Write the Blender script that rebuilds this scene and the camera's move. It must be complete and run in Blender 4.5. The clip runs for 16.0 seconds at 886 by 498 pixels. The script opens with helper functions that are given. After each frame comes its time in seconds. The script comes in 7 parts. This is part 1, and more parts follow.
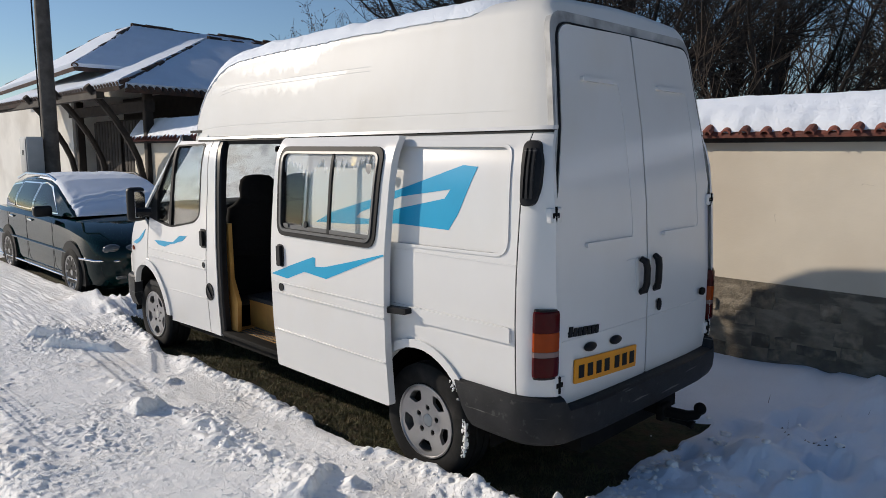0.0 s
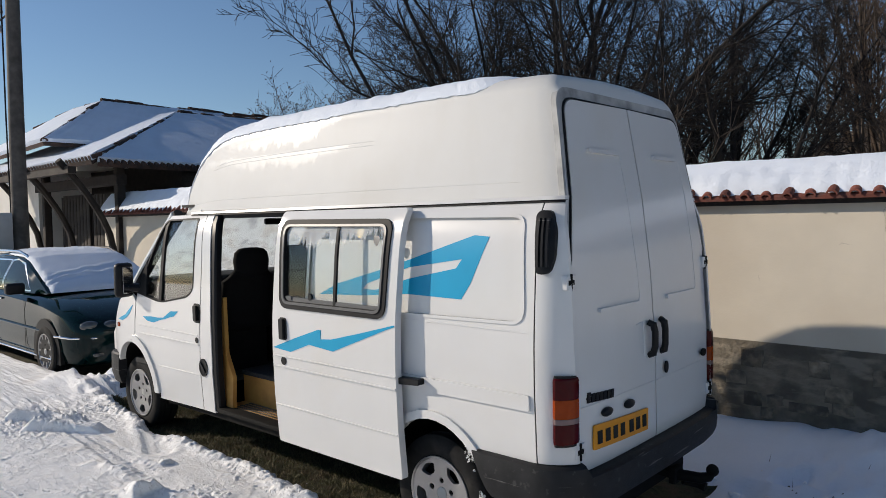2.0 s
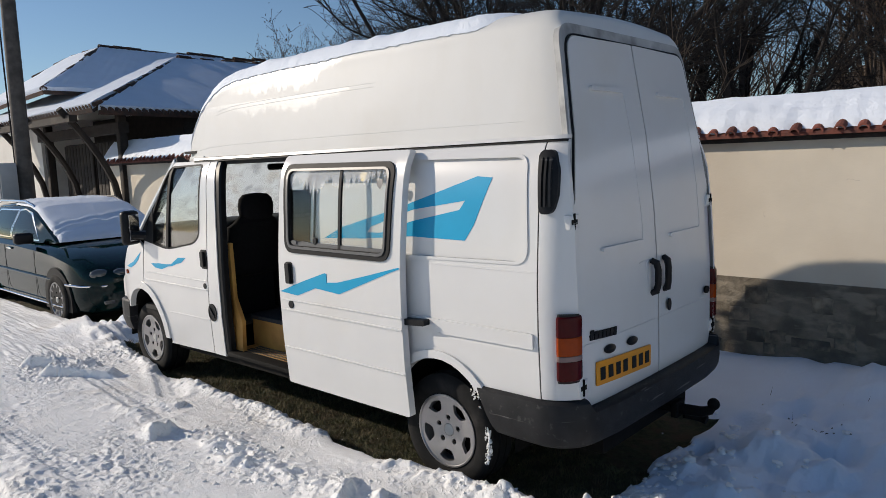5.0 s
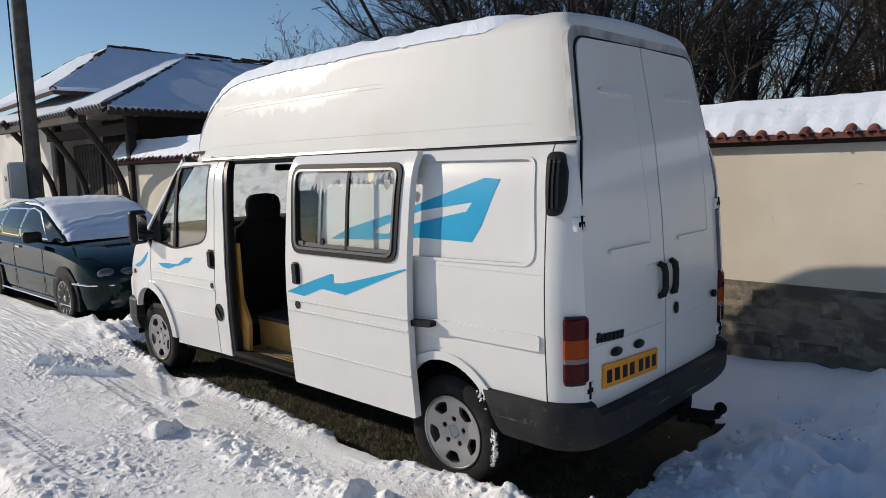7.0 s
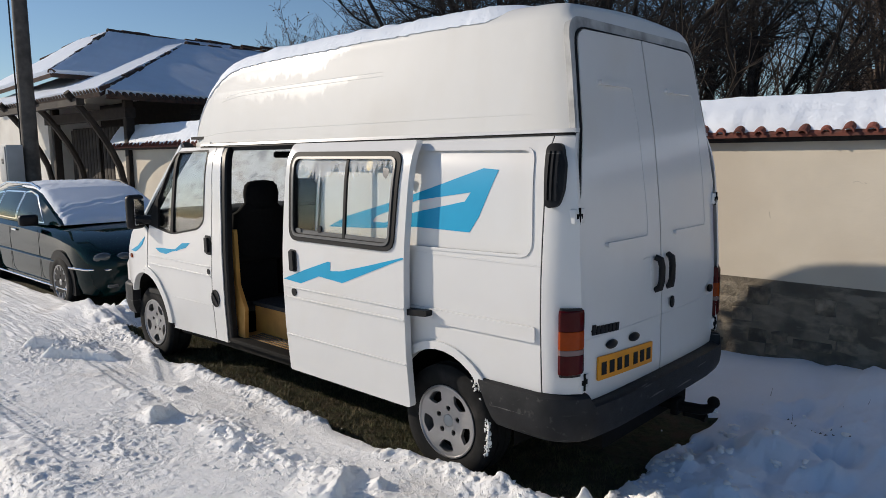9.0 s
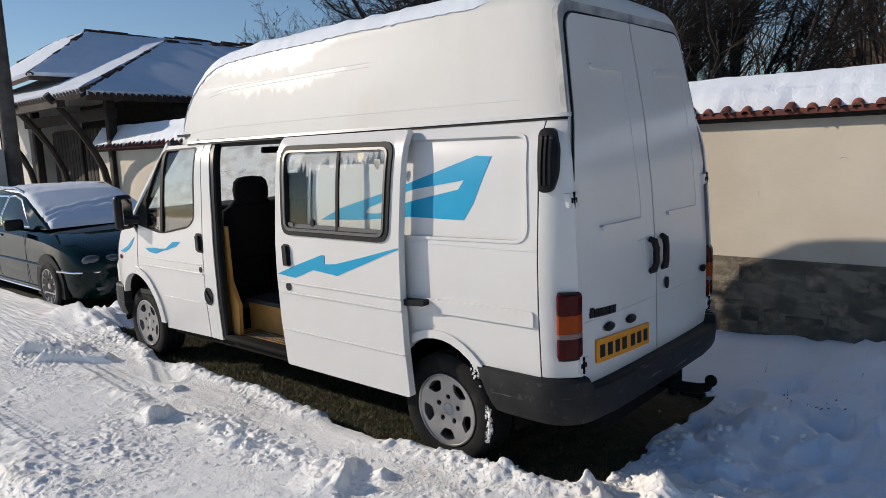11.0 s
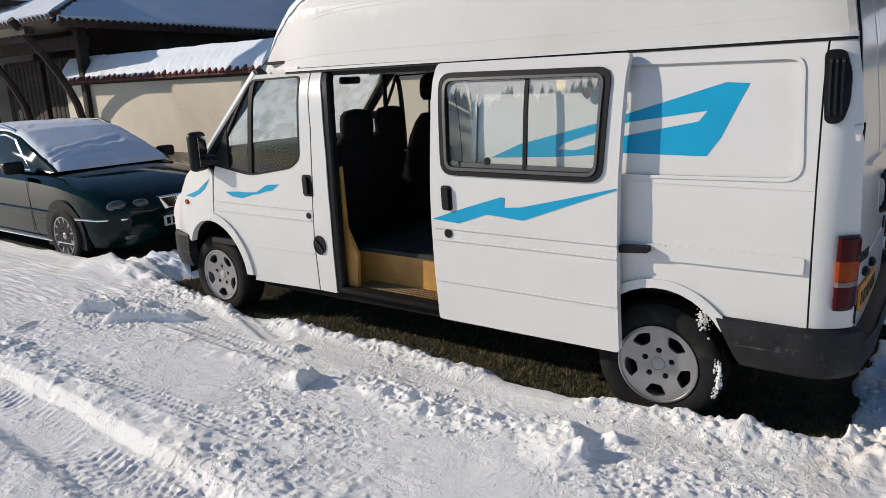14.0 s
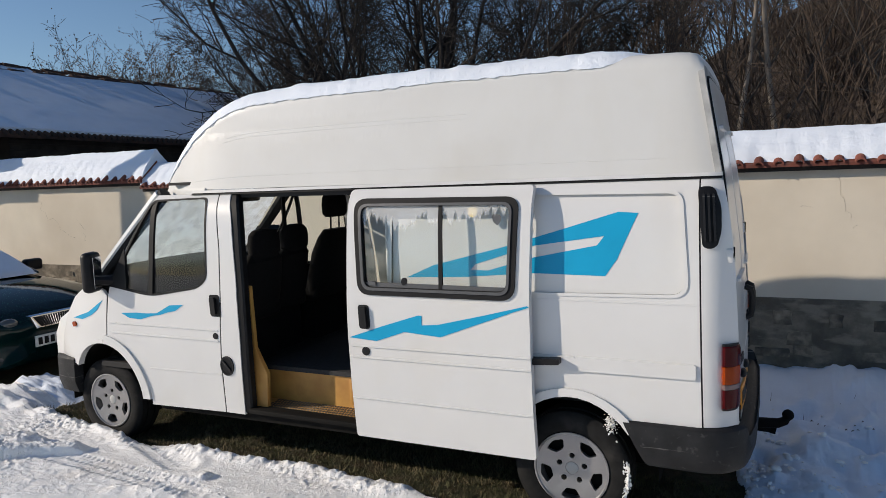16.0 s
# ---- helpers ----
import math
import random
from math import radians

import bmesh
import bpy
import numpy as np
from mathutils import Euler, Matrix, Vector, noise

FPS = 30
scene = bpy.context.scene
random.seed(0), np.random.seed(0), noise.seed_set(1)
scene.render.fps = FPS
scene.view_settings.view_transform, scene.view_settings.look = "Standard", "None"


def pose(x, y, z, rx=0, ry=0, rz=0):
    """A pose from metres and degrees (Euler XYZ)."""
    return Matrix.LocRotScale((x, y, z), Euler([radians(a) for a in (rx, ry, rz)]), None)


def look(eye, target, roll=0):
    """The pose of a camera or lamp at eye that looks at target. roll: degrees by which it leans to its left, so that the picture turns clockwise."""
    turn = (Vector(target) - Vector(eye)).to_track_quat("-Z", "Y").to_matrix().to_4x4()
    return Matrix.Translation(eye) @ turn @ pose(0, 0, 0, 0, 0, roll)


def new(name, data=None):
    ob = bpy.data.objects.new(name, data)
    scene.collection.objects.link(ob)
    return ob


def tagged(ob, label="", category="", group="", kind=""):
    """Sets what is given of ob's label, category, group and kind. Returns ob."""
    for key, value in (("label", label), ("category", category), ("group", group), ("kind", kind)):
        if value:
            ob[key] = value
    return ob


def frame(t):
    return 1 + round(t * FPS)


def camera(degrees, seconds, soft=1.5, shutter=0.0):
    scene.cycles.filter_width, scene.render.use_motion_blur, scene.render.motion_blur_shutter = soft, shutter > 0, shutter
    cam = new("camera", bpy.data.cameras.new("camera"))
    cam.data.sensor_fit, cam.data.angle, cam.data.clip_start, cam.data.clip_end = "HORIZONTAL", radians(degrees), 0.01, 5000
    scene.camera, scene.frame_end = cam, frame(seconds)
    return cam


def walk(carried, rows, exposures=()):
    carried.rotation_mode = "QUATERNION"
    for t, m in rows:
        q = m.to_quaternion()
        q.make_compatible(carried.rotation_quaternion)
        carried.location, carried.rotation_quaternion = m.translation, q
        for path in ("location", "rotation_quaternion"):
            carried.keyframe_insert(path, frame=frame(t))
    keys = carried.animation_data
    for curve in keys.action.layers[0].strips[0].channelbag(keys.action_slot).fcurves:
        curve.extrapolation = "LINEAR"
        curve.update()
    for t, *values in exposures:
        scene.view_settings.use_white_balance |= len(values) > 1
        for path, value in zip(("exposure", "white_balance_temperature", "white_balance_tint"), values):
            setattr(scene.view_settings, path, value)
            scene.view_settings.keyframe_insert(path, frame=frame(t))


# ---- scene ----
cam = camera(64.4, 16.0, soft=0.6)
PATH = [
    (0, (2.663, -2.534, 1.781), (1.265, -1.13, 1.508), 0.1),
    (0.5, (2.627, -2.675, 1.825), (1.237, -1.247, 1.657), 2.0),
    (1, (2.572, -2.67, 1.8), (1.188, -1.232, 1.671), -0.1),
    (1.5, (2.53, -2.687, 1.812), (1.165, -1.228, 1.715), -1.9),
    (2, (2.512, -2.732, 1.811), (1.179, -1.244, 1.721), -1.1),
    (2.5, (2.509, -2.746, 1.818), (1.204, -1.241, 1.647), -1.3),
    (3, (2.518, -2.747, 1.824), (1.223, -1.235, 1.636), -1.6),
    (3.5, (2.525, -2.734, 1.82), (1.227, -1.23, 1.59), -1.3),
    (4, (2.535, -2.715, 1.816), (1.218, -1.23, 1.571), -1.6),
    (4.5, (2.532, -2.728, 1.804), (1.196, -1.26, 1.555), -2.1),
    (7, (2.524, -2.734, 1.795), (1.171, -1.281, 1.554), -1.7),
    (7.5, (2.531, -2.731, 1.798), (1.181, -1.278, 1.545), -1.5),
    (8, (2.542, -2.734, 1.786), (1.181, -1.287, 1.551), -1.3),
    (8.5, (2.536, -2.731, 1.789), (1.17, -1.291, 1.542), -0.9),
    (9, (2.525, -2.738, 1.786), (1.18, -1.282, 1.521), -0.6),
    (11.3, (2.482, -2.775, 1.772), (1.178, -1.289, 1.47), -3.4),
    (11.5, (2.454, -2.803, 1.771), (1.16, -1.318, 1.422), -5.5),
    (12, (2.303, -2.894, 1.73), (1.012, -1.431, 1.293), -3.8),
    (12.5, (2.039, -2.915, 1.731), (0.739, -1.443, 1.353), -4.5),
    (13, (1.734, -3.136, 1.718), (0.524, -1.578, 1.388), -5.0),
    (13.5, (1.389, -3.248, 1.771), (0.284, -1.652, 1.288), -1.1),
    (14, (1.111, -3.315, 1.78), (-0.037, -1.746, 1.312), -2.4),
    (14.5, (0.887, -3.527, 1.866), (0.028, -1.784, 1.396), -2.6),
    (15, (0.904, -3.601, 1.827), (0.03, -1.833, 1.498), -3.1),
    (15.5, (0.985, -3.544, 1.905), (0.127, -1.752, 1.678), -2.5),
    (16, (0.963, -3.588, 1.935), (0.121, -1.787, 1.726), -2.1),
]
walk(cam, [(t, look(eye, target, roll)) for t, eye, target, roll in PATH],
     [(0.0, -0.07, 6500, 12), (9.0, -0.08, 6500, 12), (12.5, -0.07, 6500, 12), (13.1, -0.06, 6500, 12), (13.6, -0.04, 6500, 12), (14.1, -0.04, 6500, 12), (14.6, -0.13, 6500, 12), (15.3, -0.13, 6500, 12), (16.0, -0.02, 6500, 12)])

# ---- light ----
SUN_WAY = Vector((1.9, 1.0, -0.905)).normalized()      # the way the sunlight travels
world = bpy.data.worlds.new("winter_sky")
scene.world = world
world.use_nodes = True
wn = world.node_tree
sky = wn.nodes.new("ShaderNodeTexSky")
sky.sky_type, sky.sun_disc = "NISHITA", False
sky.sun_elevation, sky.sun_rotation = radians(23), radians(242)
sky.air_density, sky.dust_density, sky.ozone_density = 1.0, 0.1, 3.8
wn.nodes["Background"].inputs["Strength"].default_value = 0.094
wn.links.new(sky.outputs[0], wn.nodes["Background"].inputs["Color"])
sun_data = bpy.data.lights.new("sun", "SUN")
sun_data.energy, sun_data.angle, sun_data.color = 4.05, radians(0.55), (1.0, 0.89, 0.735)
sun = new("sun", sun_data)
sun.matrix_world = look((0, 0, 20), Vector((0, 0, 20)) + SUN_WAY)
scene.view_settings.exposure = 0.0


# ---- materials ----
def material(name, colour, rough=0.5, metal=0.0, grain=0.0, scale=8.0, bump=0.0, bump_scale=60.0, second=None, mix_scale=2.0,
             mix_lo=0.45, mix_hi=0.65, coat=0.0, spec=0.5, per_piece=0.0):
    """Principled surface: a base colour, varied by grain at one scale and a second colour at another, with fine relief."""
    m = bpy.data.materials.new(name)
    m.use_nodes = True
    nt = m.node_tree
    b = nt.nodes["Principled BSDF"]
    b.inputs["Roughness"].default_value, b.inputs["Metallic"].default_value = rough, metal
    b.inputs["Coat Weight"].default_value, b.inputs["Specular IOR Level"].default_value = coat, spec
    b.inputs["Coat Roughness"].default_value = 0.05
    co = nt.nodes.new("ShaderNodeTexCoord").outputs["Object"]

    def noise_node(sc, detail=6):
        n = nt.nodes.new("ShaderNodeTexNoise")
        n.inputs["Scale"].default_value, n.inputs["Detail"].default_value = sc, detail
        nt.links.new(co, n.inputs["Vector"])
        return n.outputs["Fac"]

    def ramp(fac, lo, hi, c0, c1):
        r = nt.nodes.new("ShaderNodeValToRGB")
        r.color_ramp.elements[0].position, r.color_ramp.elements[1].position = lo, hi
        r.color_ramp.elements[0].color, r.color_ramp.elements[1].color = (*c0, 1), (*c1, 1)
        nt.links.new(fac, r.inputs[0])
        return r.outputs[0]

    c = tuple(colour)
    out = ramp(noise_node(scale), 0.3, 0.7, [v * (1 - grain) for v in c], [min(1, v * (1 + grain)) for v in c])
    if second:
        mx = nt.nodes.new("ShaderNodeMix")
        mx.data_type = "RGBA"
        nt.links.new(ramp(noise_node(mix_scale, 8), mix_lo, mix_hi, (0, 0, 0), (1, 1, 1)), mx.inputs["Factor"])
        nt.links.new(out, mx.inputs["A"])
        mx.inputs["B"].default_value = (*second, 1)
        out = mx.outputs["Result"]
    if per_piece:
        info = nt.nodes.new("ShaderNodeObjectInfo")
        mp = nt.nodes.new("ShaderNodeMapRange")
        mp.inputs["To Min"].default_value, mp.inputs["To Max"].default_value = 1 - per_piece, 1 + per_piece
        nt.links.new(info.outputs["Random"], mp.inputs["Value"])
        hsv = nt.nodes.new("ShaderNodeHueSaturation")
        nt.links.new(mp.outputs[0], hsv.inputs["Value"])
        nt.links.new(out, hsv.inputs["Color"])
        out = hsv.outputs[0]
    nt.links.new(out, b.inputs["Base Color"])
    if bump:
        bp = nt.nodes.new("ShaderNodeBump")
        bp.inputs["Strength"].default_value, bp.inputs["Distance"].default_value = 1.0, bump
        hn = noise_node(bump_scale, 8)
        hn.node.inputs["Roughness"].default_value = 0.68
        nt.links.new(hn, bp.inputs["Height"])
        nt.links.new(bp.outputs[0], b.inputs["Normal"])
    return m


def glass_material(name, tint, rough=0.0, clear=0.85, gloss=0.05):
    """Thin pane: mostly clear, with a mirror gloss that grows at a grazing view."""
    m = bpy.data.materials.new(name)
    m.use_nodes = True
    nt = m.node_tree
    nt.nodes.remove(nt.nodes["Principled BSDF"])
    t, g = nt.nodes.new("ShaderNodeBsdfTransparent"), nt.nodes.new("ShaderNodeBsdfGlossy")
    t.inputs["Color"].default_value, g.inputs["Roughness"].default_value = (*[v * clear for v in tint], 1), rough
    f, mx = nt.nodes.new("ShaderNodeLayerWeight"), nt.nodes.new("ShaderNodeMixShader")
    f.inputs["Blend"].default_value = 0.5
    pw, ad = nt.nodes.new("ShaderNodeMath"), nt.nodes.new("ShaderNodeMath")
    pw.operation, ad.operation = "POWER", "MULTIPLY_ADD"
    pw.inputs[1].default_value, ad.inputs[1].default_value, ad.inputs[2].default_value = 4.0, 0.6, gloss
    nt.links.new(f.outputs["Facing"], pw.inputs[0])
    nt.links.new(pw.outputs[0], ad.inputs[0])
    nt.links.new(ad.outputs[0], mx.inputs[0])
    nt.links.new(t.outputs[0], mx.inputs[1])
    nt.links.new(g.outputs[0], mx.inputs[2])
    nt.links.new(mx.outputs[0], nt.nodes["Material Output"].inputs["Surface"])
    return m


WHITE = material("white_van_paint", (0.70, 0.697, 0.685), 0.28, grain=0.015, scale=3, second=(0.66, 0.63, 0.57), mix_scale=1.3, mix_lo=0.55, mix_hi=0.85, coat=0.4)
GELCOAT = material("white_gelcoat", (0.64, 0.642, 0.628), 0.46, grain=0.02, scale=2, second=(0.58, 0.568, 0.535), mix_scale=1.1, mix_lo=0.5, mix_hi=0.8, coat=0.5, bump=0.0006, bump_scale=9, spec=0.22)
def add_streaks(m, colour, amount, stretch=(9, 9, 0.9), lo=0.5, hi=0.75, dull=True):
    """Run-off streaks: noise stretched down the flank, tinting the base colour and dulling the gloss."""
    nt = m.node_tree
    b = nt.nodes["Principled BSDF"]
    co, mp, n = nt.nodes.new("ShaderNodeTexCoord"), nt.nodes.new("ShaderNodeMapping"), nt.nodes.new("ShaderNodeTexNoise")
    mp.inputs["Scale"].default_value = stretch
    n.inputs["Scale"].default_value, n.inputs["Detail"].default_value = 1.6, 8
    nt.links.new(co.outputs["Object"], mp.inputs["Vector"])
    nt.links.new(mp.outputs[0], n.inputs["Vector"])
    r = nt.nodes.new("ShaderNodeMapRange")
    r.inputs["From Min"].default_value, r.inputs["From Max"].default_value, r.inputs["To Max"].default_value = lo, hi, amount
    nt.links.new(n.outputs["Fac"], r.inputs["Value"])
    mx = nt.nodes.new("ShaderNodeMix")
    mx.data_type = "RGBA"
    mx.inputs["B"].default_value = (*colour, 1)
    nt.links.new(r.outputs[0], mx.inputs["Factor"])
    nt.links.new(b.inputs["Base Color"].links[0].from_socket, mx.inputs["A"])
    nt.links.new(mx.outputs["Result"], b.inputs["Base Color"])
    if not dull:
        return
    q = nt.nodes.new("ShaderNodeMapRange")
    q.inputs["From Min"].default_value, q.inputs["From Max"].default_value = 0.35, 0.7
    q.inputs["To Min"].default_value, q.inputs["To Max"].default_value = 0.22, 0.34
    nt.links.new(n.outputs["Fac"], q.inputs["Value"])
    nt.links.new(q.outputs[0], b.inputs["Roughness"])


add_streaks(GELCOAT, (0.52, 0.49, 0.43), 0.10, (3.5, 3.5, 0.9), 0.5, 0.7, False)


def value_math(nt, op, a, b):
    """One arithmetic node; a and b are sockets or numbers."""
    n = nt.nodes.new("ShaderNodeMath")
    n.operation = op
    for k, v in enumerate((a, b)):
        if isinstance(v, (int, float)):
            n.inputs[k].default_value = v
        else:
            nt.links.new(v, n.inputs[k])
    return n.outputs[0]


def film_mask(nt, bands, x_dry, x_wet, run):
    """Melt water in bands: each hangs from one height and ends in ragged runs, thinning out from x_wet to x_dry."""
    co, sp = nt.nodes.new("ShaderNodeTexCoord").outputs["Object"], nt.nodes.new("ShaderNodeSeparateXYZ")
    nt.links.new(co, sp.inputs[0])

    def streaky(scale, detail):
        mp, n = nt.nodes.new("ShaderNodeMapping"), nt.nodes.new("ShaderNodeTexNoise")
        mp.inputs["Scale"].default_value = scale
        n.inputs["Scale"].default_value, n.inputs["Detail"].default_value = 1.0, detail
        nt.links.new(co, mp.inputs["Vector"])
        nt.links.new(mp.outputs[0], n.inputs["Vector"])
        return n.outputs["Fac"]

    broad, runs = streaky((2.4, 1, 0.8), 4), streaky((34, 2, 0.25), 4)
    ragged = value_math(nt, "ADD", value_math(nt, "MULTIPLY", value_math(nt, "SUBTRACT", broad, 0.5), 1.5 * run),
                        value_math(nt, "MULTIPLY", value_math(nt, "SUBTRACT", runs, 0.5), 1.2 * run))
    fade = nt.nodes.new("ShaderNodeMapRange")
    fade.inputs["From Min"].default_value, fade.inputs["From Max"].default_value = x_wet, x_dry
    fade.inputs["To Min"].default_value, fade.inputs["To Max"].default_value = 0.0, 1.0
    nt.links.new(sp.outputs[0], fade.inputs["Value"])
    total = None
    for hi, lo in bands:
        edge = value_math(nt, "ADD", value_math(nt, "ADD", ragged, lo), value_math(nt, "MULTIPLY", fade.outputs[0], hi - lo + 0.5 * run))
        step = nt.nodes.new("ShaderNodeMapRange")
        step.inputs["From Min"].default_value, step.inputs["From Max"].default_value = 0.0, 0.03
        nt.links.new(value_math(nt, "SUBTRACT", sp.outputs[2], edge), step.inputs["Value"])
        one = value_math(nt, "MULTIPLY", step.outputs[0], value_math(nt, "LESS_THAN", sp.outputs[2], hi))
        total = one if total is None else value_math(nt, "MAXIMUM", total, one)
    return total


def add_wet_film(m, bands, x_dry, x_wet, run, weight, rough):
    nt = m.node_tree
    b = nt.nodes["Principled BSDF"]
    nt.links.new(value_math(nt, "MULTIPLY", film_mask(nt, bands, x_dry, x_wet, run), weight), b.inputs["Coat Weight"])
    b.inputs["Coat Roughness"].default_value = rough


add_wet_film(GELCOAT, ((2.60, 2.33), (2.272, 2.19)), -0.35, -1.3, 0.15, 0.6, 0.27)
add_streaks(WHITE, (0.60, 0.57, 0.51), 0.10, (2.5, 2.5, 1.6), 0.52, 0.72, False)
BLUE = material("blue_vinyl", (0.003, 0.335, 0.585), 0.38, grain=0.04, scale=6, spec=0.3)
GREY_PLASTIC = material("dark_grey_plastic", (0.016, 0.0165, 0.018), 0.55, grain=0.3, scale=12, second=(0.045, 0.045, 0.045), mix_scale=26, mix_lo=0.62, mix_hi=0.70, bump=0.0008, bump_scale=220, spec=0.25)
add_streaks(GREY_PLASTIC, (0.16, 0.155, 0.15), 0.8, (1.3, 1.3, 26), 0.64, 0.68, False)
BLACK_PLASTIC = material("black_plastic", (0.010, 0.010, 0.011), 0.42, grain=0.2, scale=20, spec=0.22)
RUBBER = material("tyre_rubber", (0.014, 0.014, 0.014), 0.85, spec=0.2, grain=0.3, scale=15, second=(0.045, 0.042, 0.04), mix_scale=6, mix_lo=0.55, mix_hi=0.8, bump=0.001, bump_scale=90)
SEAL = material("black_rubber_seal", (0.012, 0.012, 0.013), 0.6, grain=0.2, spec=0.2)
ALLOY = material("silver_alloy", (0.36, 0.355, 0.36), 0.36, metal=0.75, grain=0.06, scale=10, second=(0.3, 0.28, 0.26), mix_scale=9, mix_lo=0.6, mix_hi=0.85)
CHROME = material("chrome", (0.75, 0.75, 0.76), 0.12, metal=1.0)
DARK_METAL = material("dark_underbody_metal", (0.007, 0.0065, 0.006), 0.8, grain=0.3, spec=0.15)
RED_LENS = material("red_lens", (0.06, 0.002, 0.003), 0.15, spec=0.18, coat=0.0, grain=0.1, scale=40)
AMBER_LENS = material("amber_lens", (0.30, 0.042, 0.002), 0.15, spec=0.2, coat=0.0, grain=0.1, scale=40)
CLEAR_LENS = material("clear_lens", (0.20, 0.13, 0.12), 0.15, coat=0.1)
PLATE_YELLOW = material("yellow_plate", (0.72, 0.29, 0.008), 0.4, grain=0.04)
PLATE_WHITE = material("white_plate", (0.75, 0.75, 0.73), 0.4)
SEAT = material("black_seat_cloth", (0.009, 0.009, 0.010), 0.9, spec=0.2, grain=0.2, scale=40, bump=0.001, bump_scale=400)
TRIM = material("black_interior_trim", (0.014, 0.014, 0.015), 0.8, grain=0.2, scale=10)
CARPET = material("grey_floor_mat", (0.035, 0.035, 0.037), 0.9, grain=0.3, scale=60, bump=0.002, bump_scale=300)
PLYWOOD = material("yellow_pine_plywood", (0.58, 0.32, 0.085), 0.5, grain=0.15, scale=5, second=(0.44, 0.22, 0.055), mix_scale=4)
GLASS = glass_material("window_glass", (0.97, 0.99, 0.985), clear=0.975, gloss=0.035)
DARK_GLASS = glass_material("tinted_car_glass", (0.55, 0.62, 0.6), clear=0.8)
STICKER = material("yellow_sticker", (0.62, 0.52, 0.26), 0.6, grain=0.05)
FRAME_GREY = material("grey_window_metal", (0.11, 0.11, 0.112), 0.4, metal=0.4, grain=0.1, scale=20)
GREEN = material("dark_green_car_paint", (0.001, 0.0135, 0.0135), 0.06, metal=0.0, grain=0.05, coat=0.0, spec=0.28)
HEADLAMP = material("headlamp_glass", (0.10, 0.105, 0.105), 0.15, metal=0.3, coat=0.6)
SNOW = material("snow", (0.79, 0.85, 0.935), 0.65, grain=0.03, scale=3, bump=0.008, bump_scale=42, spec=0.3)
ROAD_SNOW = material("trodden_snow", (0.985, 0.972, 0.955), 0.6, grain=0.03, scale=30, bump=0.0045, bump_scale=150, second=(0.80, 0.765, 0.72), mix_scale=1.6, mix_lo=0.58, mix_hi=0.76, spec=0.3)
def add_specks(m, scale, lo, hi, depth, patch_scale):
    """Small sharp crumbs in the relief: a thresholded noise, gathered in patches, over the fine grain."""
    nt = m.node_tree
    b = nt.nodes["Principled BSDF"]
    co = nt.nodes.new("ShaderNodeTexCoord").outputs["Object"]
    facs = []
    for sc, a, c in ((scale, lo, hi), (patch_scale, 0.36, 0.60)):
        n, r = nt.nodes.new("ShaderNodeTexNoise"), nt.nodes.new("ShaderNodeMapRange")
        n.inputs["Scale"].default_value, n.inputs["Detail"].default_value = sc, 3
        r.inputs["From Min"].default_value, r.inputs["From Max"].default_value = a, c
        nt.links.new(co, n.inputs["Vector"])
        nt.links.new(n.outputs["Fac"], r.inputs["Value"])
        facs.append(r.outputs[0])
    bp = nt.nodes.new("ShaderNodeBump")
    bp.inputs["Distance"].default_value = depth
    nt.links.new(value_math(nt, "MULTIPLY", *facs), bp.inputs["Height"])
    nt.links.new(b.inputs["Normal"].links[0].from_socket, bp.inputs["Normal"])
    nt.links.new(bp.outputs[0], b.inputs["Normal"])


add_specks(ROAD_SNOW, 58, 0.54, 0.66, 0.0045, 2.2)
GRASS_SOIL = material("winter_turf", (0.05, 0.052, 0.024), 0.95, grain=0.5, scale=30, second=(0.075, 0.055, 0.032), mix_scale=9, bump=0.02, bump_scale=60)
GRASS = material("grass_blades", (0.090, 0.088, 0.036), 0.8, grain=0.5, scale=8, second=(0.18, 0.14, 0.075), mix_scale=14)
PLASTER = material("cream_plaster", (0.69, 0.62, 0.505), 0.9, grain=0.05, scale=2.5, second=(0.61, 0.53, 0.42), mix_scale=0.9, mix_lo=0.45, mix_hi=0.75, bump=0.0016, bump_scale=30)
WHITEWASH = material("whitewash", (0.72, 0.69, 0.63), 0.9, grain=0.05, scale=2, second=(0.55, 0.51, 0.45), mix_scale=0.7, mix_lo=0.5, mix_hi=0.75, bump=0.004, bump_scale=20)
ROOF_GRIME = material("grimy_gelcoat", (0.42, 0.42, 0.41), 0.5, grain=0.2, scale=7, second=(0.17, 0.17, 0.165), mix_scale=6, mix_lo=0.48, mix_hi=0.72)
STONE = material("grey_render_stone", (0.235, 0.20, 0.15), 0.95, grain=0.35, scale=9, second=(0.14, 0.118, 0.088), mix_scale=3.5, mix_lo=0.42, mix_hi=0.60, bump=0.03, bump_scale=22)
add_streaks(STONE, (0.36, 0.31, 0.235), 0.75, (2.2, 2.2, 6), 0.52, 0.62, False)
STONE_PIECE = material("wall_stone", (0.27, 0.225, 0.165), 0.95, grain=0.4, scale=14, second=(0.11, 0.095, 0.072), mix_scale=9, mix_lo=0.40, mix_hi=0.62, bump=0.02, bump_scale=26, per_piece=0.25)
TILE = material("clay_tile", (0.165, 0.05, 0.033), 0.85, grain=0.2, scale=14, second=(0.11, 0.05, 0.04), mix_scale=11, mix_lo=0.5, mix_hi=0.7, per_piece=0.35)
OLD_TILE = material("old_roof_tile", (0.075, 0.042, 0.03), 0.9, grain=0.3, scale=12, second=(0.04, 0.03, 0.026), mix_scale=6, per_piece=0.3)
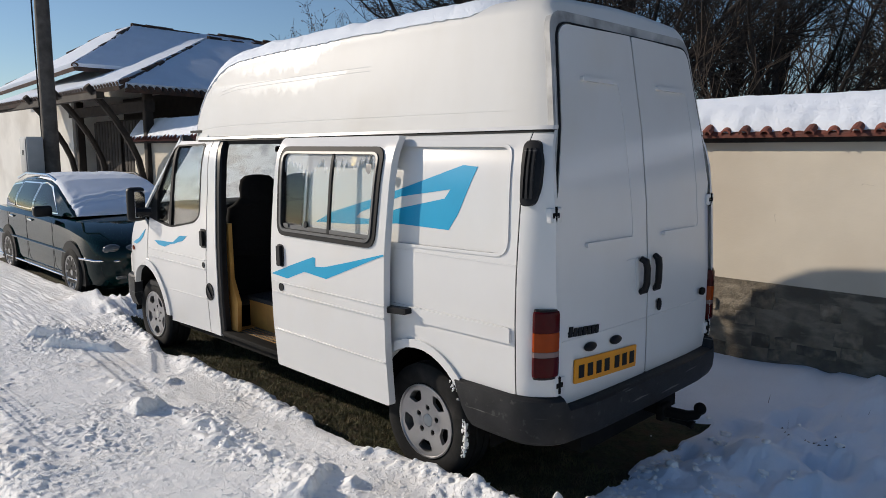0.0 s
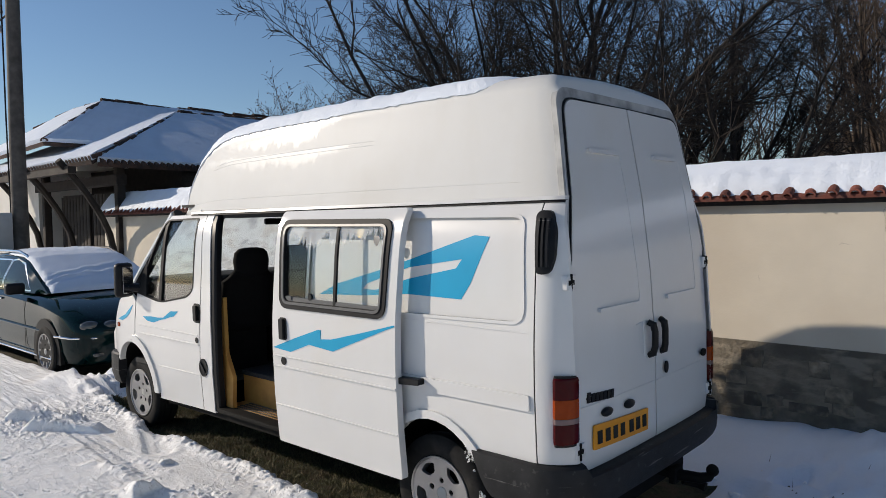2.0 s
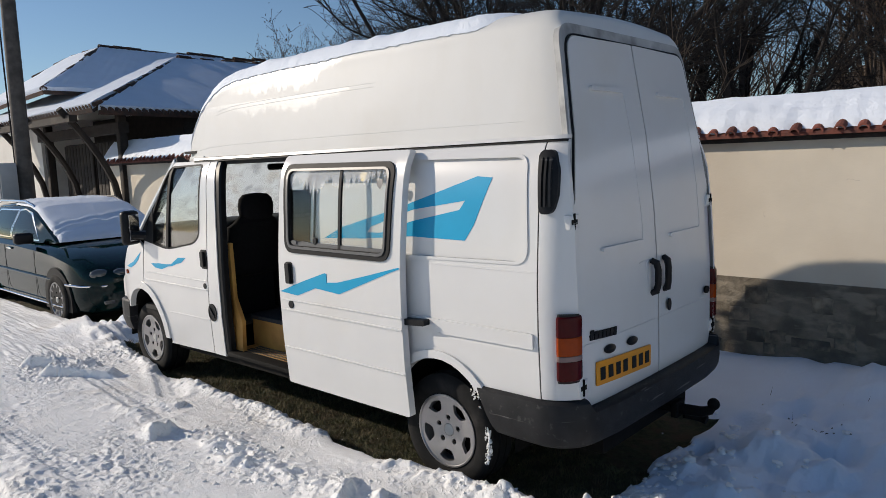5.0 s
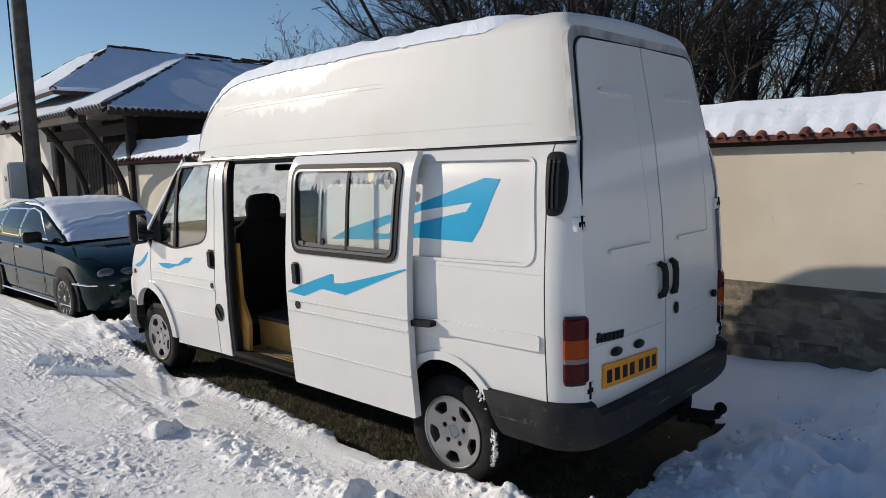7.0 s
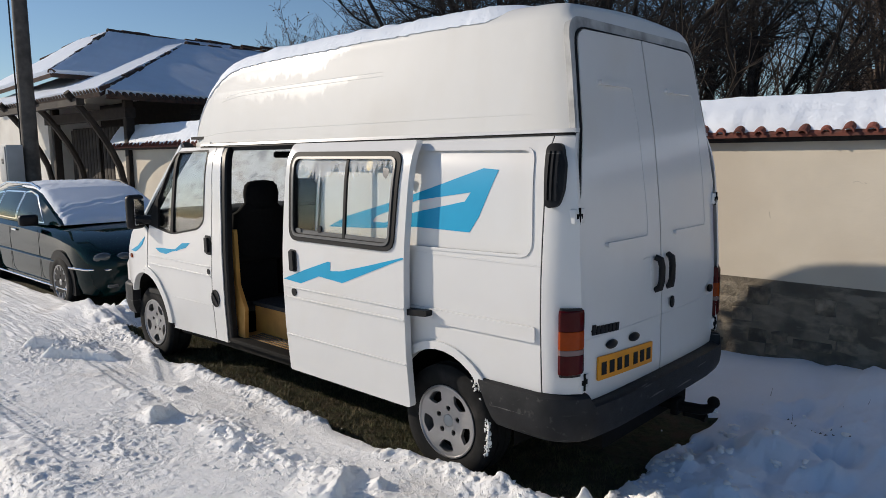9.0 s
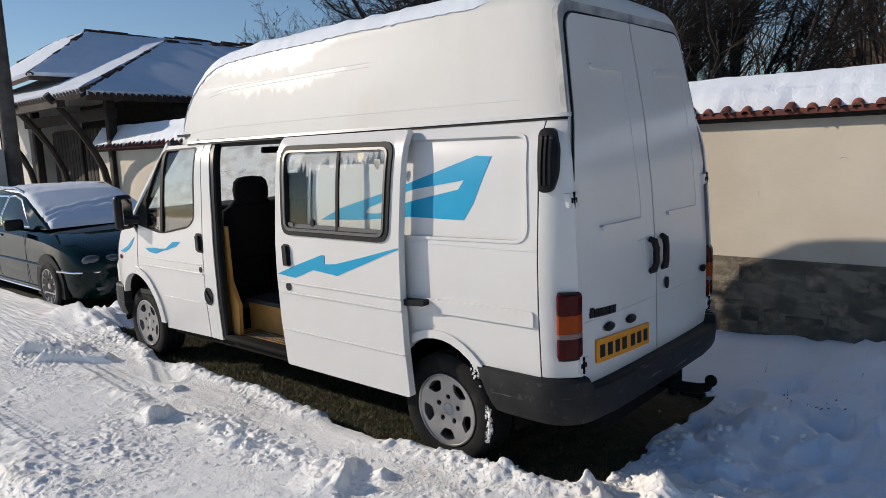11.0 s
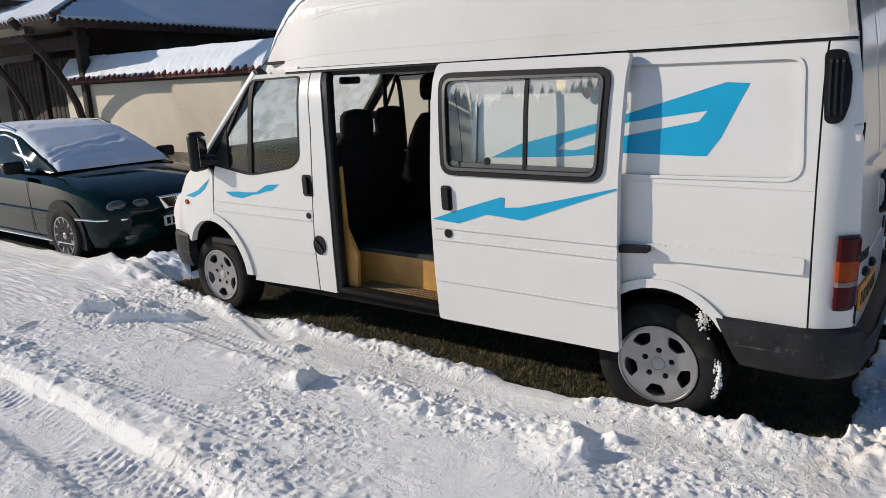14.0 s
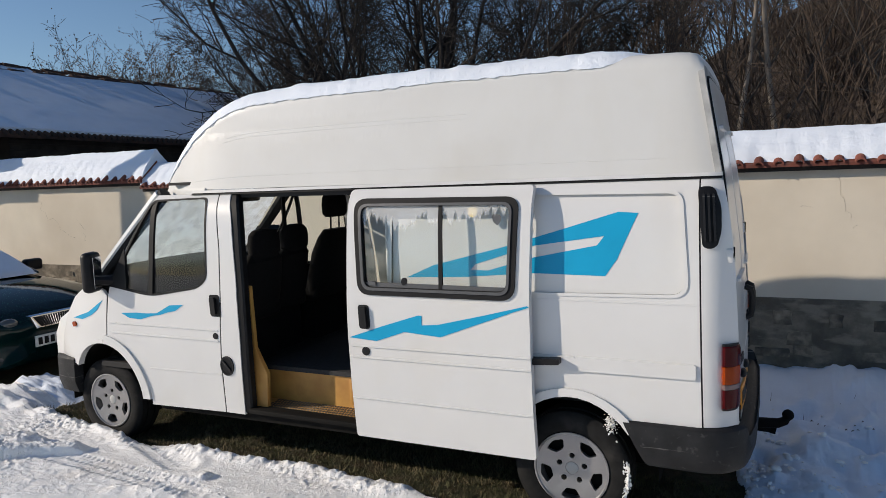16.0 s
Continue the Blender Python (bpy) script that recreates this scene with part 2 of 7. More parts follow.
TIMBER = material("weathered_timber", (0.020, 0.0135, 0.0095), 0.85, grain=0.3, scale=7, second=(0.042, 0.031, 0.022), mix_scale=3, bump=0.004, bump_scale=40)
DARK_TIMBER = material("dark_timber", (0.03, 0.022, 0.017), 0.9, grain=0.3, scale=7)
CONCRETE = material("pole_concrete", (0.105, 0.092, 0.080), 0.85, grain=0.2, scale=12, second=(0.06, 0.052, 0.045), mix_scale=5, bump=0.003, bump_scale=60)
CABINET = material("grey_meter_box", (0.42, 0.42, 0.41), 0.5, grain=0.06)
BARK = material("dark_bark", (0.026, 0.021, 0.018), 0.95, grain=0.3, scale=12)
PALE_BARK = material("pale_bark", (0.17, 0.145, 0.12), 0.95, grain=0.3, scale=6)
FROST = bpy.data.materials.new("thawing_frost")
FROST.use_nodes = True
_nt = FROST.node_tree
_nt.nodes.remove(_nt.nodes["Principled BSDF"])
_tr, _tl, _mx = _nt.nodes.new("ShaderNodeBsdfTransparent"), _nt.nodes.new("ShaderNodeBsdfTranslucent"), _nt.nodes.new("ShaderNodeMixShader")
_no, _mr, _tc = _nt.nodes.new("ShaderNodeTexNoise"), _nt.nodes.new("ShaderNodeMapRange"), _nt.nodes.new("ShaderNodeTexCoord")
_no.inputs["Scale"].default_value, _no.inputs["Detail"].default_value = 9.0, 8.0
_tl.inputs["Color"].default_value = (0.52, 0.55, 0.59, 1)
_mr.inputs["From Min"].default_value, _mr.inputs["From Max"].default_value = 0.36, 0.58
_mr.inputs["To Min"].default_value, _mr.inputs["To Max"].default_value = 0.55, 1.0
_nt.links.new(_tc.outputs["Object"], _no.inputs["Vector"])
_nt.links.new(_no.outputs["Fac"], _mr.inputs["Value"])
_nt.links.new(_mr.outputs[0], _mx.inputs[0])
_nt.links.new(_tr.outputs[0], _mx.inputs[1])
_nt.links.new(_tl.outputs[0], _mx.inputs[2])
_nt.links.new(_mx.outputs[0], _nt.nodes["Material Output"].inputs["Surface"])
ICE = bpy.data.materials.new("melting_frost_film")
ICE.use_nodes = True
_nt = ICE.node_tree
_nt.nodes.remove(_nt.nodes["Principled BSDF"])
_tr, _gl, _mx = _nt.nodes.new("ShaderNodeBsdfTransparent"), _nt.nodes.new("ShaderNodeBsdfDiffuse"), _nt.nodes.new("ShaderNodeMixShader")
_gl.inputs["Color"].default_value = (0.85, 0.87, 0.88, 1)
_nt.links.new(value_math(_nt, "MULTIPLY", film_mask(_nt, ((1.80, 1.68),), 0.6, 0.2, 0.20), 0.28), _mx.inputs[0])
_nt.links.new(_tr.outputs[0], _mx.inputs[1])
_nt.links.new(_gl.outputs[0], _mx.inputs[2])
_nt.links.new(_mx.outputs[0], _nt.nodes["Material Output"].inputs["Surface"])
LEAF = material("withered_leaves", (0.10, 0.062, 0.035), 0.9, grain=0.4, scale=2, second=(0.20, 0.16, 0.12), mix_scale=3)
TWIG = material("grey_twigs", (0.05, 0.042, 0.035), 0.95, grain=0.3, scale=3, second=(0.09, 0.076, 0.062), mix_scale=0.6)
HILL = material("brown_hillside", (0.040, 0.028, 0.020), 1.0, grain=0.5, scale=0.9, second=(0.085, 0.062, 0.045), mix_scale=0.35, mix_lo=0.45, mix_hi=0.7, bump=0.15, bump_scale=1.5)
WOODS = material("winter_woods", (0.055, 0.037, 0.026), 1.0, grain=0.6, scale=0.8, second=(0.13, 0.098, 0.073), mix_scale=0.25)


# ---- mesh tools ----
def part(name, bm, mat, parent=None, label="", sharp=32, smooth=True):
    """Links a bmesh as one mesh object under a thing or a part."""
    me = bpy.data.meshes.new(name)
    bmesh.ops.recalc_face_normals(bm, faces=bm.faces[:])
    bm.to_mesh(me)
    bm.free()
    for m in (mat if isinstance(mat, (list, tuple)) else [mat]):
        me.materials.append(m)
    if smooth:
        me.polygons.foreach_set("use_smooth", [True] * len(me.polygons))
        me.set_sharp_from_angle(angle=radians(sharp))
    ob = new(name, me)
    if parent:
        ob.parent = parent
        if parent.type != "EMPTY":
            ob.matrix_parent_inverse = parent.matrix_world.inverted()
    if mat in (GLASS, ICE):
        ob.visible_shadow = False
    return tagged(ob, label) if label else ob


def thing(name, label, category, group="", kind="", at=(0, 0, 0)):
    e = new(name)
    e.location = at
    e.empty_display_size = 0.1
    return tagged(e, label, category, group, kind)


def box(bm, x0, x1, y0, y1, z0, z1, bevel=0.0, seg=2, m=None):
    r = bmesh.ops.create_cube(bm, size=1)
    vs = r["verts"]
    for v in vs:
        v.co = Vector(((x0 + x1) / 2 + v.co.x * (x1 - x0), (y0 + y1) / 2 + v.co.y * (y1 - y0), (z0 + z1) / 2 + v.co.z * (z1 - z0)))
    if m is not None:
        for v in vs:
            v.co = m @ v.co
    if bevel:
        es = list({e for v in vs for e in v.link_edges})
        bmesh.ops.bevel(bm, geom=es, offset=bevel, segments=seg, affect="EDGES", profile=0.5)
    return bm


def loft(bm, rings, close=True, caps=True):
    """Skins a list of rings of points, each of the same count."""
    vs = [[bm.verts.new(p) for p in ring] for ring in rings]
    n = len(rings[0])
    for a, b in zip(vs, vs[1:]):
        for i in range(n if close else n - 1):
            j = (i + 1) % n
            bm.faces.new((a[i], a[j], b[j], b[i]))
    if caps and close:
        bm.faces.new(vs[0][::-1])
        bm.faces.new(vs[-1])
    return bm


def tube(bm, path, radii, sides=8, caps=True):
    path = [Vector(p) for p in path]
    rings = []
    up = None
    for i, p in enumerate(path):
        d = (path[min(i + 1, len(path) - 1)] - path[max(i - 1, 0)]).normalized()
        if up is None:
            up = d.orthogonal().normalized()
        up = (up - d * up.dot(d)).normalized()
        side = d.cross(up)
        r = radii[i] if isinstance(radii, (list, tuple)) else radii
        rings.append([p + (up * math.cos(a) + side * math.sin(a)) * r for a in [2 * math.pi * k / sides for k in range(sides)]])
    return loft(bm, rings, True, caps)


def revolve(bm, profile, n=32, m=None):
    """Turns a profile of (radius, along) round the y axis."""
    rings = []
    for k in range(n):
        a = 2 * math.pi * k / n
        rings.append([Vector((r * math.cos(a), y, r * math.sin(a))) for r, y in profile])
    vs = [[bm.verts.new(m @ p if m is not None else p) for p in ring] for ring in rings]
    for k in range(n):
        a, b = vs[k], vs[(k + 1) % n]
        for i in range(len(profile) - 1):
            bm.faces.new((a[i], a[i + 1], b[i + 1], b[i]))
    bmesh.ops.remove_doubles(bm, verts=bm.verts[:], dist=1e-5)
    return bm


def rounded(points, r, seg=5):
    """A closed outline with its corners rounded; r is one radius or one for each corner."""
    out = []
    n = len(points)
    for i in range(n):
        p, a, b = Vector(points[i]), Vector(points[i - 1]), Vector(points[(i + 1) % n])
        rr = r[i] if isinstance(r, (list, tuple)) else r
        da, db = a - p, b - p
        if rr <= 0:
            out.append(tuple(p))
            continue
        k = min(rr, da.length * 0.48, db.length * 0.48)
        s, e = p + da.normalized() * k, p + db.normalized() * k
        for j in range(seg + 1):
            t = j / seg
            out.append(tuple(s * (1 - t) ** 2 + p * 2 * t * (1 - t) + e * t * t))
    return out


def sheet(outline, holes, place, thick, cuts_u=(), cuts_v=()):
    """A plate with holes: its outline in (u, v), bent by place(u, v, depth), with real thickness."""
    flat = bmesh.new()
    for loop in (outline, *holes):
        vs = [flat.verts.new((u, v, 0)) for u, v in loop]
        for i in range(len(vs)):
            flat.edges.new((vs[i - 1], vs[i]))
    bmesh.ops.triangle_fill(flat, use_beauty=True, use_dissolve=False, edges=flat.edges[:], normal=(0, 0, 1))
    for cuts, axis in ((cuts_u, 0), (cuts_v, 1)):
        for c in cuts:
            co, no = [0, 0, 0], [0, 0, 0]
            co[axis], no[axis] = c, 1
            bmesh.ops.bisect_plane(flat, geom=flat.verts[:] + flat.edges[:] + flat.faces[:], plane_co=co, plane_no=no)
    flat.verts.index_update()
    bm = bmesh.new()
    front = [bm.verts.new(place(v.co.x, v.co.y, 0.0)) for v in flat.verts]
    back = [bm.verts.new(place(v.co.x, v.co.y, thick)) for v in flat.verts]
    for f in flat.faces:
        i = [v.index for v in f.verts]
        bm.faces.new([front[k] for k in i])
        bm.faces.new([back[k] for k in reversed(i)])
    for e in flat.edges:
        if len(e.link_faces) == 1:
            a, b = e.verts[0].index, e.verts[1].index
            bm.faces.new((front[a], front[b], back[b], back[a]))
    flat.free()
    return bm


def fbm(x, y, scale, octaves=4, seed=0):
    """Smooth value noise on numpy arrays, about -1 to 1."""
    total, amp, norm = np.zeros_like(x), 1.0, 0.0
    for o in range(octaves):
        rng = np.random.RandomState(seed + o)
        table = rng.rand(256, 256)
        u, v = x / scale * 2 ** o + 71.3, y / scale * 2 ** o + 37.7
        i, j = np.floor(u).astype(int), np.floor(v).astype(int)
        fu, fv = u - i, v - j
        fu, fv = fu * fu * (3 - 2 * fu), fv * fv * (3 - 2 * fv)
        a, b = table[i % 256, j % 256], table[(i + 1) % 256, j % 256]
        c, d = table[i % 256, (j + 1) % 256], table[(i + 1) % 256, (j + 1) % 256]
        total += amp * ((a * (1 - fu) + b * fu) * (1 - fv) + (c * (1 - fu) + d * fu) * fv - 0.5) * 2
        norm += amp
        amp *= 0.5
    return total / norm


def grid_mesh(name, xs, ys, zs, mats, face_mat=None):
    nx, ny = len(xs), len(ys)
    X, Y = np.meshgrid(xs, ys, indexing="ij")
    co = np.stack([X, Y, zs], -1).reshape(-1, 3)
    i = (np.arange(nx - 1)[:, None] * ny + np.arange(ny - 1)[None, :]).reshape(-1)
    quads = np.stack([i, i + ny, i + ny + 1, i + 1], -1)
    me = bpy.data.meshes.new(name)
    me.from_pydata(co.tolist(), [], quads.tolist())
    for m in mats:
        me.materials.append(m)
    me.polygons.foreach_set("use_smooth", [True] * len(me.polygons))
    if face_mat is not None:
        me.polygons.foreach_set("material_index", face_mat.reshape(-1).astype(np.int32))
    me.update()
    return new(name, me)


# ---- ground ----
def bump_line(X, Y, pts, width, depth, rim=0.0):
    """Height of a rut along a polyline, with raised rims."""
    best, along = np.full_like(X, 1e9), np.zeros_like(X)
    total = 0.0
    for (ax, ay), (bx, by) in zip(pts, pts[1:]):
        L = math.hypot(bx - ax, by - ay)
        t = np.clip(((X - ax) * (bx - ax) + (Y - ay) * (by - ay)) / L ** 2, 0, 1)
        d = np.hypot(X - ax - t * (bx - ax), Y - ay - t * (by - ay))
        along = np.where(d < best, total + t * L, along)
        best = np.minimum(best, d)
        total += L
    prof = -depth * np.clip(1 - (best / width) ** 4, 0, 1) + rim * np.exp(-((best - width * 1.3) / (width * 0.35)) ** 2)
    tread = -0.012 * np.clip(np.sin(along * 2 * math.pi / 0.05), 0, 1) * np.clip(np.cos(best / width * 2 * math.pi), 0, 1) * (best < width * 1.15)
    return prof + tread, best


def snow_edge(X):
    """y of the edge between the road's snow and the bare strip under the parked vehicles."""
    line = np.interp(X, [-11, -6.2, -5.2, -3.7, -3.0, -2.6, -1.9, -0.95, -0.8, -0.4, -0.2, 0.6, 2], [0.28, 0.24, 0.22, 0.02, -0.12, -0.05, -0.04, -0.08, -0.17, -0.17, -0.07, -0.04, 0.0])
    return line + 0.03 * fbm(X, X * 0.3, 0.5, 3, 5)


def berm_height(X):
    return np.interp(X, [-9, -4.4, -3.4, -2.9, -2.6, -2.05, -1.97, -1.85, -1.7, -1.0, -0.9, -0.4, -0.28, 0.3, 0.6, 0.95, 3], [0.03, 0.05, 0.05, 0.02, 0.065, 0.06, 0.012, 0.065, 0.06, 0.055, 0.012, 0.012, 0.045, 0.075, 0.08, 0.02, 0.0])


def along(X, Y, cx, cy, deg):
    """Coordinates along and across a line through a point."""
    c, s = math.cos(radians(deg)), math.sin(radians(deg))
    return (X - cx) * c + (Y - cy) * s, -(X - cx) * s + (Y - cy) * c


def wedge(X, Y, cx, cy, deg, half, gentle, steep, hgt):
    """A pushed-up lump: a crest along deg, a long slope on one side and a steep face on the other."""
    u, v = along(X, Y, cx, cy, deg)
    v = v + 0.02 * fbm(X, Y, 0.07, 2, 33)
    across = np.where(v < 0, 1 + v / gentle, 1 - v / steep)
    return hgt * np.clip(across, 0, 1) * np.clip(1.3 - 1.3 * (u / half) ** 2, 0, 1) * (0.85 + 0.55 * fbm(X, Y, 0.07, 3, 35))


def ground_height(X, Y):
    road = 0.115 + 0.055 * np.clip((-Y - 0.3) / 1.3, 0, 1)
    base = np.where(Y < 0.3, road, 0.06)
    far = np.clip((np.hypot(X + 1, Y) - 6) / 4, 0, 1)
    rough = np.clip(0.6 + 2.2 * fbm(X, Y, 0.7, 2, 19), 0.2, 1.3) + 1.6 * np.exp(-((X - 1.0) / 0.7) ** 2 - ((Y + 0.1) / 0.4) ** 2) + 0.9 * np.exp(-((X + 1.0) / 0.5) ** 2 - ((Y + 0.66) / 0.16) ** 2)
    n = 0.010 * fbm(X, Y, 0.9, 3, 11) + 0.007 * fbm(X, Y, 0.22, 3, 23)
    # packed crust: flat, with sparse crumbs and pits in patches drawn out along the road
    patch = np.clip(0.30 + 1.9 * fbm(X * 0.35, Y, 0.42, 3, 141), 0.06, 1.0) * np.where(Y < 0.4, 1.0, 0.5)
    crumb = 0.8 * np.clip(3.2 * (fbm(X * 0.8, Y, 0.030, 1, 145) - 0.38), 0, 1) + 0.8 * np.clip(3.5 * (fbm(X, Y, 0.019, 1, 149) - 0.30), 0, 1)
    pit = np.clip(3.5 * (fbm(X * 0.7, Y, 0.026, 1, 153) - 0.40), 0, 1)
    n += patch * (0.012 * crumb - 0.010 * pit) + 0.005 * fbm(X * 0.2, Y, 0.10, 3, 151)
    n += rough * (0.004 * fbm(X * 0.8, Y, 0.06, 3, 41) + 0.020 * np.clip(fbm(X * 0.7, Y, 0.040, 2, 45) - 0.35, 0, 0.3) - 0.006 * np.clip(fbm(X * 0.8, Y, 0.04, 2, 47) - 0.35, 0, 0.3))
    back = np.clip((X - 0.9) / 0.4, 0, 1) * np.clip((Y - 0.2) / 0.3, 0, 1)
    n += back * (0.10 * fbm(X, Y, 0.42, 3, 49) + 0.045 * fbm(X, Y, 0.14, 2, 52) + 0.022 * np.clip(fbm(X, Y, 0.06, 2, 54), -0.1, 0.6))
    z = base + n
    # smooth berm along the edge of the bare strip, steep towards the grass
    e = Y - snow_edge(X)
    shape = np.where(e > -0.06, np.exp(-((e + 0.06) / 0.045) ** 2), np.exp(-((e + 0.06) / 0.075) ** 2))
    z += 0.58 * berm_height(X) * shape * (0.85 + 0.35 * fbm(X, Y, 0.16, 3, 77))
    z += 0.026 * np.clip(fbm(X, Y, 0.05, 2, 79), -0.15, 0.6) * np.exp(-((e + 0.06) / 0.09) ** 2) * (berm_height(X) > 0.03)
    # a deep rut with a sunlit wall, and the low ridge beside it
    yr = np.interp(X, [-14, -2.6, -0.6, 8], [-1.55, -1.66, -1.80, -2.1])
    d = Y - yr + 0.012 * fbm(X, Y, 0.3, 2, 61)
    z += -0.055 * np.clip(0.5 - d / 0.06, 0, 1) * np.clip((d + 0.42) / 0.1, 0, 1) * (1 - far)
    z += 0.018 * np.exp(-((d - 0.15) / 0.12) ** 2) * (1 + 1.6 * fbm(X, Y, 0.13, 3, 65)) * (1 - far)
    z += 0.004 * np.sin((X + 0.5 * np.abs(d + 0.2)) * 2 * math.pi / 0.055) * (np.abs(d + 0.2) < 0.13) * np.clip(0.5 + 2 * fbm(X, Y, 0.3, 2, 71), 0, 1) * (1 - far)
    # wheel tracks with their tread
    for pts, w, dp, r in (
        ([(-14, -3.2), (0, -3.3), (8, -3.6)], 0.14, 0.014, 0.010),
        ([(-5.0, -0.30), (-3.72, -0.50), (-2.12, -0.62)], 0.09, 0.006, 0.004),
        ([(-0.08, -0.55), (0.0, -0.68), (0.24, -0.95), (0.75, -1.6)], 0.075, 0.008, 0.002),
        ([(0.88, 0.28), (1.02, 0.08), (1.38, -0.34), (2.4, -1.5)], 0.095, 0.026, 0.003),
        ([(-3.25, -0.05), (-2.90, -0.16), (-2.5, -0.32)], 0.10, 0.012, 0.006),
        ([(-3.2, -1.44), (-1.45, -1.40)], 0.06, 0.003, 0.004),
    ):
        prof, best = bump_line(X, Y, pts, w, dp, r)
        z += prof * (1 - far)
    # footprints
    rng = np.random.RandomState(9)
    spots = [(rng.uniform(-5.5, 2.0), rng.uniform(-2.9, -0.9)) for _ in range(9)] + [(rng.uniform(1.0, 2.8), rng.uniform(0.5, 2.9)) for _ in range(14)] + [(-4.6 + 0.22 * k, -0.45 - 0.12 * (k % 2)) for k in range(5)]
    for cx, cy in spots:
        u, v = along(X, Y, cx, cy, rng.uniform(0, 180))
        q = (u / rng.uniform(0.10, 0.15)) ** 2 + (v / rng.uniform(0.045, 0.06)) ** 2
        z += -0.024 * np.clip(1 - q ** 2, 0, 1) + 0.006 * np.exp(-((q - 1.6) / 0.5) ** 2)
    for _ in range(60):
        cx, cy, r = rng.uniform(0.9, 1.9), rng.uniform(0.35, 2.3), rng.uniform(0.05, 0.12)
        q = ((X - cx) / r) ** 2 + ((Y - cy) / (r * rng.uniform(0.7, 1.4))) ** 2
        z += rng.uniform(-0.075, 0.04) * np.exp(-q ** 1.5)
    # two flat slabs thrown aside
    for cx, cy, hl in ((-4.05, -0.57, 0.36), (-3.60, -0.575, 0.35)):
        u, v = along(X, Y, cx, cy, 36.5)
        z += 0.075 * np.clip(1.25 - 1.25 * ((v - 0.012 * fbm(X, Y, 0.2, 2, 7)) / 0.075) ** 6, 0, 1) * np.clip(4 - 4 * np.abs(u) / hl, 0, 1) * (1 - 0.3 * u / hl)
    z += wedge(X, Y, -1.74, -0.78, -78, 0.12, 0.26, 0.03, 0.085)
    z += wedge(X, Y, -0.16, -0.60, -55, 0.24, 0.28, 0.03, 0.070)
    z += wedge(X, Y, -0.02, -0.47, -60, 0.06, 0.09, 0.03, 0.05)
    z += wedge(X, Y, -2.35, -0.72, 15, 0.30, 0.10, 0.05, 0.035)
    z += wedge(X, Y, -2.2, -0.42, -70, 0.07, 0.35, 0.03, 0.035)
    # broken piles and heaps
    chunk = 0.45 + 0.9 * fbm(X, Y, 0.16, 3, 91) + 0.6 * np.clip(fbm(X, Y, 0.06, 2, 95), -0.3, 0.5)
    for cx, cy, deg, sx, sy, hgt in ((-1.05, -0.66, -3, 0.36, 0.11, 0.085), (-0.55, -0.62, 0, 0.16, 0.08, 0.05), (0.84, 0.02, -40, 0.24, 0.10, 0.075), (1.00, -0.10, -48, 0.26, 0.06, 0.06), (0.42, -0.14, 0, 0.30, 0.09, 0.05), (1.14, 0.20, -50, 0.13, 0.06, 0.09),
                                     (1.50, 0.10, -10, 0.35, 0.09, 0.07), (-5.15, 0.60, 20, 0.50, 0.45, 0.22), (-5.6, 0.10, 10, 0.45, 0.16, 0.10), (-4.6, 0.15, 10, 0.40, 0.14, 0.07)):
        u, v = along(X, Y, cx, cy, deg)
        z += hgt * np.exp(-(u / sx) ** 2 - (v / sy) ** 2) * (chunk if hgt < 0.1 else 0.45 + 0.4 * chunk)
    # drift along the foot of the wall, behind the van
    z += 0.08 * np.clip((Y - 0.6) / 2.2, 0, 1) * np.clip((X - 0.6) / 0.6, 0, 1) + 0.05 * np.exp(-((Y - 3.0) / 0.35) ** 2)
    # the bare strip
    bare = bare_mask(X, Y)
    z = z * (1 - bare) + bare * (0.02 + 0.012 * fbm(X, Y, 0.25, 3, 63) + 0.0)
    return np.where(far > 0, z * (1 - far) + far * (0.1 + 0.5 * n), z)


def bare_mask(X, Y):
    e = (Y - snow_edge(X)) / 0.035
    under = np.clip(e, 0, 1) * np.clip((np.where(X < -4, 2.2, 1.75) - Y + 0.1 * fbm(X, Y, 0.5, 2, 8)) / 0.08, 0, 1)
    ends = np.clip((0.84 + 0.14 * fbm(X, Y, 0.4, 3, 15) - X) / 0.07, 0, 1) * np.clip((X + 10.6) / 0.1, 0, 1)
    bank = 1 - np.clip(1.4 - np.hypot((X + 5.15) / 0.75, (Y - 0.55) / 0.7), 0, 1)
    return np.clip(under * ends * bank * 1.5, 0, 1)


def spread(lo, hi, step, far, grow=1.18):
    mid = list(np.arange(lo, hi, step))
    left, right, s = [], [], step
    a, b = lo, mid[-1]
    while abs(a) < far:
        s *= grow
        a, b = a - s, b + s
        left.append(a)
        right.append(b)
    return np.array(left[::-1] + mid + right)


gx, gy = spread(-4.2, 2.2, 0.0080, 900, 1.07), spread(-2.4, 0.6, 0.0080, 900, 1.045)
GX, GY = np.meshgrid(gx, gy, indexing="ij")
GZ = ground_height(GX, GY)
fm = (bare_mask(GX, GY) > 0.5)[:-1, :-1]
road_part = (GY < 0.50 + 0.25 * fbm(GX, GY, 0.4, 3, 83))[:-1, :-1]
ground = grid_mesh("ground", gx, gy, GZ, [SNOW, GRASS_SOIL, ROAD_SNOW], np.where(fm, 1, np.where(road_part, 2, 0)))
tagged(ground, "snow-covered road and verge with ruts, footprints and a bare turf strip", "ground", kind="structure")


def height_at(x, y):
    return float(ground_height(np.array([[x]], float), np.array([[y]], float))[0, 0])


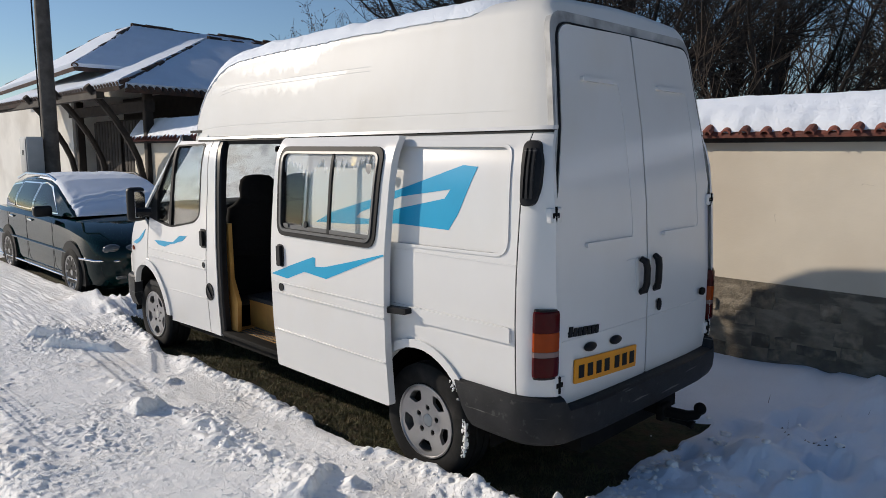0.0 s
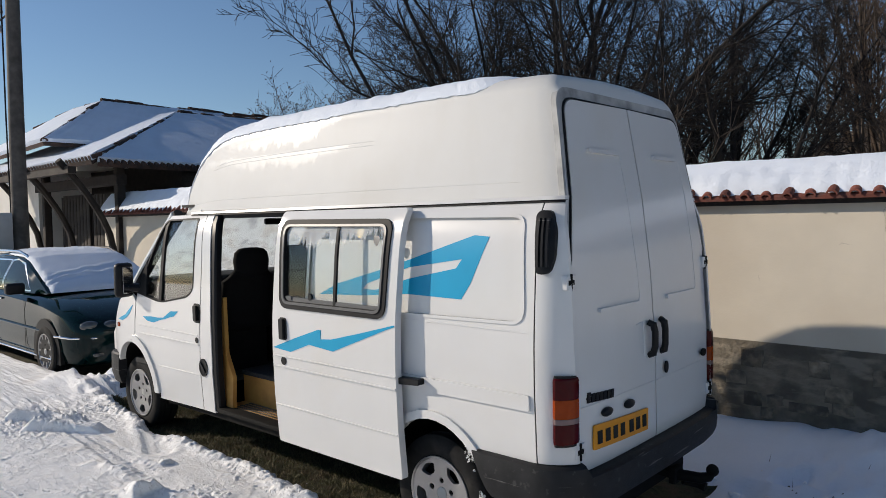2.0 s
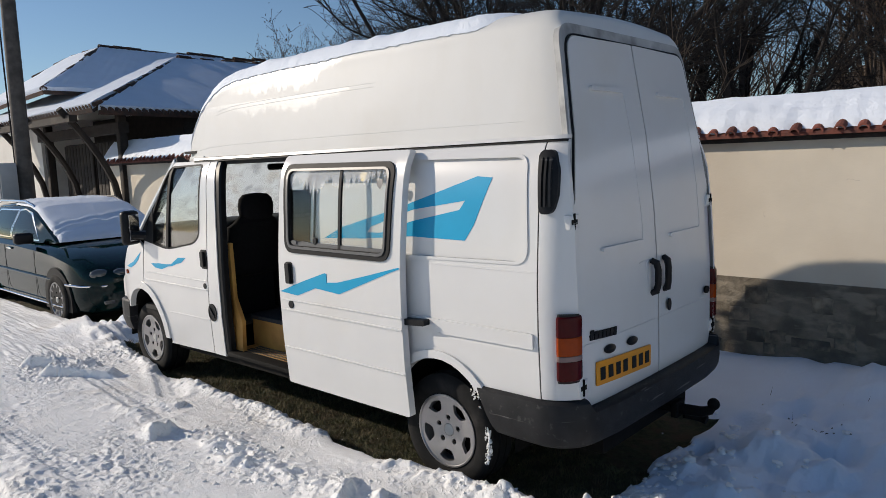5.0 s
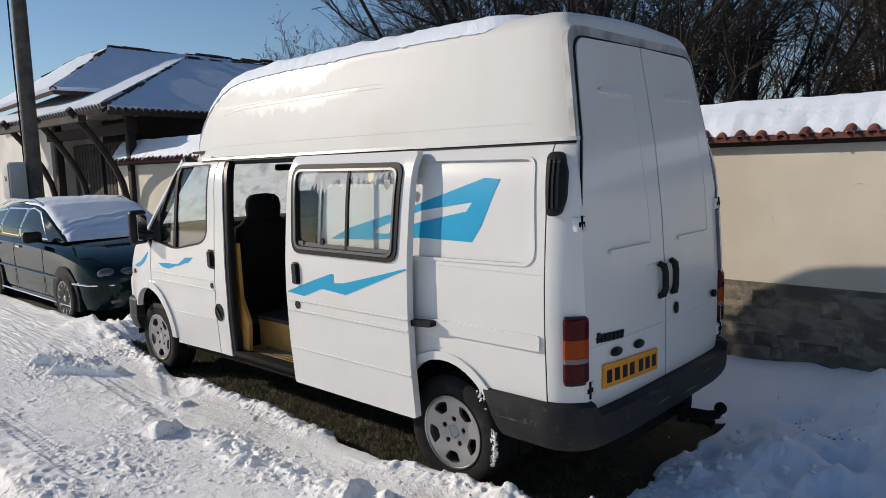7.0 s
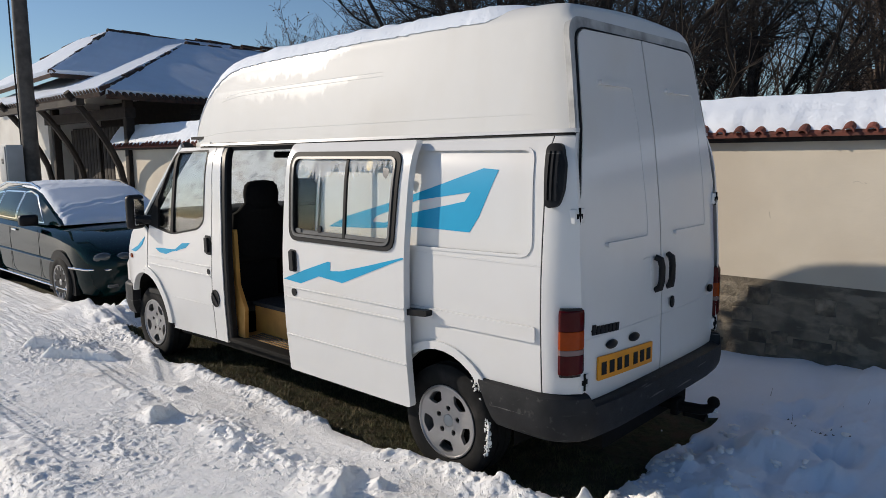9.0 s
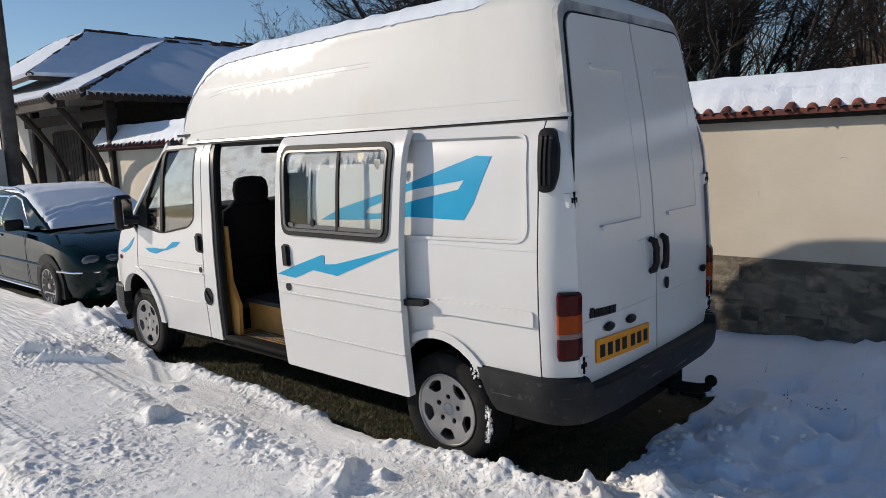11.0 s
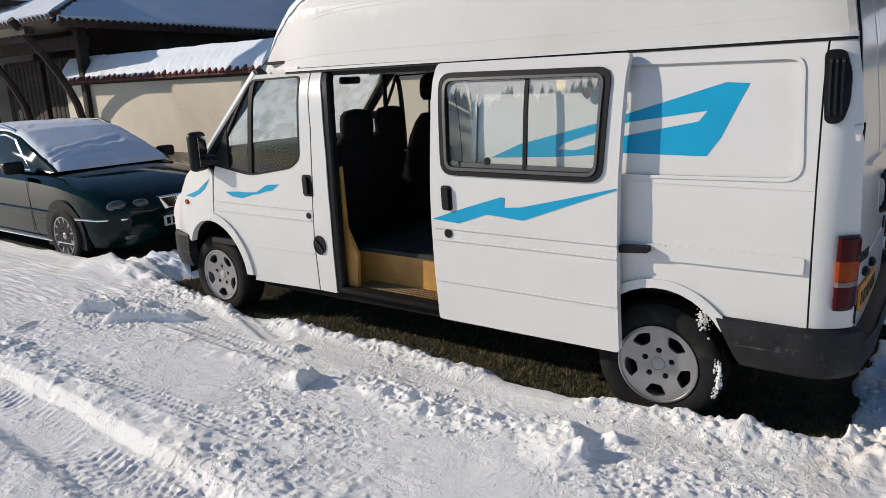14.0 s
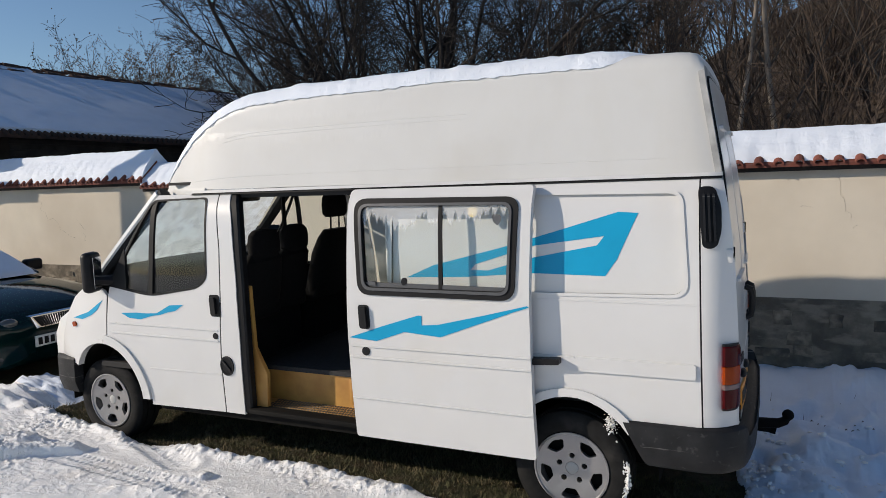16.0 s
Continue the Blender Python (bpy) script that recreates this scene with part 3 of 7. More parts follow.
# turf blades on the bare strip
rng = np.random.RandomState(4)
bx, by = rng.uniform(-5.2, 0.95, 38000), rng.uniform(-0.35, 0.75, 38000)
keep = bare_mask(bx[:, None], by[:, None])[:, 0] > 0.55
bx, by = bx[keep], by[keep]
bz = ground_height(bx[:, None], by[:, None])[:, 0]
verts, faces = [], []
for k in range(len(bx)):
    a, hgt, w = rng.uniform(0, 6.28), rng.uniform(0.012, 0.04), rng.uniform(0.002, 0.004)
    lean = rng.normal(0, 0.018, 2)
    c, s = math.cos(a) * w, math.sin(a) * w
    i = len(verts)
    verts += [(bx[k] - c, by[k] - s, bz[k] - 0.004), (bx[k] + c, by[k] + s, bz[k] - 0.004), (bx[k] + lean[0], by[k] + lean[1], bz[k] + hgt)]
    faces.append((i, i + 1, i + 2))
me = bpy.data.meshes.new("grass")
me.from_pydata(verts, [], faces)
me.materials.append(GRASS)
tagged(new("grass", me), "short dull winter grass on the bare strip under the van", "grass", kind="stuff")

# ---- boundary wall ----
WALL_Y = 3.22
wall = thing("wall_north", "cream plastered boundary wall with a grey stone base and tiled coping", "wall", kind="structure")


def wall_run(x0, x1, top, base):
    bm = bmesh.new()
    box(bm, x0, x1, WALL_Y, WALL_Y + 0.35, base, top)
    part("plaster", bm, PLASTER, wall, "cream plaster with hairline cracks")
    bm = bmesh.new()
    n = int((x1 - x0) / 0.12)
    xs = np.linspace(x0, x1, n)
    zs = np.linspace(-0.3, base, 10)
    vs = [[bm.verts.new((x, WALL_Y - 0.012 - 0.012 * noise.noise((x * 2.2, z * 3.5, 1.0)) - (0.0 if z < base - 0.01 else -0.008), z)) for z in zs] for x in xs]
    for i in range(n - 1):
        for j in range(9):
            bm.faces.new((vs[i][j], vs[i + 1][j], vs[i + 1][j + 1], vs[i][j + 1]))
    bk = [[bm.verts.new((x, WALL_Y + 0.35, z)) for z in (zs[0], zs[-1])] for x in (x0, x1)]
    bm.faces.new((bk[0][0], bk[0][1], bk[1][1], bk[1][0]))
    bm.faces.new([v[-1] for v in vs] + [bk[1][1], bk[0][1]])
    part("stone_base", bm, STONE, wall, "dark damp rendered stone base")
    bm = bmesh.new()
    box(bm, x0, x1, WALL_Y - 0.07, WALL_Y + 0.42, top, top + 0.035)
    part("coping_board", bm, DARK_TIMBER, wall, "dark timber board under the tiles")


wall_run(-6.5, 9.0, 1.86, 0.75)
wall_run(-11.85, -6.5, 1.94, 0.85)


def coping(x0, x1, top, ridge, pitch, cap):
    """Tiled coping: each tile end a piece of its own, with a ridge row and a snow cap over it."""
    rise = ridge - top - 0.05
    run = 0.42
    bm = bmesh.new()
    n = 7
    ring = [[], []]
    for e, y, z in ((0, 0.0, 0.0), (1, 0.30, 0.30 * rise / run)):
        for k in range(n):
            a = math.pi * k / (n - 1)
            r = pitch * (0.27 if e == 0 else 0.24)
            ring[e].append((r * math.cos(a), y, z + r * 0.8 * math.sin(a)))
    inner = [[(p[0] * 0.8, p[1], p[2] * 1.0 - 0.012) for p in rr] for rr in ring]
    loft(bm, [[*ring[0], *inner[0][::-1]], [*ring[1], *inner[1][::-1]]])
    cover = bpy.data.meshes.new("tile")
    bmesh.ops.recalc_face_normals(bm, faces=bm.faces[:])
    bm.to_mesh(cover)
    bm.free()
    cover.materials.append(TILE)
    k = 0
    x = x0 + pitch / 2
    while x < x1:
        o = new("tile", cover)
        o.parent = wall
        o.location = (x + 0.008 * math.sin(k * 7.1), WALL_Y - 0.135 + 0.012 * math.sin(k * 3.7), top + 0.062 + 0.006 * math.sin(k * 5.3))
        o.rotation_euler = (0, 0, 0.05 * math.sin(k * 2.9))
        x += pitch
        k += 1
    bm = bmesh.new()
    loft(bm, [[(x, WALL_Y - 0.115, top + 0.036), (x, WALL_Y - 0.115, top + 0.062), (x, WALL_Y + 0.175, ridge - 0.02), (x, WALL_Y + 0.53, top + 0.065), (x, WALL_Y + 0.53, top + 0.036)] for x in (x0, x1)])
    part("pan_tiles", bm, TILE, wall, "red clay tiles, lower course")
    # snow
    xs = np.arange(x0, x1 + 0.05, 0.035)
    ts = np.linspace(-1, 1, 34)
    bm = bmesh.new()
    rows = []
    for x in xs:
        row = []
        ph = (x - x0) / pitch * 2 * math.pi
        for t in ts:
            y = WALL_Y + 0.175 + t * (0.268 if t < 0 else 0.30)
            roof = ridge - 0.02 - abs(t) * (ridge - top - 0.085)
            thick = cap * (1 - abs(t) ** 6) ** 0.5 if abs(t) < 1 else 0.0
            z = roof + thick * (1 + 0.22 * noise.noise((x * 1.6, t * 2, 3)) + 0.10 * noise.noise((x * 9, t * 8, 7))) + 0.006 * math.cos(ph) * abs(t)
            edge = 0.025 * noise.noise((x * 5, 1, 4)) if t < 0 else 0
            row.append(bm.verts.new((x, y + edge * (abs(t) ** 3), z + 0.015)))
        rows.append(row)
    for a, b in zip(rows, rows[1:]):
        for i in range(len(ts) - 1):
            bm.faces.new((a[i], b[i], b[i + 1], a[i + 1]))
    for a, b in zip(rows, rows[1:]):
        bm.faces.new((a[0], b[0], b[-1], a[-1]))
    bm.faces.new(rows[0])
    bm.faces.new(rows[-1])
    tagged(part("snow_cap", bm, SNOW, None, sharp=60), "thick sunlit snow lying on the tiled wall coping", "snow", kind="stuff")


coping(-6.5, 9.0, 1.86, 2.16, 0.155, 0.085)
coping(-11.85, -6.48, 1.94, 2.34, 0.155, 0.09)

# stones showing through the base
def base_stones(x0, x1, z0, z1, seed):
    rg = random.Random(seed)
    z = z0
    while z < z1 - 0.05:
        hgt = rg.uniform(0.09, 0.17)
        x = x0 + rg.uniform(0, 0.2)
        while x < x1:
            w = rg.uniform(0.12, 0.34)
            z_row, row_h = z, hgt
            z, hgt = z + rg.uniform(-0.045, 0.045), hgt * rg.uniform(0.6, 1.35)
            if rg.random() < 0.48 and z + hgt < z1 - 0.012:
                c = [(x + 0.01, z + 0.01), (x + w * 0.5, z + rg.uniform(0, 0.02)), (x + w - 0.012, z + 0.012), (x + w - rg.uniform(0.0, 0.03), z + hgt * 0.5), (x + w - 0.015, z + hgt - 0.015), (x + w * 0.45, z + hgt - rg.uniform(0, 0.02)), (x + 0.012, z + hgt - 0.015)]
                d = rg.uniform(0.004, 0.017)
                bm = bmesh.new()
                o = [bm.verts.new((a, WALL_Y - 0.006, b)) for a, b in c]
                m = (sum(a for a, _ in c) / 7, sum(b for _, b in c) / 7)
                i = [bm.verts.new((m[0] + (a - m[0]) * 0.82, WALL_Y - 0.014 - d + rg.uniform(-0.005, 0.005), m[1] + (b - m[1]) * 0.8)) for a, b in c]
                for k in range(7):
                    bm.faces.new((o[k - 1], o[k], i[k], i[k - 1]))
                bm.faces.new(i)
                part("stone", bm, STONE_PIECE, wall, sharp=50)
            z, hgt = z_row, row_h
            x += w
        z += hgt


base_stones(0.0, 3.2, 0.10, 0.72, 3)
base_stones(-9.6, -7.0, 0.35, 0.84, 5)
# hairline cracks in the plaster
rg = random.Random(12)
for x, z, L, a in ((1.51, 1.84, 0.45, -80), (0.62, 1.30, 0.06, -88), (1.20, 1.55, 0.10, -4), (-8.6, 1.75, 1.0, -38), (-7.9, 1.5, 0.5, -60), (1.60, 1.36, 0.05, 30)):
    p = Vector((x, WALL_Y - 0.001, z))
    pts = [p.copy()]
    for k in range(9):
        t = radians(a + rg.gauss(0, 28))
        p = p + Vector((math.cos(t), 0, math.sin(t))) * L / 9
        pts.append(p.copy())
    bm = bmesh.new()
    tube(bm, pts, [0.0004 + 0.0007 * rg.random() for _ in pts], 4)
    part("crack", bm, STONE_PIECE, wall)

# loose crumbs and clods of snow
rg = random.Random(8)
npr = np.random.RandomState(18)
bm = bmesh.new()
bmesh.ops.create_icosphere(bm, subdivisions=1, radius=1)
ico_v = np.array([v.co for v in bm.verts])
ico_f = [[v.index for v in f.verts] for f in bm.faces]
bm.free()
# middle, spread, count, smallest and largest radius
SPOTS = ((-1.0, -0.66, 0.34, 0.11, 260, 0.003, 0.022), (0.80, 0.06, 0.24, 0.14, 260, 0.003, 0.024), (-0.2, -0.55, 0.16, 0.12, 70, 0.004, 0.018), (-2.3, -0.14, 0.7, 0.06, 90, 0.003, 0.010), (0.2, -0.20, 0.4, 0.08, 120, 0.003, 0.012),
         (1.35, 0.08, 0.3, 0.14, 90, 0.005, 0.022), (-1.0, -1.0, 1.7, 0.55, 16000, 0.0025, 0.0075), (-3.8, -0.4, 0.7, 0.4, 300, 0.003, 0.009), (-4.5, 0.1, 0.4, 0.3, 60, 0.005, 0.02), (0.88, 0.60, 0.09, 0.40, 160, 0.006, 0.045), (1.15, 0.9, 0.22, 0.5, 110, 0.006, 0.045), (-1.9, -1.5, 0.9, 0.12, 160, 0.004, 0.016))
rows = [(npr.normal(cx, sx), npr.normal(cy, sy), lo + 0.7 * (hi - lo) * npr.rand() ** 3.2) for cx, cy, sx, sy, n, lo, hi in SPOTS for _ in range(n)]
cx, cy, cr = [np.array([r[k] for r in rows]) for k in range(3)]
hz, hm = ground_height(cx[:, None], cy[:, None])[:, 0], bare_mask(cx[:, None], cy[:, None])[:, 0]
verts, faces = [], []
for x, y, r, z, bare in zip(cx, cy, cr, hz, hm):
    if bare > 0.3 and rg.random() < 0.93:
        continue
    if r < 0.009 and rg.random() > 0.25 + 2.2 * noise.noise((x * 1.6, y * 2.6, 0.0)):
        continue
    m = Euler((rg.random() * 6, rg.random() * 6, rg.random() * 6)).to_matrix()
    v = ico_v * npr.uniform(0.6, 1.25, (len(ico_v), 1)) * r * npr.uniform(0.6, 1.5, (1, 3))
    v = v @ np.array(m).T
    v[:, 2] *= 0.6
    i = len(verts)
    verts += (v + np.array([x, y, z + r * 0.2])).tolist()
    faces += [[i + k for k in f] for f in ico_f]
me = bpy.data.meshes.new("snow_clods")
me.from_pydata(verts, [], faces)
me.materials.append(ROAD_SNOW)
me.polygons.foreach_set("use_smooth", [True] * len(me.polygons))
tagged(new("snow_clods", me), "loose crumbs and clods of snow scattered over the road edge", "snow", kind="stuff")
# dry stems poking through the snow by the wall
verts, faces = [], []
stems = [(rg.uniform(0.95, 1.9), rg.uniform(1.9, 3.0), rg.uniform(0.02, 0.06)) for _ in range(6)] + [(1.2, 2.05, 0.09), (0.98, 2.3, 0.08)]
for x, y, L in stems:
    z = height_at(x, y) - 0.01
    a, w = rg.uniform(0, 6.28), 0.002
    tip = (x + 0.5 * L * math.cos(a) * rg.random(), y + 0.5 * L * math.sin(a), z + L)
    i = len(verts)
    verts += [(x - w, y, z), (x + w, y, z), (x, y + w, z), tip]
    faces += [(i, i + 1, i + 3), (i + 1, i + 2, i + 3), (i + 2, i, i + 3)]
for k in range(14):
    x, y = 1.43 + rg.gauss(0, 0.07), 1.74 + rg.gauss(0, 0.03)
    z = height_at(x, y) + 0.004
    a, L = rg.uniform(-0.9, 0.5), rg.uniform(0.012, 0.035)
    i = len(verts)
    verts += [(x, y, z), (x + L * math.cos(a), y + L * math.sin(a), z + 0.008), (x + 0.3 * L, y + 0.008, z + 0.010)]
    faces.append((i, i + 1, i + 2))
me = bpy.data.meshes.new("dry_stems")
me.from_pydata(verts, [], faces)
me.materials.append(DARK_TIMBER)
tagged(new("dry_stems", me), "thin dry plant stems poking through the snow", "stems", kind="stuff")

# ---- utility pole ----
pole = thing("utility_pole", "tall dark concrete utility pole with a meter box and cable", "pole", at=(-10.5, 1.29, 0))
bm = bmesh.new()
tube(bm, [(0, 0, -0.2), (0.05, 0, 3), (0.25, 0.0, 9)], [0.135, 0.118, 0.08], 14)
part("shaft", bm, CONCRETE, pole)
bm = bmesh.new()
box(bm, -0.20, 0.16, -0.40, -0.15, 1.42, 2.02, 0.012)
mbx = part("meter_box", bm, CABINET, pole, "grey metal meter box")
bm = bmesh.new()
box(bm, -0.17, 0.13, -0.415, -0.40, 1.45, 1.99, 0.005)
part("box_door", bm, CABINET, mbx)
for k, (dx, dz) in enumerate(((-0.03, 0.0), (0.03, 0.0))):
    bm = bmesh.new()
    box(bm, dx - 0.012, dx + 0.012, -0.420, -0.416, 1.72, 1.80)
    part("marking", bm, TRIM, mbx, "dark painted marking bar")
bm = bmesh.new()
tube(bm, [(-0.14, -0.08, 2.0), (-0.17, -0.08, 3.6), (-0.08, -0.1, 5.4), (-0.04, -0.1, 8.9)], 0.014, 6)
part("cable", bm, BLACK_PLASTIC, pole)
for dz, dx in ((5.35, -0.36), (5.05, -0.46)):
    bm = bmesh.new()
    tube(bm, [(0.05, -0.05, 5.25), (dx, -0.05, 5.22), (dx, -0.05, dz)], 0.014, 6)
    arm = part("insulator_arm", bm, DARK_METAL, pole)
    bm = bmesh.new()
    revolve(bm, [(0, 0), (0.05, 0), (0.062, 0.03), (0.04, 0.06), (0.055, 0.09), (0.03, 0.14), (0, 0.14)], 12, Matrix.Translation((dx, -0.05, dz)) @ Matrix.Rotation(math.pi / 2, 4, "X"))
    part("insulator", bm, CABINET, arm, "pale ceramic insulator")

# ---- house and gate ----
house = thing("house", "old whitewashed village house with snow-covered tile roofs", "house")
YF = 3.22
bm = bmesh.new()
box(bm, -24, -15.4, YF, 14, -0.2, 3.1)
part("wall", bm, WHITEWASH, house, "whitewashed plaster wall")
bm = bmesh.new()
box(bm, -24, -14.2, 4.6, 14, 3.0, 3.75)
part("upper_wall", bm, WHITEWASH, house)
bm = bmesh.new()
box(bm, -15.4, -11.0, YF + 1.2, 16, -0.2, 3.05)
part("barn_wall", bm, DARK_TIMBER, house, "dark weathered timber wall")
for k in range(11):
    bm = bmesh.new()
    z = 1.95 + k * 0.10
    box(bm, -11.0, -10.97, YF + 1.2, 16, z, z + 0.075)
    part("board", bm, TIMBER, house)


def roof_slab(name, corners, mat, thick, label, parent=house, div=26, wob=0.05, ribs=False):
    """A roof face as a thick plate through four corners (eave a, eave b, ridge b, ridge a)."""
    a, b, c, d = [Vector(p) for p in corners]
    bm = bmesh.new()
    n = (b - a).cross(d - a).normalized()
    if n.z < 0:
        n = -n
    top = []
    for i in range(div + 1):
        row = []
        for j in range(div // 2 + 1):
            s, t = i / div, j / (div // 2)
            p = (a * (1 - s) + b * s) * (1 - t) + (d * (1 - s) + c * s) * t
            rib = 0.004 * math.sin(s * (b - a).length * 2 * math.pi / 0.24) if ribs else 0.0
            row.append(bm.verts.new(p + n * (thick + rib + wob * noise.noise(p * 0.9) + wob * 0.4 * noise.noise(p * 4))))
        top.append(row)
    for i in range(div):
        for j in range(div // 2):
            f = (top[i][j], top[i + 1][j], top[i + 1][j + 1], top[i][j + 1])
            bm.faces.new(f)
    rim = [r[0] for r in top] + top[-1][1:] + [r[-1] for r in top[::-1]][1:] + top[0][::-1][1:-1]
    low = [bm.verts.new(v.co - n * (thick + 0.03)) for v in rim]
    for i in range(len(rim)):
        bm.faces.new((rim[i - 1], rim[i], low[i], low[i - 1]))
    bm.faces.new(low[::-1])
    return part(name, bm, mat, parent, label, sharp=60)


# main ridge runs away from the road; the side slope faces the parked vehicles
PEAK = (-15.4, 4.75, 4.78)
ROOFS = (
    ("front_slope", [(-19.5, 2.7, 3.35), (-13.4, 2.7, 3.55), PEAK, (-17.0, 4.75, 4.78)], "sunlit snow on the front roof slope"),
    ("side_slope", [(-13.4, 2.7, 3.55), (-12.6, 8.0, 3.45), (-15.4, 8.0, 4.80), PEAK], "shaded blue snow on the side roof slope"),
    ("barn_slope", [(-10.6, 2.62, 2.95), (-10.6, 20.0, 2.70), (-15.4, 20.0, 4.85), (-14.2, 6.1, 4.49)], "shaded blue snow on the long barn roof"),
    ("gate_slope", [(-17.6, 2.0, 2.82), (-10.55, 2.5, 2.98), (-14.2, 6.1, 4.51), (-14.9, 5.3, 4.34)], "sunlit snow on the roof over the gate"),
)
for nm, cs, lb in ROOFS:
    lower = [(p[0], p[1], p[2] - 0.07) for p in cs]
    roof_slab("roof", lower, OLD_TILE, 0.05, "dark old clay roof tiles", wob=0.01)
    tagged(roof_slab("roof_snow", cs, SNOW, 0.075, "", None, 120, 0.006 if nm == "barn_slope" else 0.02, nm != "barn_slope"), lb, "snow", kind="stuff")
# eave tiles of the barn and the gate roof
bm = bmesh.new()
tube(bm, [(0, 0, 0), (-0.22, 0, 0.095)], [0.042, 0.036], 8)
eave = bpy.data.meshes.new("eave_tile")
bm.to_mesh(eave)
bm.free()
eave.materials.append(OLD_TILE)
for k in range(100):
    o = new("eave_tile", eave)
    o.parent = house
    o.location = (-10.5, 2.7 + 0.125 * k, 2.915 - 0.0018 * k)
for k in range(56):
    o = new("eave_tile", eave)
    o.parent = house
    f = k / 55
    o.location = (-17.5 + 6.9 * f, 1.98 + 0.5 * f, 2.83 + 0.16 * f)
    o.rotation_euler = (0, 0, -1.5)
bm = bmesh.new()
rings = []
for y, r in ((0.0, 0.075), (0.36, 0.060)):
    o = [(r * math.cos(radians(a)), y, r * math.sin(radians(a))) for a in range(0, 181, 30)]
    rings.append(o + [(x * 0.8, y, z * 0.8 - 0.01) for x, _, z in o[::-1]])
loft(bm, rings)
bmesh.ops.recalc_face_normals(bm, faces=bm.faces[:])
hip_tile = bpy.data.meshes.new("ridge_tile")
bm.to_mesh(hip_tile)
bm.free()
hip_tile.materials.append(OLD_TILE)
rg = random.Random(31)
for a, b, lift in (((-13.4, 2.7, 3.60), (-15.4, 4.75, 4.84), -0.040), ((-15.4, 4.75, 4.86), (-15.4, 17.0, 4.90), -0.030), ((-19.5, 2.7, 3.40), (-17.0, 4.75, 4.84), -0.04),
                   ((-10.62, 2.62, 3.04), (-14.15, 6.0, 4.53), -0.050), ((-14.2, 6.1, 4.57), (-15.2, 17.0, 4.86), -0.045), ((-17.0, 4.75, 4.84), (-15.4, 4.75, 4.84), -0.035)):
    a, b = Vector(a), Vector(b)
    way = (b - a).normalized()
    turn = way.to_track_quat("Y", "Z").to_euler()
    for k in range(int((b - a).length / 0.33)):
        o = new("ridge_tile", hip_tile)
        o.parent = house
        o.location = a + way * (0.33 * k) + Vector((rg.gauss(0, 0.012), rg.gauss(0, 0.012), lift + rg.uniform(-0.04, 0.03)))
        o.rotation_euler = turn
for x in (-14.9, -11.1):
    bm = bmesh.new()
    box(bm, x - 0.08, x + 0.08, YF - 0.08, YF + 0.08, -0.2, 2.9, 0.02)
    part("gate_post", bm, TIMBER, house)
for x0 in (-14.6, -12.9):
    bm = bmesh.new()
    box(bm, x0, x0 + 1.55, YF + 0.25, YF + 0.31, 0.1, 2.45)
    gate = part("gate_leaf", bm, DARK_TIMBER, house, "dark plank gate leaf")
    for k in range(9):
        bm = bmesh.new()
        box(bm, x0 + 0.02 + k * 0.17, x0 + 0.17 + k * 0.17, YF + 0.20, YF + 0.25, 0.1, 2.42, 0.006)
        part("plank", bm, TIMBER, gate)
for x, dx in ((-14.9, 0.9), (-13.0, 0.8), (-11.1, 0.75)):
    bm = bmesh.new()
    pts = [(x + dx * 0.25 * t, YF - 0.1 - 1.05 * t, 1.0 + 1.95 * t ** 0.55) for t in [k / 8 for k in range(9)]]
    tube(bm, pts, 0.065, 7)
    part("brace", bm, TIMBER, house, "curved timber brace under the gate roof")
bm = bmesh.new()
box(bm, -17.5, -10.7, 2.15, 2.29, 2.72, 2.84)
part("eave_beam", bm, TIMBER, house)
bm = bmesh.new()
box(bm, -15.3, -11.0, YF - 0.1, YF + 0.1, 2.55, 2.75)
part("lintel", bm, DARK_TIMBER, house)

# ---- the van ----
YC = 0.84                                              # the van's middle line
SIDE_Z = [0.30, 0.42, 0.70, 1.00, 1.20, 1.36, 1.50, 1.60, 1.70, 1.80, 1.88, 2.0]
SIDE_Y = [-0.030, -0.038, -0.058, -0.062, -0.055, -0.042, -0.028, -0.017, -0.003, 0.024, 0.075, 0.12]


def side_y(x, z):
    y = float(np.interp(z, SIDE_Z, SIDE_Y))
    if x < -3.25:
        y += 0.11 * ((-3.25 - x) / 0.8) ** 3
    if x > 0.66:
        y += 0.09 * ((x - 0.66) / 0.17) ** 2.2
    return y


def rear_x(y, z):
    return float(np.interp(z, [0.4, 0.7, 1.1, 1.5, 1.89, 2.45], [0.835, 0.84, 0.835, 0.81, 0.765, 0.665])) - (0.035 if z < 1.55 else 0.012) * ((y - YC) / 0.85) ** 4


def left_side(off):
    return lambda u, v, d: (u, side_y(u, v) + off + d, v)


def right_side(off):
    return lambda u, v, d: (u, 2 * YC - side_y(u, v) - off - d, v)


def rear_face(off):
    return lambda u, v, d: (rear_x(u, v) + off - d, u, v)


CZ = (0.5, 0.6, 0.7, 0.8, 0.9, 1.0, 1.1, 1.2, 1.28, 1.36, 1.44, 1.52, 1.6, 1.66, 1.72, 1.78, 1.83)
CX = (-4.04, -4.0, -3.95, -3.9, -3.8, -3.7, -3.6, -3.5, -3.4, -3.3, 0.68, 0.70, 0.72, 0.74, 0.76, 0.78, 0.80)
CY = (0.05, 0.12, 0.2, 0.35, 0.6, 1.08, 1.33, 1.48, 1.56, 1.63)
van = thing("van", "white high-roof panel van with blue stripes and an open sliding door", "van")


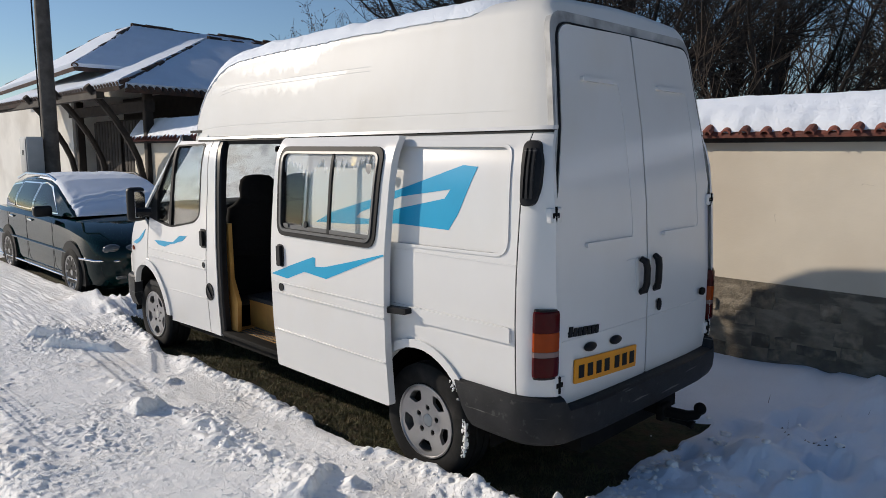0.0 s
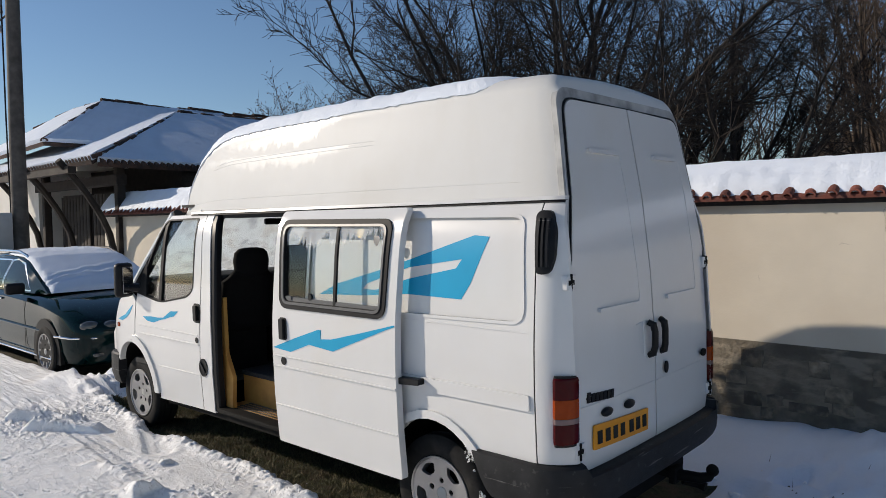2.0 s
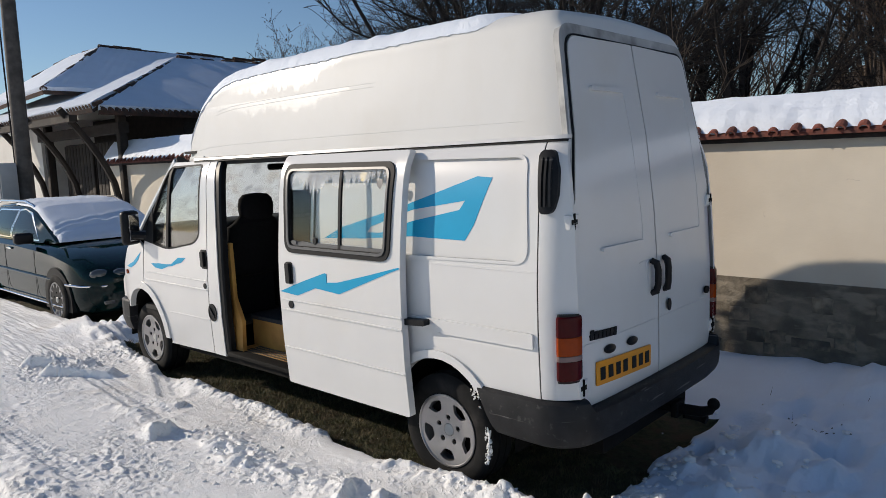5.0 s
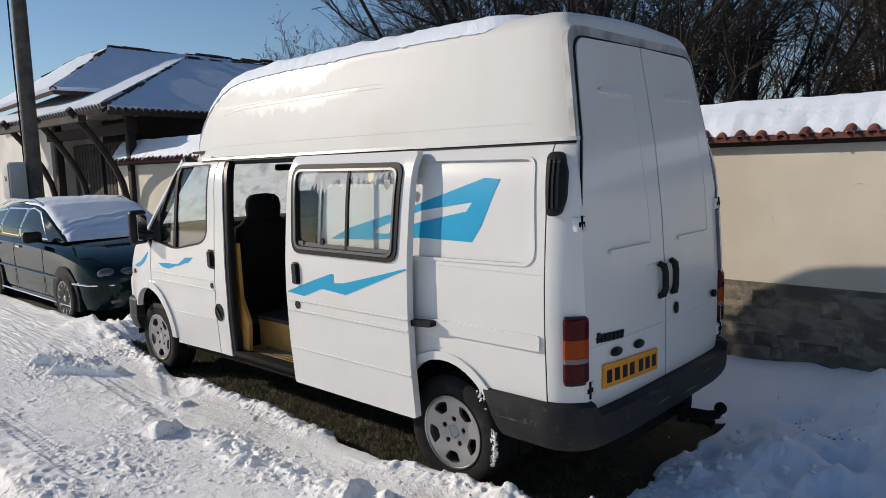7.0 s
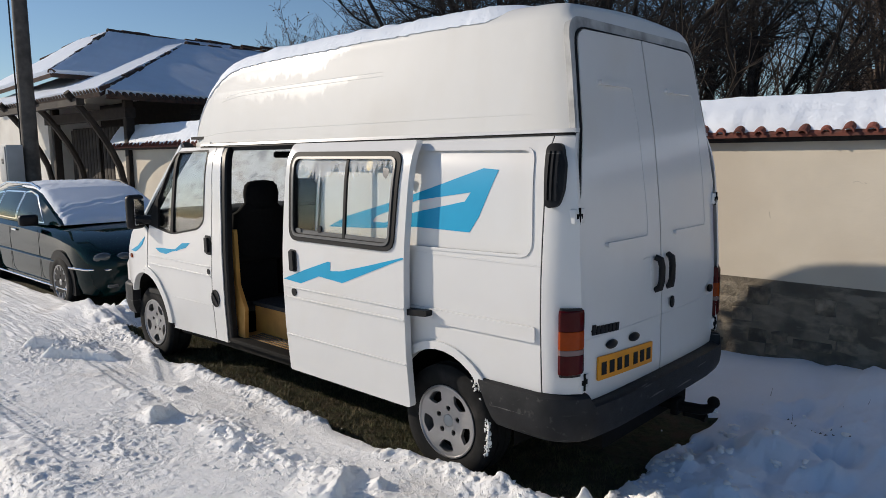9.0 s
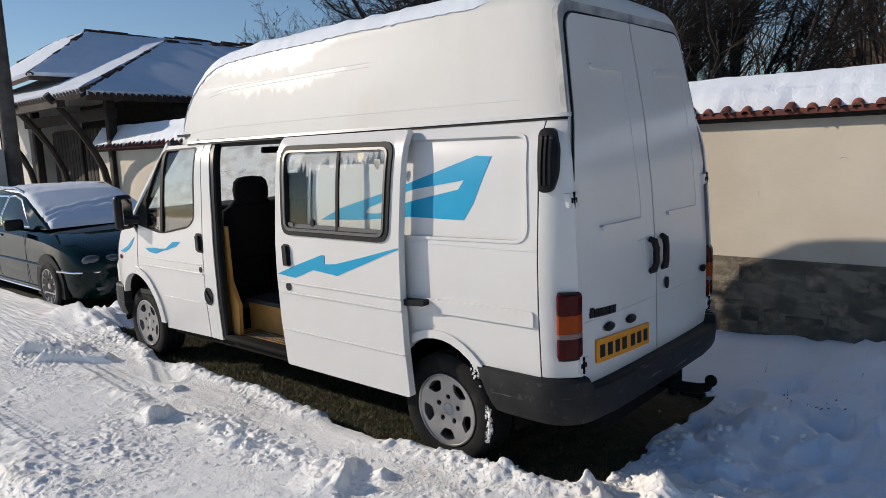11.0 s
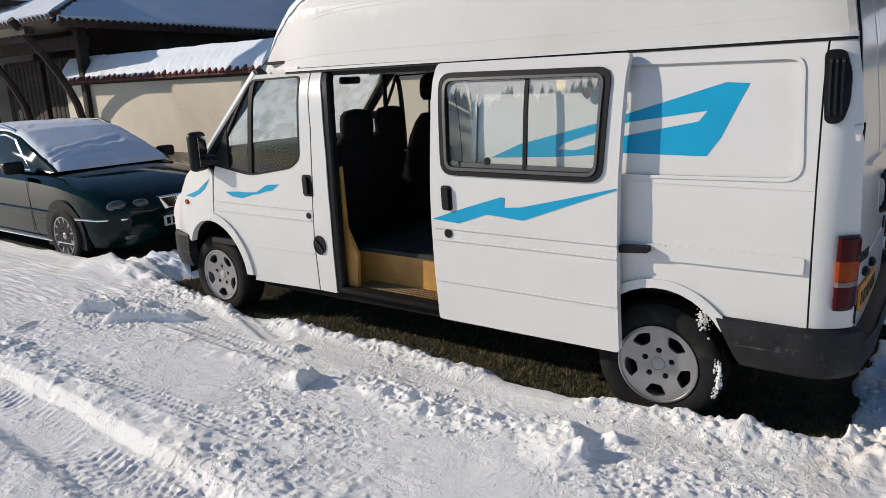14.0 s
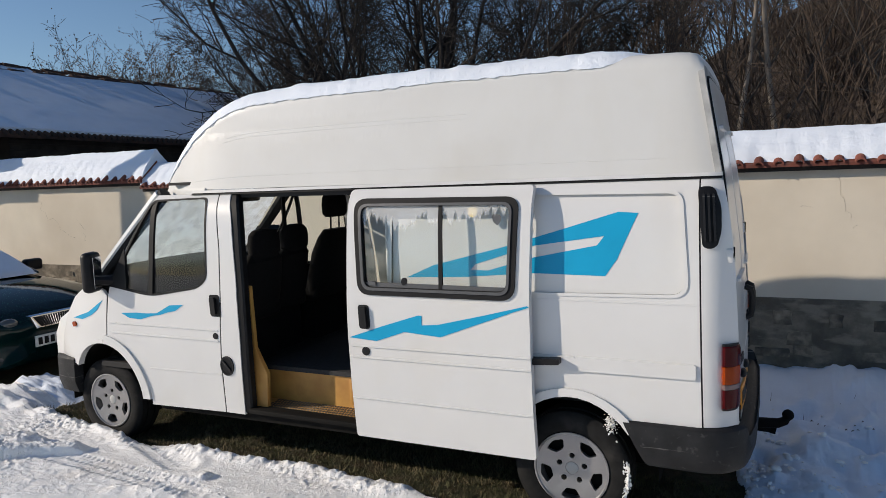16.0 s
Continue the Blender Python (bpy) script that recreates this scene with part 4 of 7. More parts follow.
def arc(cx, cz, rx, rz, a0, a1, n=14):
    return [(cx + rx * math.cos(radians(a0 + (a1 - a0) * k / n)), cz + rz * math.sin(radians(a0 + (a1 - a0) * k / n))) for k in range(n + 1)]


def panel(name, outline, holes=(), off=0.0, thick=0.02, mat=WHITE, parent=van, label="", side=left_side):
    return part(name, sheet(outline, holes, side(off), thick, CX, CZ), mat, parent, label)


# body panels of both sides
FRONT_WINDOW = rounded([(-2.955, 1.835), (-2.455, 1.845), (-2.435, 1.30), (-2.52, 1.235), (-2.95, 1.165), (-3.36, 1.225)], [0.04, 0.05, 0.08, 0.08, 0.1, 0.03])
for side in (left_side, right_side):
    wing = [(-3.435, 0.80), (-3.39, 1.155), (-3.42, 1.19), (-3.56, 1.25), (-3.76, 1.13), (-3.92, 0.95), (-4.01, 0.82), (-4.055, 0.72), (-4.065, 0.63), (-3.86, 0.605)] + arc(-3.48, 0.40, 0.395, 0.41, 149, 86, 10)
    panel("front_wing", wing, side=side)
    door = [(-3.375, 1.155), (-3.335, 1.28), (-2.93, 1.865), (-2.382, 1.865), (-2.338, 1.5), (-2.330, 1.18), (-2.352, 0.80), (-2.362, 0.395), (-3.045, 0.375)] + arc(-3.47, 0.40, 0.435, 0.40, -2, 84, 12)
    fdoor = panel("front_door", door, [FRONT_WINDOW], side=side)
    panel("window_glass", FRONT_WINDOW, off=0.012, thick=0.004, mat=GLASS, parent=fdoor, side=side)
    ring = rounded([(-2.945, 1.822), (-2.468, 1.832), (-2.448, 1.305), (-2.525, 1.248), (-2.95, 1.178), (-3.335, 1.235)], [0.04, 0.05, 0.08, 0.08, 0.1, 0.03])
    panel("window_seal", FRONT_WINDOW, [ring], off=-0.003, thick=0.02, mat=SEAL, parent=fdoor, side=side)
    panel("window_bar", [(-2.955, 1.83), (-2.915, 1.83), (-2.935, 1.18), (-2.975, 1.18)], off=-0.001, thick=0.018, mat=SEAL, parent=fdoor, side=side)
    panel("door_pull", rounded([(-2.42, 1.20), (-2.335, 1.20), (-2.325, 1.055), (-2.41, 1.055)], 0.02), off=-0.004, thick=0.01, mat=BLACK_PLASTIC, parent=fdoor, label="black door handle recess", side=side)
    panel("door_lever", rounded([(-2.405, 1.185), (-2.365, 1.185), (-2.355, 1.07), (-2.395, 1.07)], 0.012), off=-0.022, thick=0.018, mat=BLACK_PLASTIC, parent=fdoor, label="black door handle", side=side)
    panel("door_lining", [(-3.30, 1.20), (-2.95, 1.16), (-2.45, 1.24), (-2.40, 0.5), (-3.02, 0.48), (-3.10, 0.8), (-3.32, 0.95)], off=0.035, thick=0.05, mat=TRIM, parent=fdoor, side=side)
    panel("lock", arc(-2.382, 0.922, 0.022, 0.022, 0, 350, 14), off=-0.004, thick=0.008, mat=BLACK_PLASTIC, parent=fdoor, side=side)
    for z, hgt in ((0.957, 0.006), (0.885, 0.010)):
        panel("crease", [(-3.38, z), (-2.36, z), (-2.36, z + hgt), (-3.38, z + hgt)], off=-0.007, thick=0.009, parent=fdoor, side=side)
    panel("crease", [(-3.02, 0.645), (-2.36, 0.655), (-2.36, 0.663), (-3.01, 0.655)], off=-0.004, thick=0.006, parent=fdoor, side=side)
    pillar = [(-2.372, 1.865), (-2.282, 1.868), (-2.238, 1.70), (-2.194, 1.30), (-2.180, 0.95), (-2.184, 0.70), (-2.196, 0.395), (-2.352, 0.395), (-2.342, 0.80), (-2.320, 1.18), (-2.328, 1.5)]
    bp = panel("door_pillar", pillar, side=side)
    panel("fuel_cap", arc(-2.30, 0.725, 0.048, 0.058, 0, 350, 20), off=-0.005, thick=0.02, mat=BLACK_PLASTIC, parent=bp, label="black recessed fuel cap", side=side)
    panel("cap_ring", arc(-2.30, 0.725, 0.056, 0.067, 0, 350, 24), [arc(-2.30, 0.725, 0.047, 0.057, 0, 350, 24)], off=-0.008, thick=0.02, mat=GREY_PLASTIC, parent=bp, side=side)
    panel("cap_grip", [(-2.335, 0.750), (-2.326, 0.764), (-2.265, 0.700), (-2.274, 0.686)], off=-0.014, thick=0.012, mat=GREY_PLASTIC, parent=bp, side=side)
    for seam in ([(-2.383, 1.866), (-2.371, 1.866), (-2.327, 1.5), (-2.319, 1.18), (-2.341, 0.80), (-2.351, 0.395), (-2.363, 0.395), (-2.353, 0.80), (-2.331, 1.18), (-2.339, 1.5)], [(-3.393, 1.16), (-3.374, 1.16), (-3.423, 0.80), (-3.437, 0.80)],
                 [(0.647, 1.882), (0.657, 1.882), (0.681, 0.662), (0.671, 0.66)]):
        panel("panel_seam", seam, off=0.004, thick=0.012, mat=SEAL, side=side)
    # wheel arch lips
    for cx, cz, rx, rz, a0, a1, w in ((-3.47, 0.40, 0.36, 0.40, 2, 87, 0.07), (-3.475, 0.40, 0.365, 0.40, 87, 150, 0.03), (0.02, 0.36, 0.36, 0.395, 34, 172, 0.05)):
        o, i = arc(cx, cz, rx + w, rz + w * 0.9, a0, a1), arc(cx, cz, rx, rz, a1, a0)
        panel("arch_lip", o + i, off=-0.016, thick=0.05, side=side)

# opposite side of the load space
panel("side_panel", [(-2.255, 1.872), (0.66, 1.88), (0.70, 0.66)] + arc(0.02, 0.36, 0.36, 0.395, 45, 178) + [(-0.4, 0.40), (-2.16, 0.40), (-2.14, 1.0), (-2.20, 1.70)], side=right_side)
# near side quarter panel, its recess and pressings
RECESS = rounded([(-1.03, 1.815), (0.562, 1.805), (0.598, 1.312), (-1.03, 1.285)], [0.03, 0.06, 0.08, 0.03])
quarter = panel("quarter_panel", [(-1.06, 1.878), (0.648, 1.882), (0.672, 0.66), (0.34, 0.645)] + arc(0.02, 0.36, 0.36, 0.395, 45, 178) + [(-0.40, 0.40), (-1.06, 0.40)], [RECESS])
panel("recessed_panel", rounded([(-1.052, 1.84), (0.587, 1.83), (0.623, 1.287), (-1.052, 1.26)], [0.03, 0.06, 0.08, 0.03]), off=0.014, thick=0.01, parent=quarter)
outer = rounded([(-1.042, 1.830), (0.577, 1.820), (0.614, 1.297), (-1.042, 1.270)], [0.035, 0.07, 0.09, 0.035])
panel("recess_bead", outer, [RECESS], off=-0.006, thick=0.02, parent=quarter)
panel("belt_pressing", rounded([(0.05, 0.972), (0.645, 0.975), (0.645, 0.90), (0.05, 0.897)], 0.012), off=-0.013, thick=0.018, parent=quarter)
panel("belt_pressing", rounded([(-0.96, 0.972), (0.05, 0.972), (0.05, 0.897), (-0.96, 0.897)], 0.012), off=-0.013, thick=0.018, parent=quarter)
panel("door_track", rounded([(-0.90, 0.955), (0.0, 0.962), (0.0, 0.925), (-0.90, 0.918)], 0.01), off=-0.010, thick=0.02, mat=BLACK_PLASTIC, parent=quarter, label="black slide rail of the door")
panel("seam_bead", [(-0.98, 1.262), (0.66, 1.262), (0.66, 1.268), (-0.98, 1.268)], off=-0.003, thick=0.005, parent=quarter)
bm = bmesh.new()
box(bm, -1.115, -1.062, 0.045, 0.085, 0.42, 1.84, 0.008)
part("door_post", bm, WHITE, van)
stripe = [(-0.93, 1.352), (-0.76, 1.425), (-0.31, 1.54), (0.0, 1.632), (0.275, 1.715), (0.372, 1.708), (0.270, 1.475), (0.212, 1.390), (-0.18, 1.395), (-0.55, 1.365)]
slot = [(-0.53, 1.405), (-0.50, 1.437), (-0.17, 1.540), (0.205, 1.593), (0.168, 1.545), (-0.17, 1.478), (-0.43, 1.403)]
panel("stripe", [(a - 0.008, b + 0.003) for a, b in stripe], [[(a - 0.008, b + 0.003) for a, b in slot]], off=0.0122, thick=0.003, mat=BLUE, parent=quarter, label="bright blue vinyl stripe")
# rear corner with vent and lamp
for side in (left_side, right_side):
    corner = panel("rear_corner", [(0.656, 1.882), (0.752, 1.882), (0.788, 1.70), (0.814, 1.45), (0.831, 1.12), (0.836, 0.665), (0.680, 0.662)], side=side)
    vent = panel("vent", rounded([(0.645, 1.835), (0.720, 1.835), (0.752, 1.74), (0.755, 1.62), (0.735, 1.54), (0.672, 1.54)], [0.03, 0.03, 0.03, 0.03, 0.03, 0.03]), off=-0.022, thick=0.03, mat=BLACK_PLASTIC, parent=van, label="black plastic air vent", side=side)
    for k in range(3):
        x = 0.668 + 0.022 * k
        panel("vent_fin", rounded([(x, 1.80), (x + 0.010, 1.80), (x + 0.022, 1.575), (x + 0.012, 1.575)], 0.004), off=-0.034, thick=0.013, mat=GREY_PLASTIC, parent=vent, side=side)

def lamp_block(z0, z1, out, flip, soft0, soft1):
    """A lens wrapped round the rear corner, with softened ends where it is an end piece."""
    pts = [(0.764, -0.044), (0.775, -0.046), (0.796, -0.036), (0.815, -0.014), (0.828, 0.012), (0.832, 0.034), (0.829, 0.052), (0.822, 0.056)]
    cx, cy = 0.76, 0.06
    bm = bmesh.new()
    rings = []
    for z, k in ((z0, -soft0), (z0 + 0.008, -soft0 * 0.25), (z0 + 0.02, 0.0), (z1 - 0.02, 0.0), (z1 - 0.008, -soft1 * 0.25), (z1, -soft1)):
        ring = []
        for x, y in pts:
            d = Vector((x - cx, y - cy)).normalized() * (out + k)
            ring.append((x + d.x, y + d.y, z))
        ring += [(0.79, 0.06, z), (0.752, -0.01, z)]
        rings.append([(x, 2 * YC - y, z) for x, y, z in ring] if flip else ring)
    return loft(bm, rings)


for flip in (False, True):
    lamp = part("tail_lamp", lamp_block(0.752, 1.078, 0.002, flip, 0.002, 0.002), BLACK_PLASTIC, van, "red and amber tail lamp")
    for z0, z1, mm, nm, s0, s1 in ((0.972, 1.072, RED_LENS, "red_lens", 0.001, 0.012), (0.884, 0.970, AMBER_LENS, "amber_lens", 0.001, 0.001), (0.858, 0.882, CLEAR_LENS, "clear_lens", 0.001, 0.001), (0.758, 0.856, RED_LENS, "red_lens", 0.012, 0.001)):
        part(nm, lamp_block(z0, z1, 0.010, flip, s0, s1), mm, lamp)

# rear face: frame and two doors
frame_hole = rounded([(0.072, 0.62), (0.048, 1.5), (0.128, 1.90), (0.195, 2.385), (1.485, 2.385), (1.552, 1.90), (1.632, 1.5), (1.608, 0.62)], [0.01, 0, 0, 0.09, 0.09, 0, 0, 0.01])
frame_out = [(0.035, 0.62), (0.010, 1.10), (0.012, 1.5), (0.092, 1.885), *rounded([(0.135, 2.2), (0.158, 2.435), (1.522, 2.435), (1.545, 2.2)], [0, 0.11, 0.11, 0]), (1.588, 1.885), (1.668, 1.5), (1.67, 1.10), (1.645, 0.62)]
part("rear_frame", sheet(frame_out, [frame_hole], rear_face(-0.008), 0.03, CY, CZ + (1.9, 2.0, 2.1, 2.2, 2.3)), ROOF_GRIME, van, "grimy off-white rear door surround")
part("door_seal", sheet([(0.070, 0.60), (0.052, 1.5), (0.132, 1.90), (0.192, 2.392), (1.488, 2.392), (1.548, 1.90), (1.628, 1.5), (1.61, 0.60)], (), rear_face(-0.03), 0.006, CY, CZ + (1.9, 2.0, 2.1, 2.2, 2.3)), SEAL, van)
def inset_outline(pts, d):
    return [(p[0] + (d if p[0] < YC else -d), p[1] - (d if p[1] > 1.5 and 0.2 < p[0] < 1.48 else 0)) for p in pts]


part("door_gasket", sheet(frame_hole, [inset_outline(frame_hole, 0.006)], rear_face(0.002), 0.02, CY, CZ + (1.9, 2.0, 2.1, 2.2, 2.3)), SEAL, van, "black rubber door gasket")
part("door_gap", sheet([(0.834, 0.60), (0.846, 0.60), (0.846, 2.37), (0.834, 2.37)], (), rear_face(-0.004), 0.01, (), CZ + (1.9, 2.0, 2.1, 2.2, 2.3)), SEAL, van)
for s in (1, -1):
    def ry(y):
        return y if s == 1 else 2 * YC - y
    out = rounded([(0.082, 0.605), (0.062, 1.10), (0.058, 1.5), (0.138, 1.90), (0.206, 2.372), (0.834, 2.380), (0.834, 0.605)], [0.02, 0, 0, 0, 0.08, 0.01, 0.01])
    rec = [rounded([(0.28, 2.14), (0.66, 2.14), (0.70, 1.34), (0.225, 1.34)], [0.06, 0.06, 0.06, 0.06])]
    rd = part("rear_door", sheet([(ry(a), b) for a, b in out], [[(ry(a), b) for a, b in q] for q in rec], rear_face(0.004), 0.03, CY, CZ + (1.9, 2.0, 2.1, 2.2, 2.3)), WHITE, van, "white rear door with pressed panel")
    part("pressed_panel", sheet([(ry(a), b) for a, b in rounded([(0.26, 2.17), (0.68, 2.17), (0.72, 1.31), (0.205, 1.31)], 0.05)], (), rear_face(0.0015), 0.012, CY, CZ + (1.9, 2.0, 2.1, 2.2)), WHITE, rd)
    for z in (2.125, 1.345):
        w = (0.33, 0.64) if z > 2 else (0.27, 0.68)
        part("bead", sheet([(ry(a), b) for a, b in rounded([(w[0], z - 0.010), (w[1], z - 0.010), (w[1], z + 0.012), (w[0], z + 0.012)], 0.01)], (), rear_face(0.020), 0.025, CY, ()), WHITE, rd)
    part("crease", sheet([(ry(0.10), 0.905), (ry(0.825), 0.905), (ry(0.825), 0.912), (ry(0.10), 0.912)], (), rear_face(0.008), 0.006, CY, ()), WHITE, rd)
    shift = -0.022 if s == 1 else 0.0
    cup = rounded([(ry(0.735 + shift), 1.242), (ry(0.812 + shift), 1.242), (ry(0.812 + shift), 1.048), (ry(0.735 + shift), 1.048)], 0.03)
    hd = part("handle_recess", sheet(cup, (), rear_face(0.0065), 0.006), WHITE, rd)
    bm = bmesh.new()
    X0 = rear_x(0.8, 1.15) + 0.008
    hy = [ry(0.785 + shift + d) for d in (-0.012, 0.0, 0.004, 0.004, 0.0, -0.012)]
    tube(bm, [(X0, hy[0], 1.236), (X0 + 0.026, hy[1], 1.222), (X0 + 0.034, hy[2], 1.185), (X0 + 0.034, hy[3], 1.105), (X0 + 0.026, hy[4], 1.070), (X0, hy[5], 1.056)], [0.016, 0.020, 0.018, 0.018, 0.020, 0.015], 10)
    part("handle", bm, BLACK_PLASTIC, rd, "black pull handle")
    part("crease", sheet([(ry(0.66 + shift), 1.232), (ry(0.73 + shift), 1.236), (ry(0.73 + shift), 1.241), (ry(0.66 + shift), 1.237)], (), rear_face(0.008), 0.006), WHITE, rd)
    for z in (1.50, 0.715):
        bm = bmesh.new()
        y0 = 0.012 if z > 1 else 0.028
        box(bm, rear_x(0.1, z) - 0.03, rear_x(0.1, z) + 0.016, min(ry(y0), ry(y0 + 0.085)), max(ry(y0), ry(y0 + 0.085)), z - 0.034, z + 0.034, 0.006)
        hg = part("hinge", bm, WHITE, rd, "white door hinge")
        bm = bmesh.new()
        tube(bm, [(rear_x(0.1, z) + 0.014, ry(y0 + 0.036), z - 0.040), (rear_x(0.1, z) + 0.014, ry(y0 + 0.036), z + 0.040)], 0.009, 8)
        part("hinge_pin", bm, DARK_METAL, hg)
        bm = bmesh.new()
        box(bm, rear_x(0.1, z) + 0.012, rear_x(0.1, z) + 0.019, min(ry(y0 + 0.012), ry(y0 + 0.062)), max(ry(y0 + 0.012), ry(y0 + 0.062)), z - 0.012, z + 0.012, 0.002)
        part("hinge_bolt", bm, DARK_METAL, hg)
    if s == 1:
        near_door = rd
    else:
        bm = bmesh.new()
        revolve(bm, [(0, 0.0), (0.032, 0.0), (0.032, 0.012), (0, 0.016)], 20, Matrix.Translation((rear_x(1.5, 0.96) + 0.018, 1.482, 0.962)) @ Matrix.Rotation(math.pi / 2, 4, "Z") @ Matrix.Diagonal((1, -1, 0.7, 1)))
        part("badge", bm, DARK_METAL, rd, "small oval badge")
        bm = bmesh.new()
        revolve(bm, [(0, 0), (0.021, 0), (0.021, 0.008), (0, 0.008)], 14, Matrix.Translation((rear_x(.95, 0.97) + 0.014, 0.945, 0.965)) @ Matrix.Rotation(math.pi / 2, 4, "Z") @ Matrix.Diagonal((1, -1, 1.6, 1)))
        part("lock", bm, BLACK_PLASTIC, rd)
# number plate, marks and lamps on the near rear door
plate = part("number_plate", sheet(rounded([(0.175, 0.695), (0.715, 0.672), (0.72, 0.785), (0.180, 0.812)], 0.008), (), rear_face(0.016), 0.008, CY, ()), PLATE_YELLOW, near_door, "yellow number plate")
for k in range(7):
    y = 0.205 + k * 0.071 + (0.02 if k > 3 else 0)
    dz = -0.022 * (y - 0.19) / 0.5
    part("plate_bar", sheet([(y, 0.718 + dz), (y + 0.042, 0.717 + dz), (y + 0.042, 0.780 + dz), (y, 0.781 + dz)], (), rear_face(0.018), 0.003), BLACK_PLASTIC, plate)
name_badge = part("name_badge", sheet([(0.135, 0.942), (0.372, 0.928), (0.373, 0.936), (0.136, 0.950)], (), rear_face(0.009), 0.005), BLACK_PLASTIC, near_door, "dark name badge")
for k in range(7):
    y, top = 0.138 + 0.034 * k, 0.974 if k == 0 else 0.966
    z = 0.926 - 0.0145 * k / 7
    part("badge_bar", sheet([(y, z), (y + 0.024, z - 0.001), (y + 0.030, top - 0.0145 * k / 7), (y + 0.006, top - 0.0145 * k / 7)], (), rear_face(0.011), 0.006), BLACK_PLASTIC, name_badge)
for y in (0.30, 0.52):
    bm = bmesh.new()
    bmesh.ops.create_uvsphere(bm, u_segments=12, v_segments=8, radius=0.5, matrix=Matrix.Translation((rear_x(y, 0.85) + 0.012, y, 0.855 - 0.03 * (y - .3))) @ Matrix.Diagonal((0.04, 0.10, 0.045, 1)))
    part("plate_lamp", bm, BLACK_PLASTIC, near_door, "black plate lamp")

# gutter and sills
for side in (left_side, right_side):
    panel("roof_seam", [(-2.62, 1.859), (0.752, 1.871), (0.752, 1.884), (-2.62, 1.872)], off=-0.006, thick=0.02, mat=SEAL, side=side)
    panel("gutter", [(-2.62, 1.872), (0.752, 1.884), (0.752, 1.902), (-2.62, 1.889)], off=-0.014, thick=0.05, side=side)
    panel("sill", [(-3.03, 0.38), (-0.40, 0.405), (-0.40, 0.355), (-3.0, 0.335)], off=0.045, thick=0.04, mat=DARK_METAL, side=side)

# high roof
bm = bmesh.new()
rings = []
ROOF_X = [-3.03, -2.98, -2.9, -2.8, -2.68, -2.55, -2.42, -2.3, -2.15, -1.95, -1.6, -1.2, -0.8, -0.4, 0.0, 0.3, 0.5, 0.62, 0.69, 0.73, 0.750]
TOP_Z = [1.93, 2.00, 2.09, 2.185, 2.285, 2.365, 2.43, 2.47, 2.495, 2.505, 2.515, 2.522, 2.525, 2.525, 2.524, 2.522, 2.518, 2.514, 2.508, 2.498, 2.47]
for k, (x, zt) in enumerate(zip(ROOF_X, TOP_Z)):
    hb = 0.752 * (1 - 0.22 * max(0.0, (-2.2 - x) / 0.83) ** 3)
    if x > 0.62:
        hb *= 1 - 0.028 * ((x - 0.62) / 0.13) ** 2
    H = zt - 1.895
    ring = []
    N = 44
    rr = min(0.10, H * 0.45)
    flank = [(hb - 0.125 * hb * (H - rr) * k / 10 / 0.6, (H - rr) * k / 10) for k in range(11)]
    ya = flank[-1][0]
    bend = [(ya - rr * (1 - math.cos(radians(85 * k / 8))), H - rr + rr * math.sin(radians(85 * k / 8))) for k in range(1, 9)]
    crown = [(bend[-1][0] * (1 - k / 4), bend[-1][1] + 0.025 * math.sin(radians(90 * k / 4)) * min(1, H / 0.3)) for k in range(1, 5)]
    half = flank + bend + crown
    for yy, zz in [(-a, b) for a, b in half] + [(a, b) for a, b in half[:-1]][::-1]:
        shear = 0.105 * (zz / 0.6) * min(1, max(0, (x + 0.3) / 1.0))
        ring.append((x - shear, YC + yy, 1.895 + zz))
    rings.append(ring)
loft(bm, rings, close=False)
bm.verts.ensure_lookup_table()
bm.faces.new([bm.verts[i] for i in range(N + 1)])
bm.faces.new([bm.verts[len(bm.verts) - 1 - i] for i in range(N + 1)])
roof = part("high_roof", bm, GELCOAT, van, "weathered off-white fibreglass high roof", sharp=40)


def roof_point(x, frac, out=0.0):
    """A point on the near flank of the high roof: frac is the height from the gutter (0) to the crown (1)."""
    zt = float(np.interp(x, ROOF_X, TOP_Z))
    hb = 0.752 * (1 - 0.22 * max(0.0, (-2.2 - x) / 0.83) ** 3)
    H = zt - 1.895
    zz = frac * H
    return Vector((x - 0.105 * (zz / 0.6) * min(1, max(0, (x + 0.3) / 1.0)), YC - hb * (1 - 0.125 * zz / 0.6) - out, 1.895 + zz))


for flip in (1, -1):
    bm = bmesh.new()
    rings = []
    for k in range(25):
        p = roof_point(-3.03 + 0.50 * k / 24, 0.0)
        y = p.y if flip == 1 else 2 * YC - p.y
        rings.append([(p.x, y - flip * 0.006, 1.905), (p.x, y - flip * 0.012, 1.885), (p.x, y - flip * 0.010, 1.845), (p.x, y + flip * 0.05, 1.845), (p.x, y + flip * 0.05, 1.905)])
    loft(bm, rings)
    part("roof_skirt", bm, GELCOAT, roof)
for f, x0, x1 in ((0.13, -2.75, 0.60), (0.56, -2.45, -0.55), (0.60, -2.4, -0.55)):
    bm = bmesh.new()
    tube(bm, [roof_point(x0 + (x1 - x0) * k / 30, f, -0.004) for k in range(31)], [0.0015] + [0.005] * 29 + [0.0015], 6)
    part("moulded_bead", bm, GELCOAT, roof)

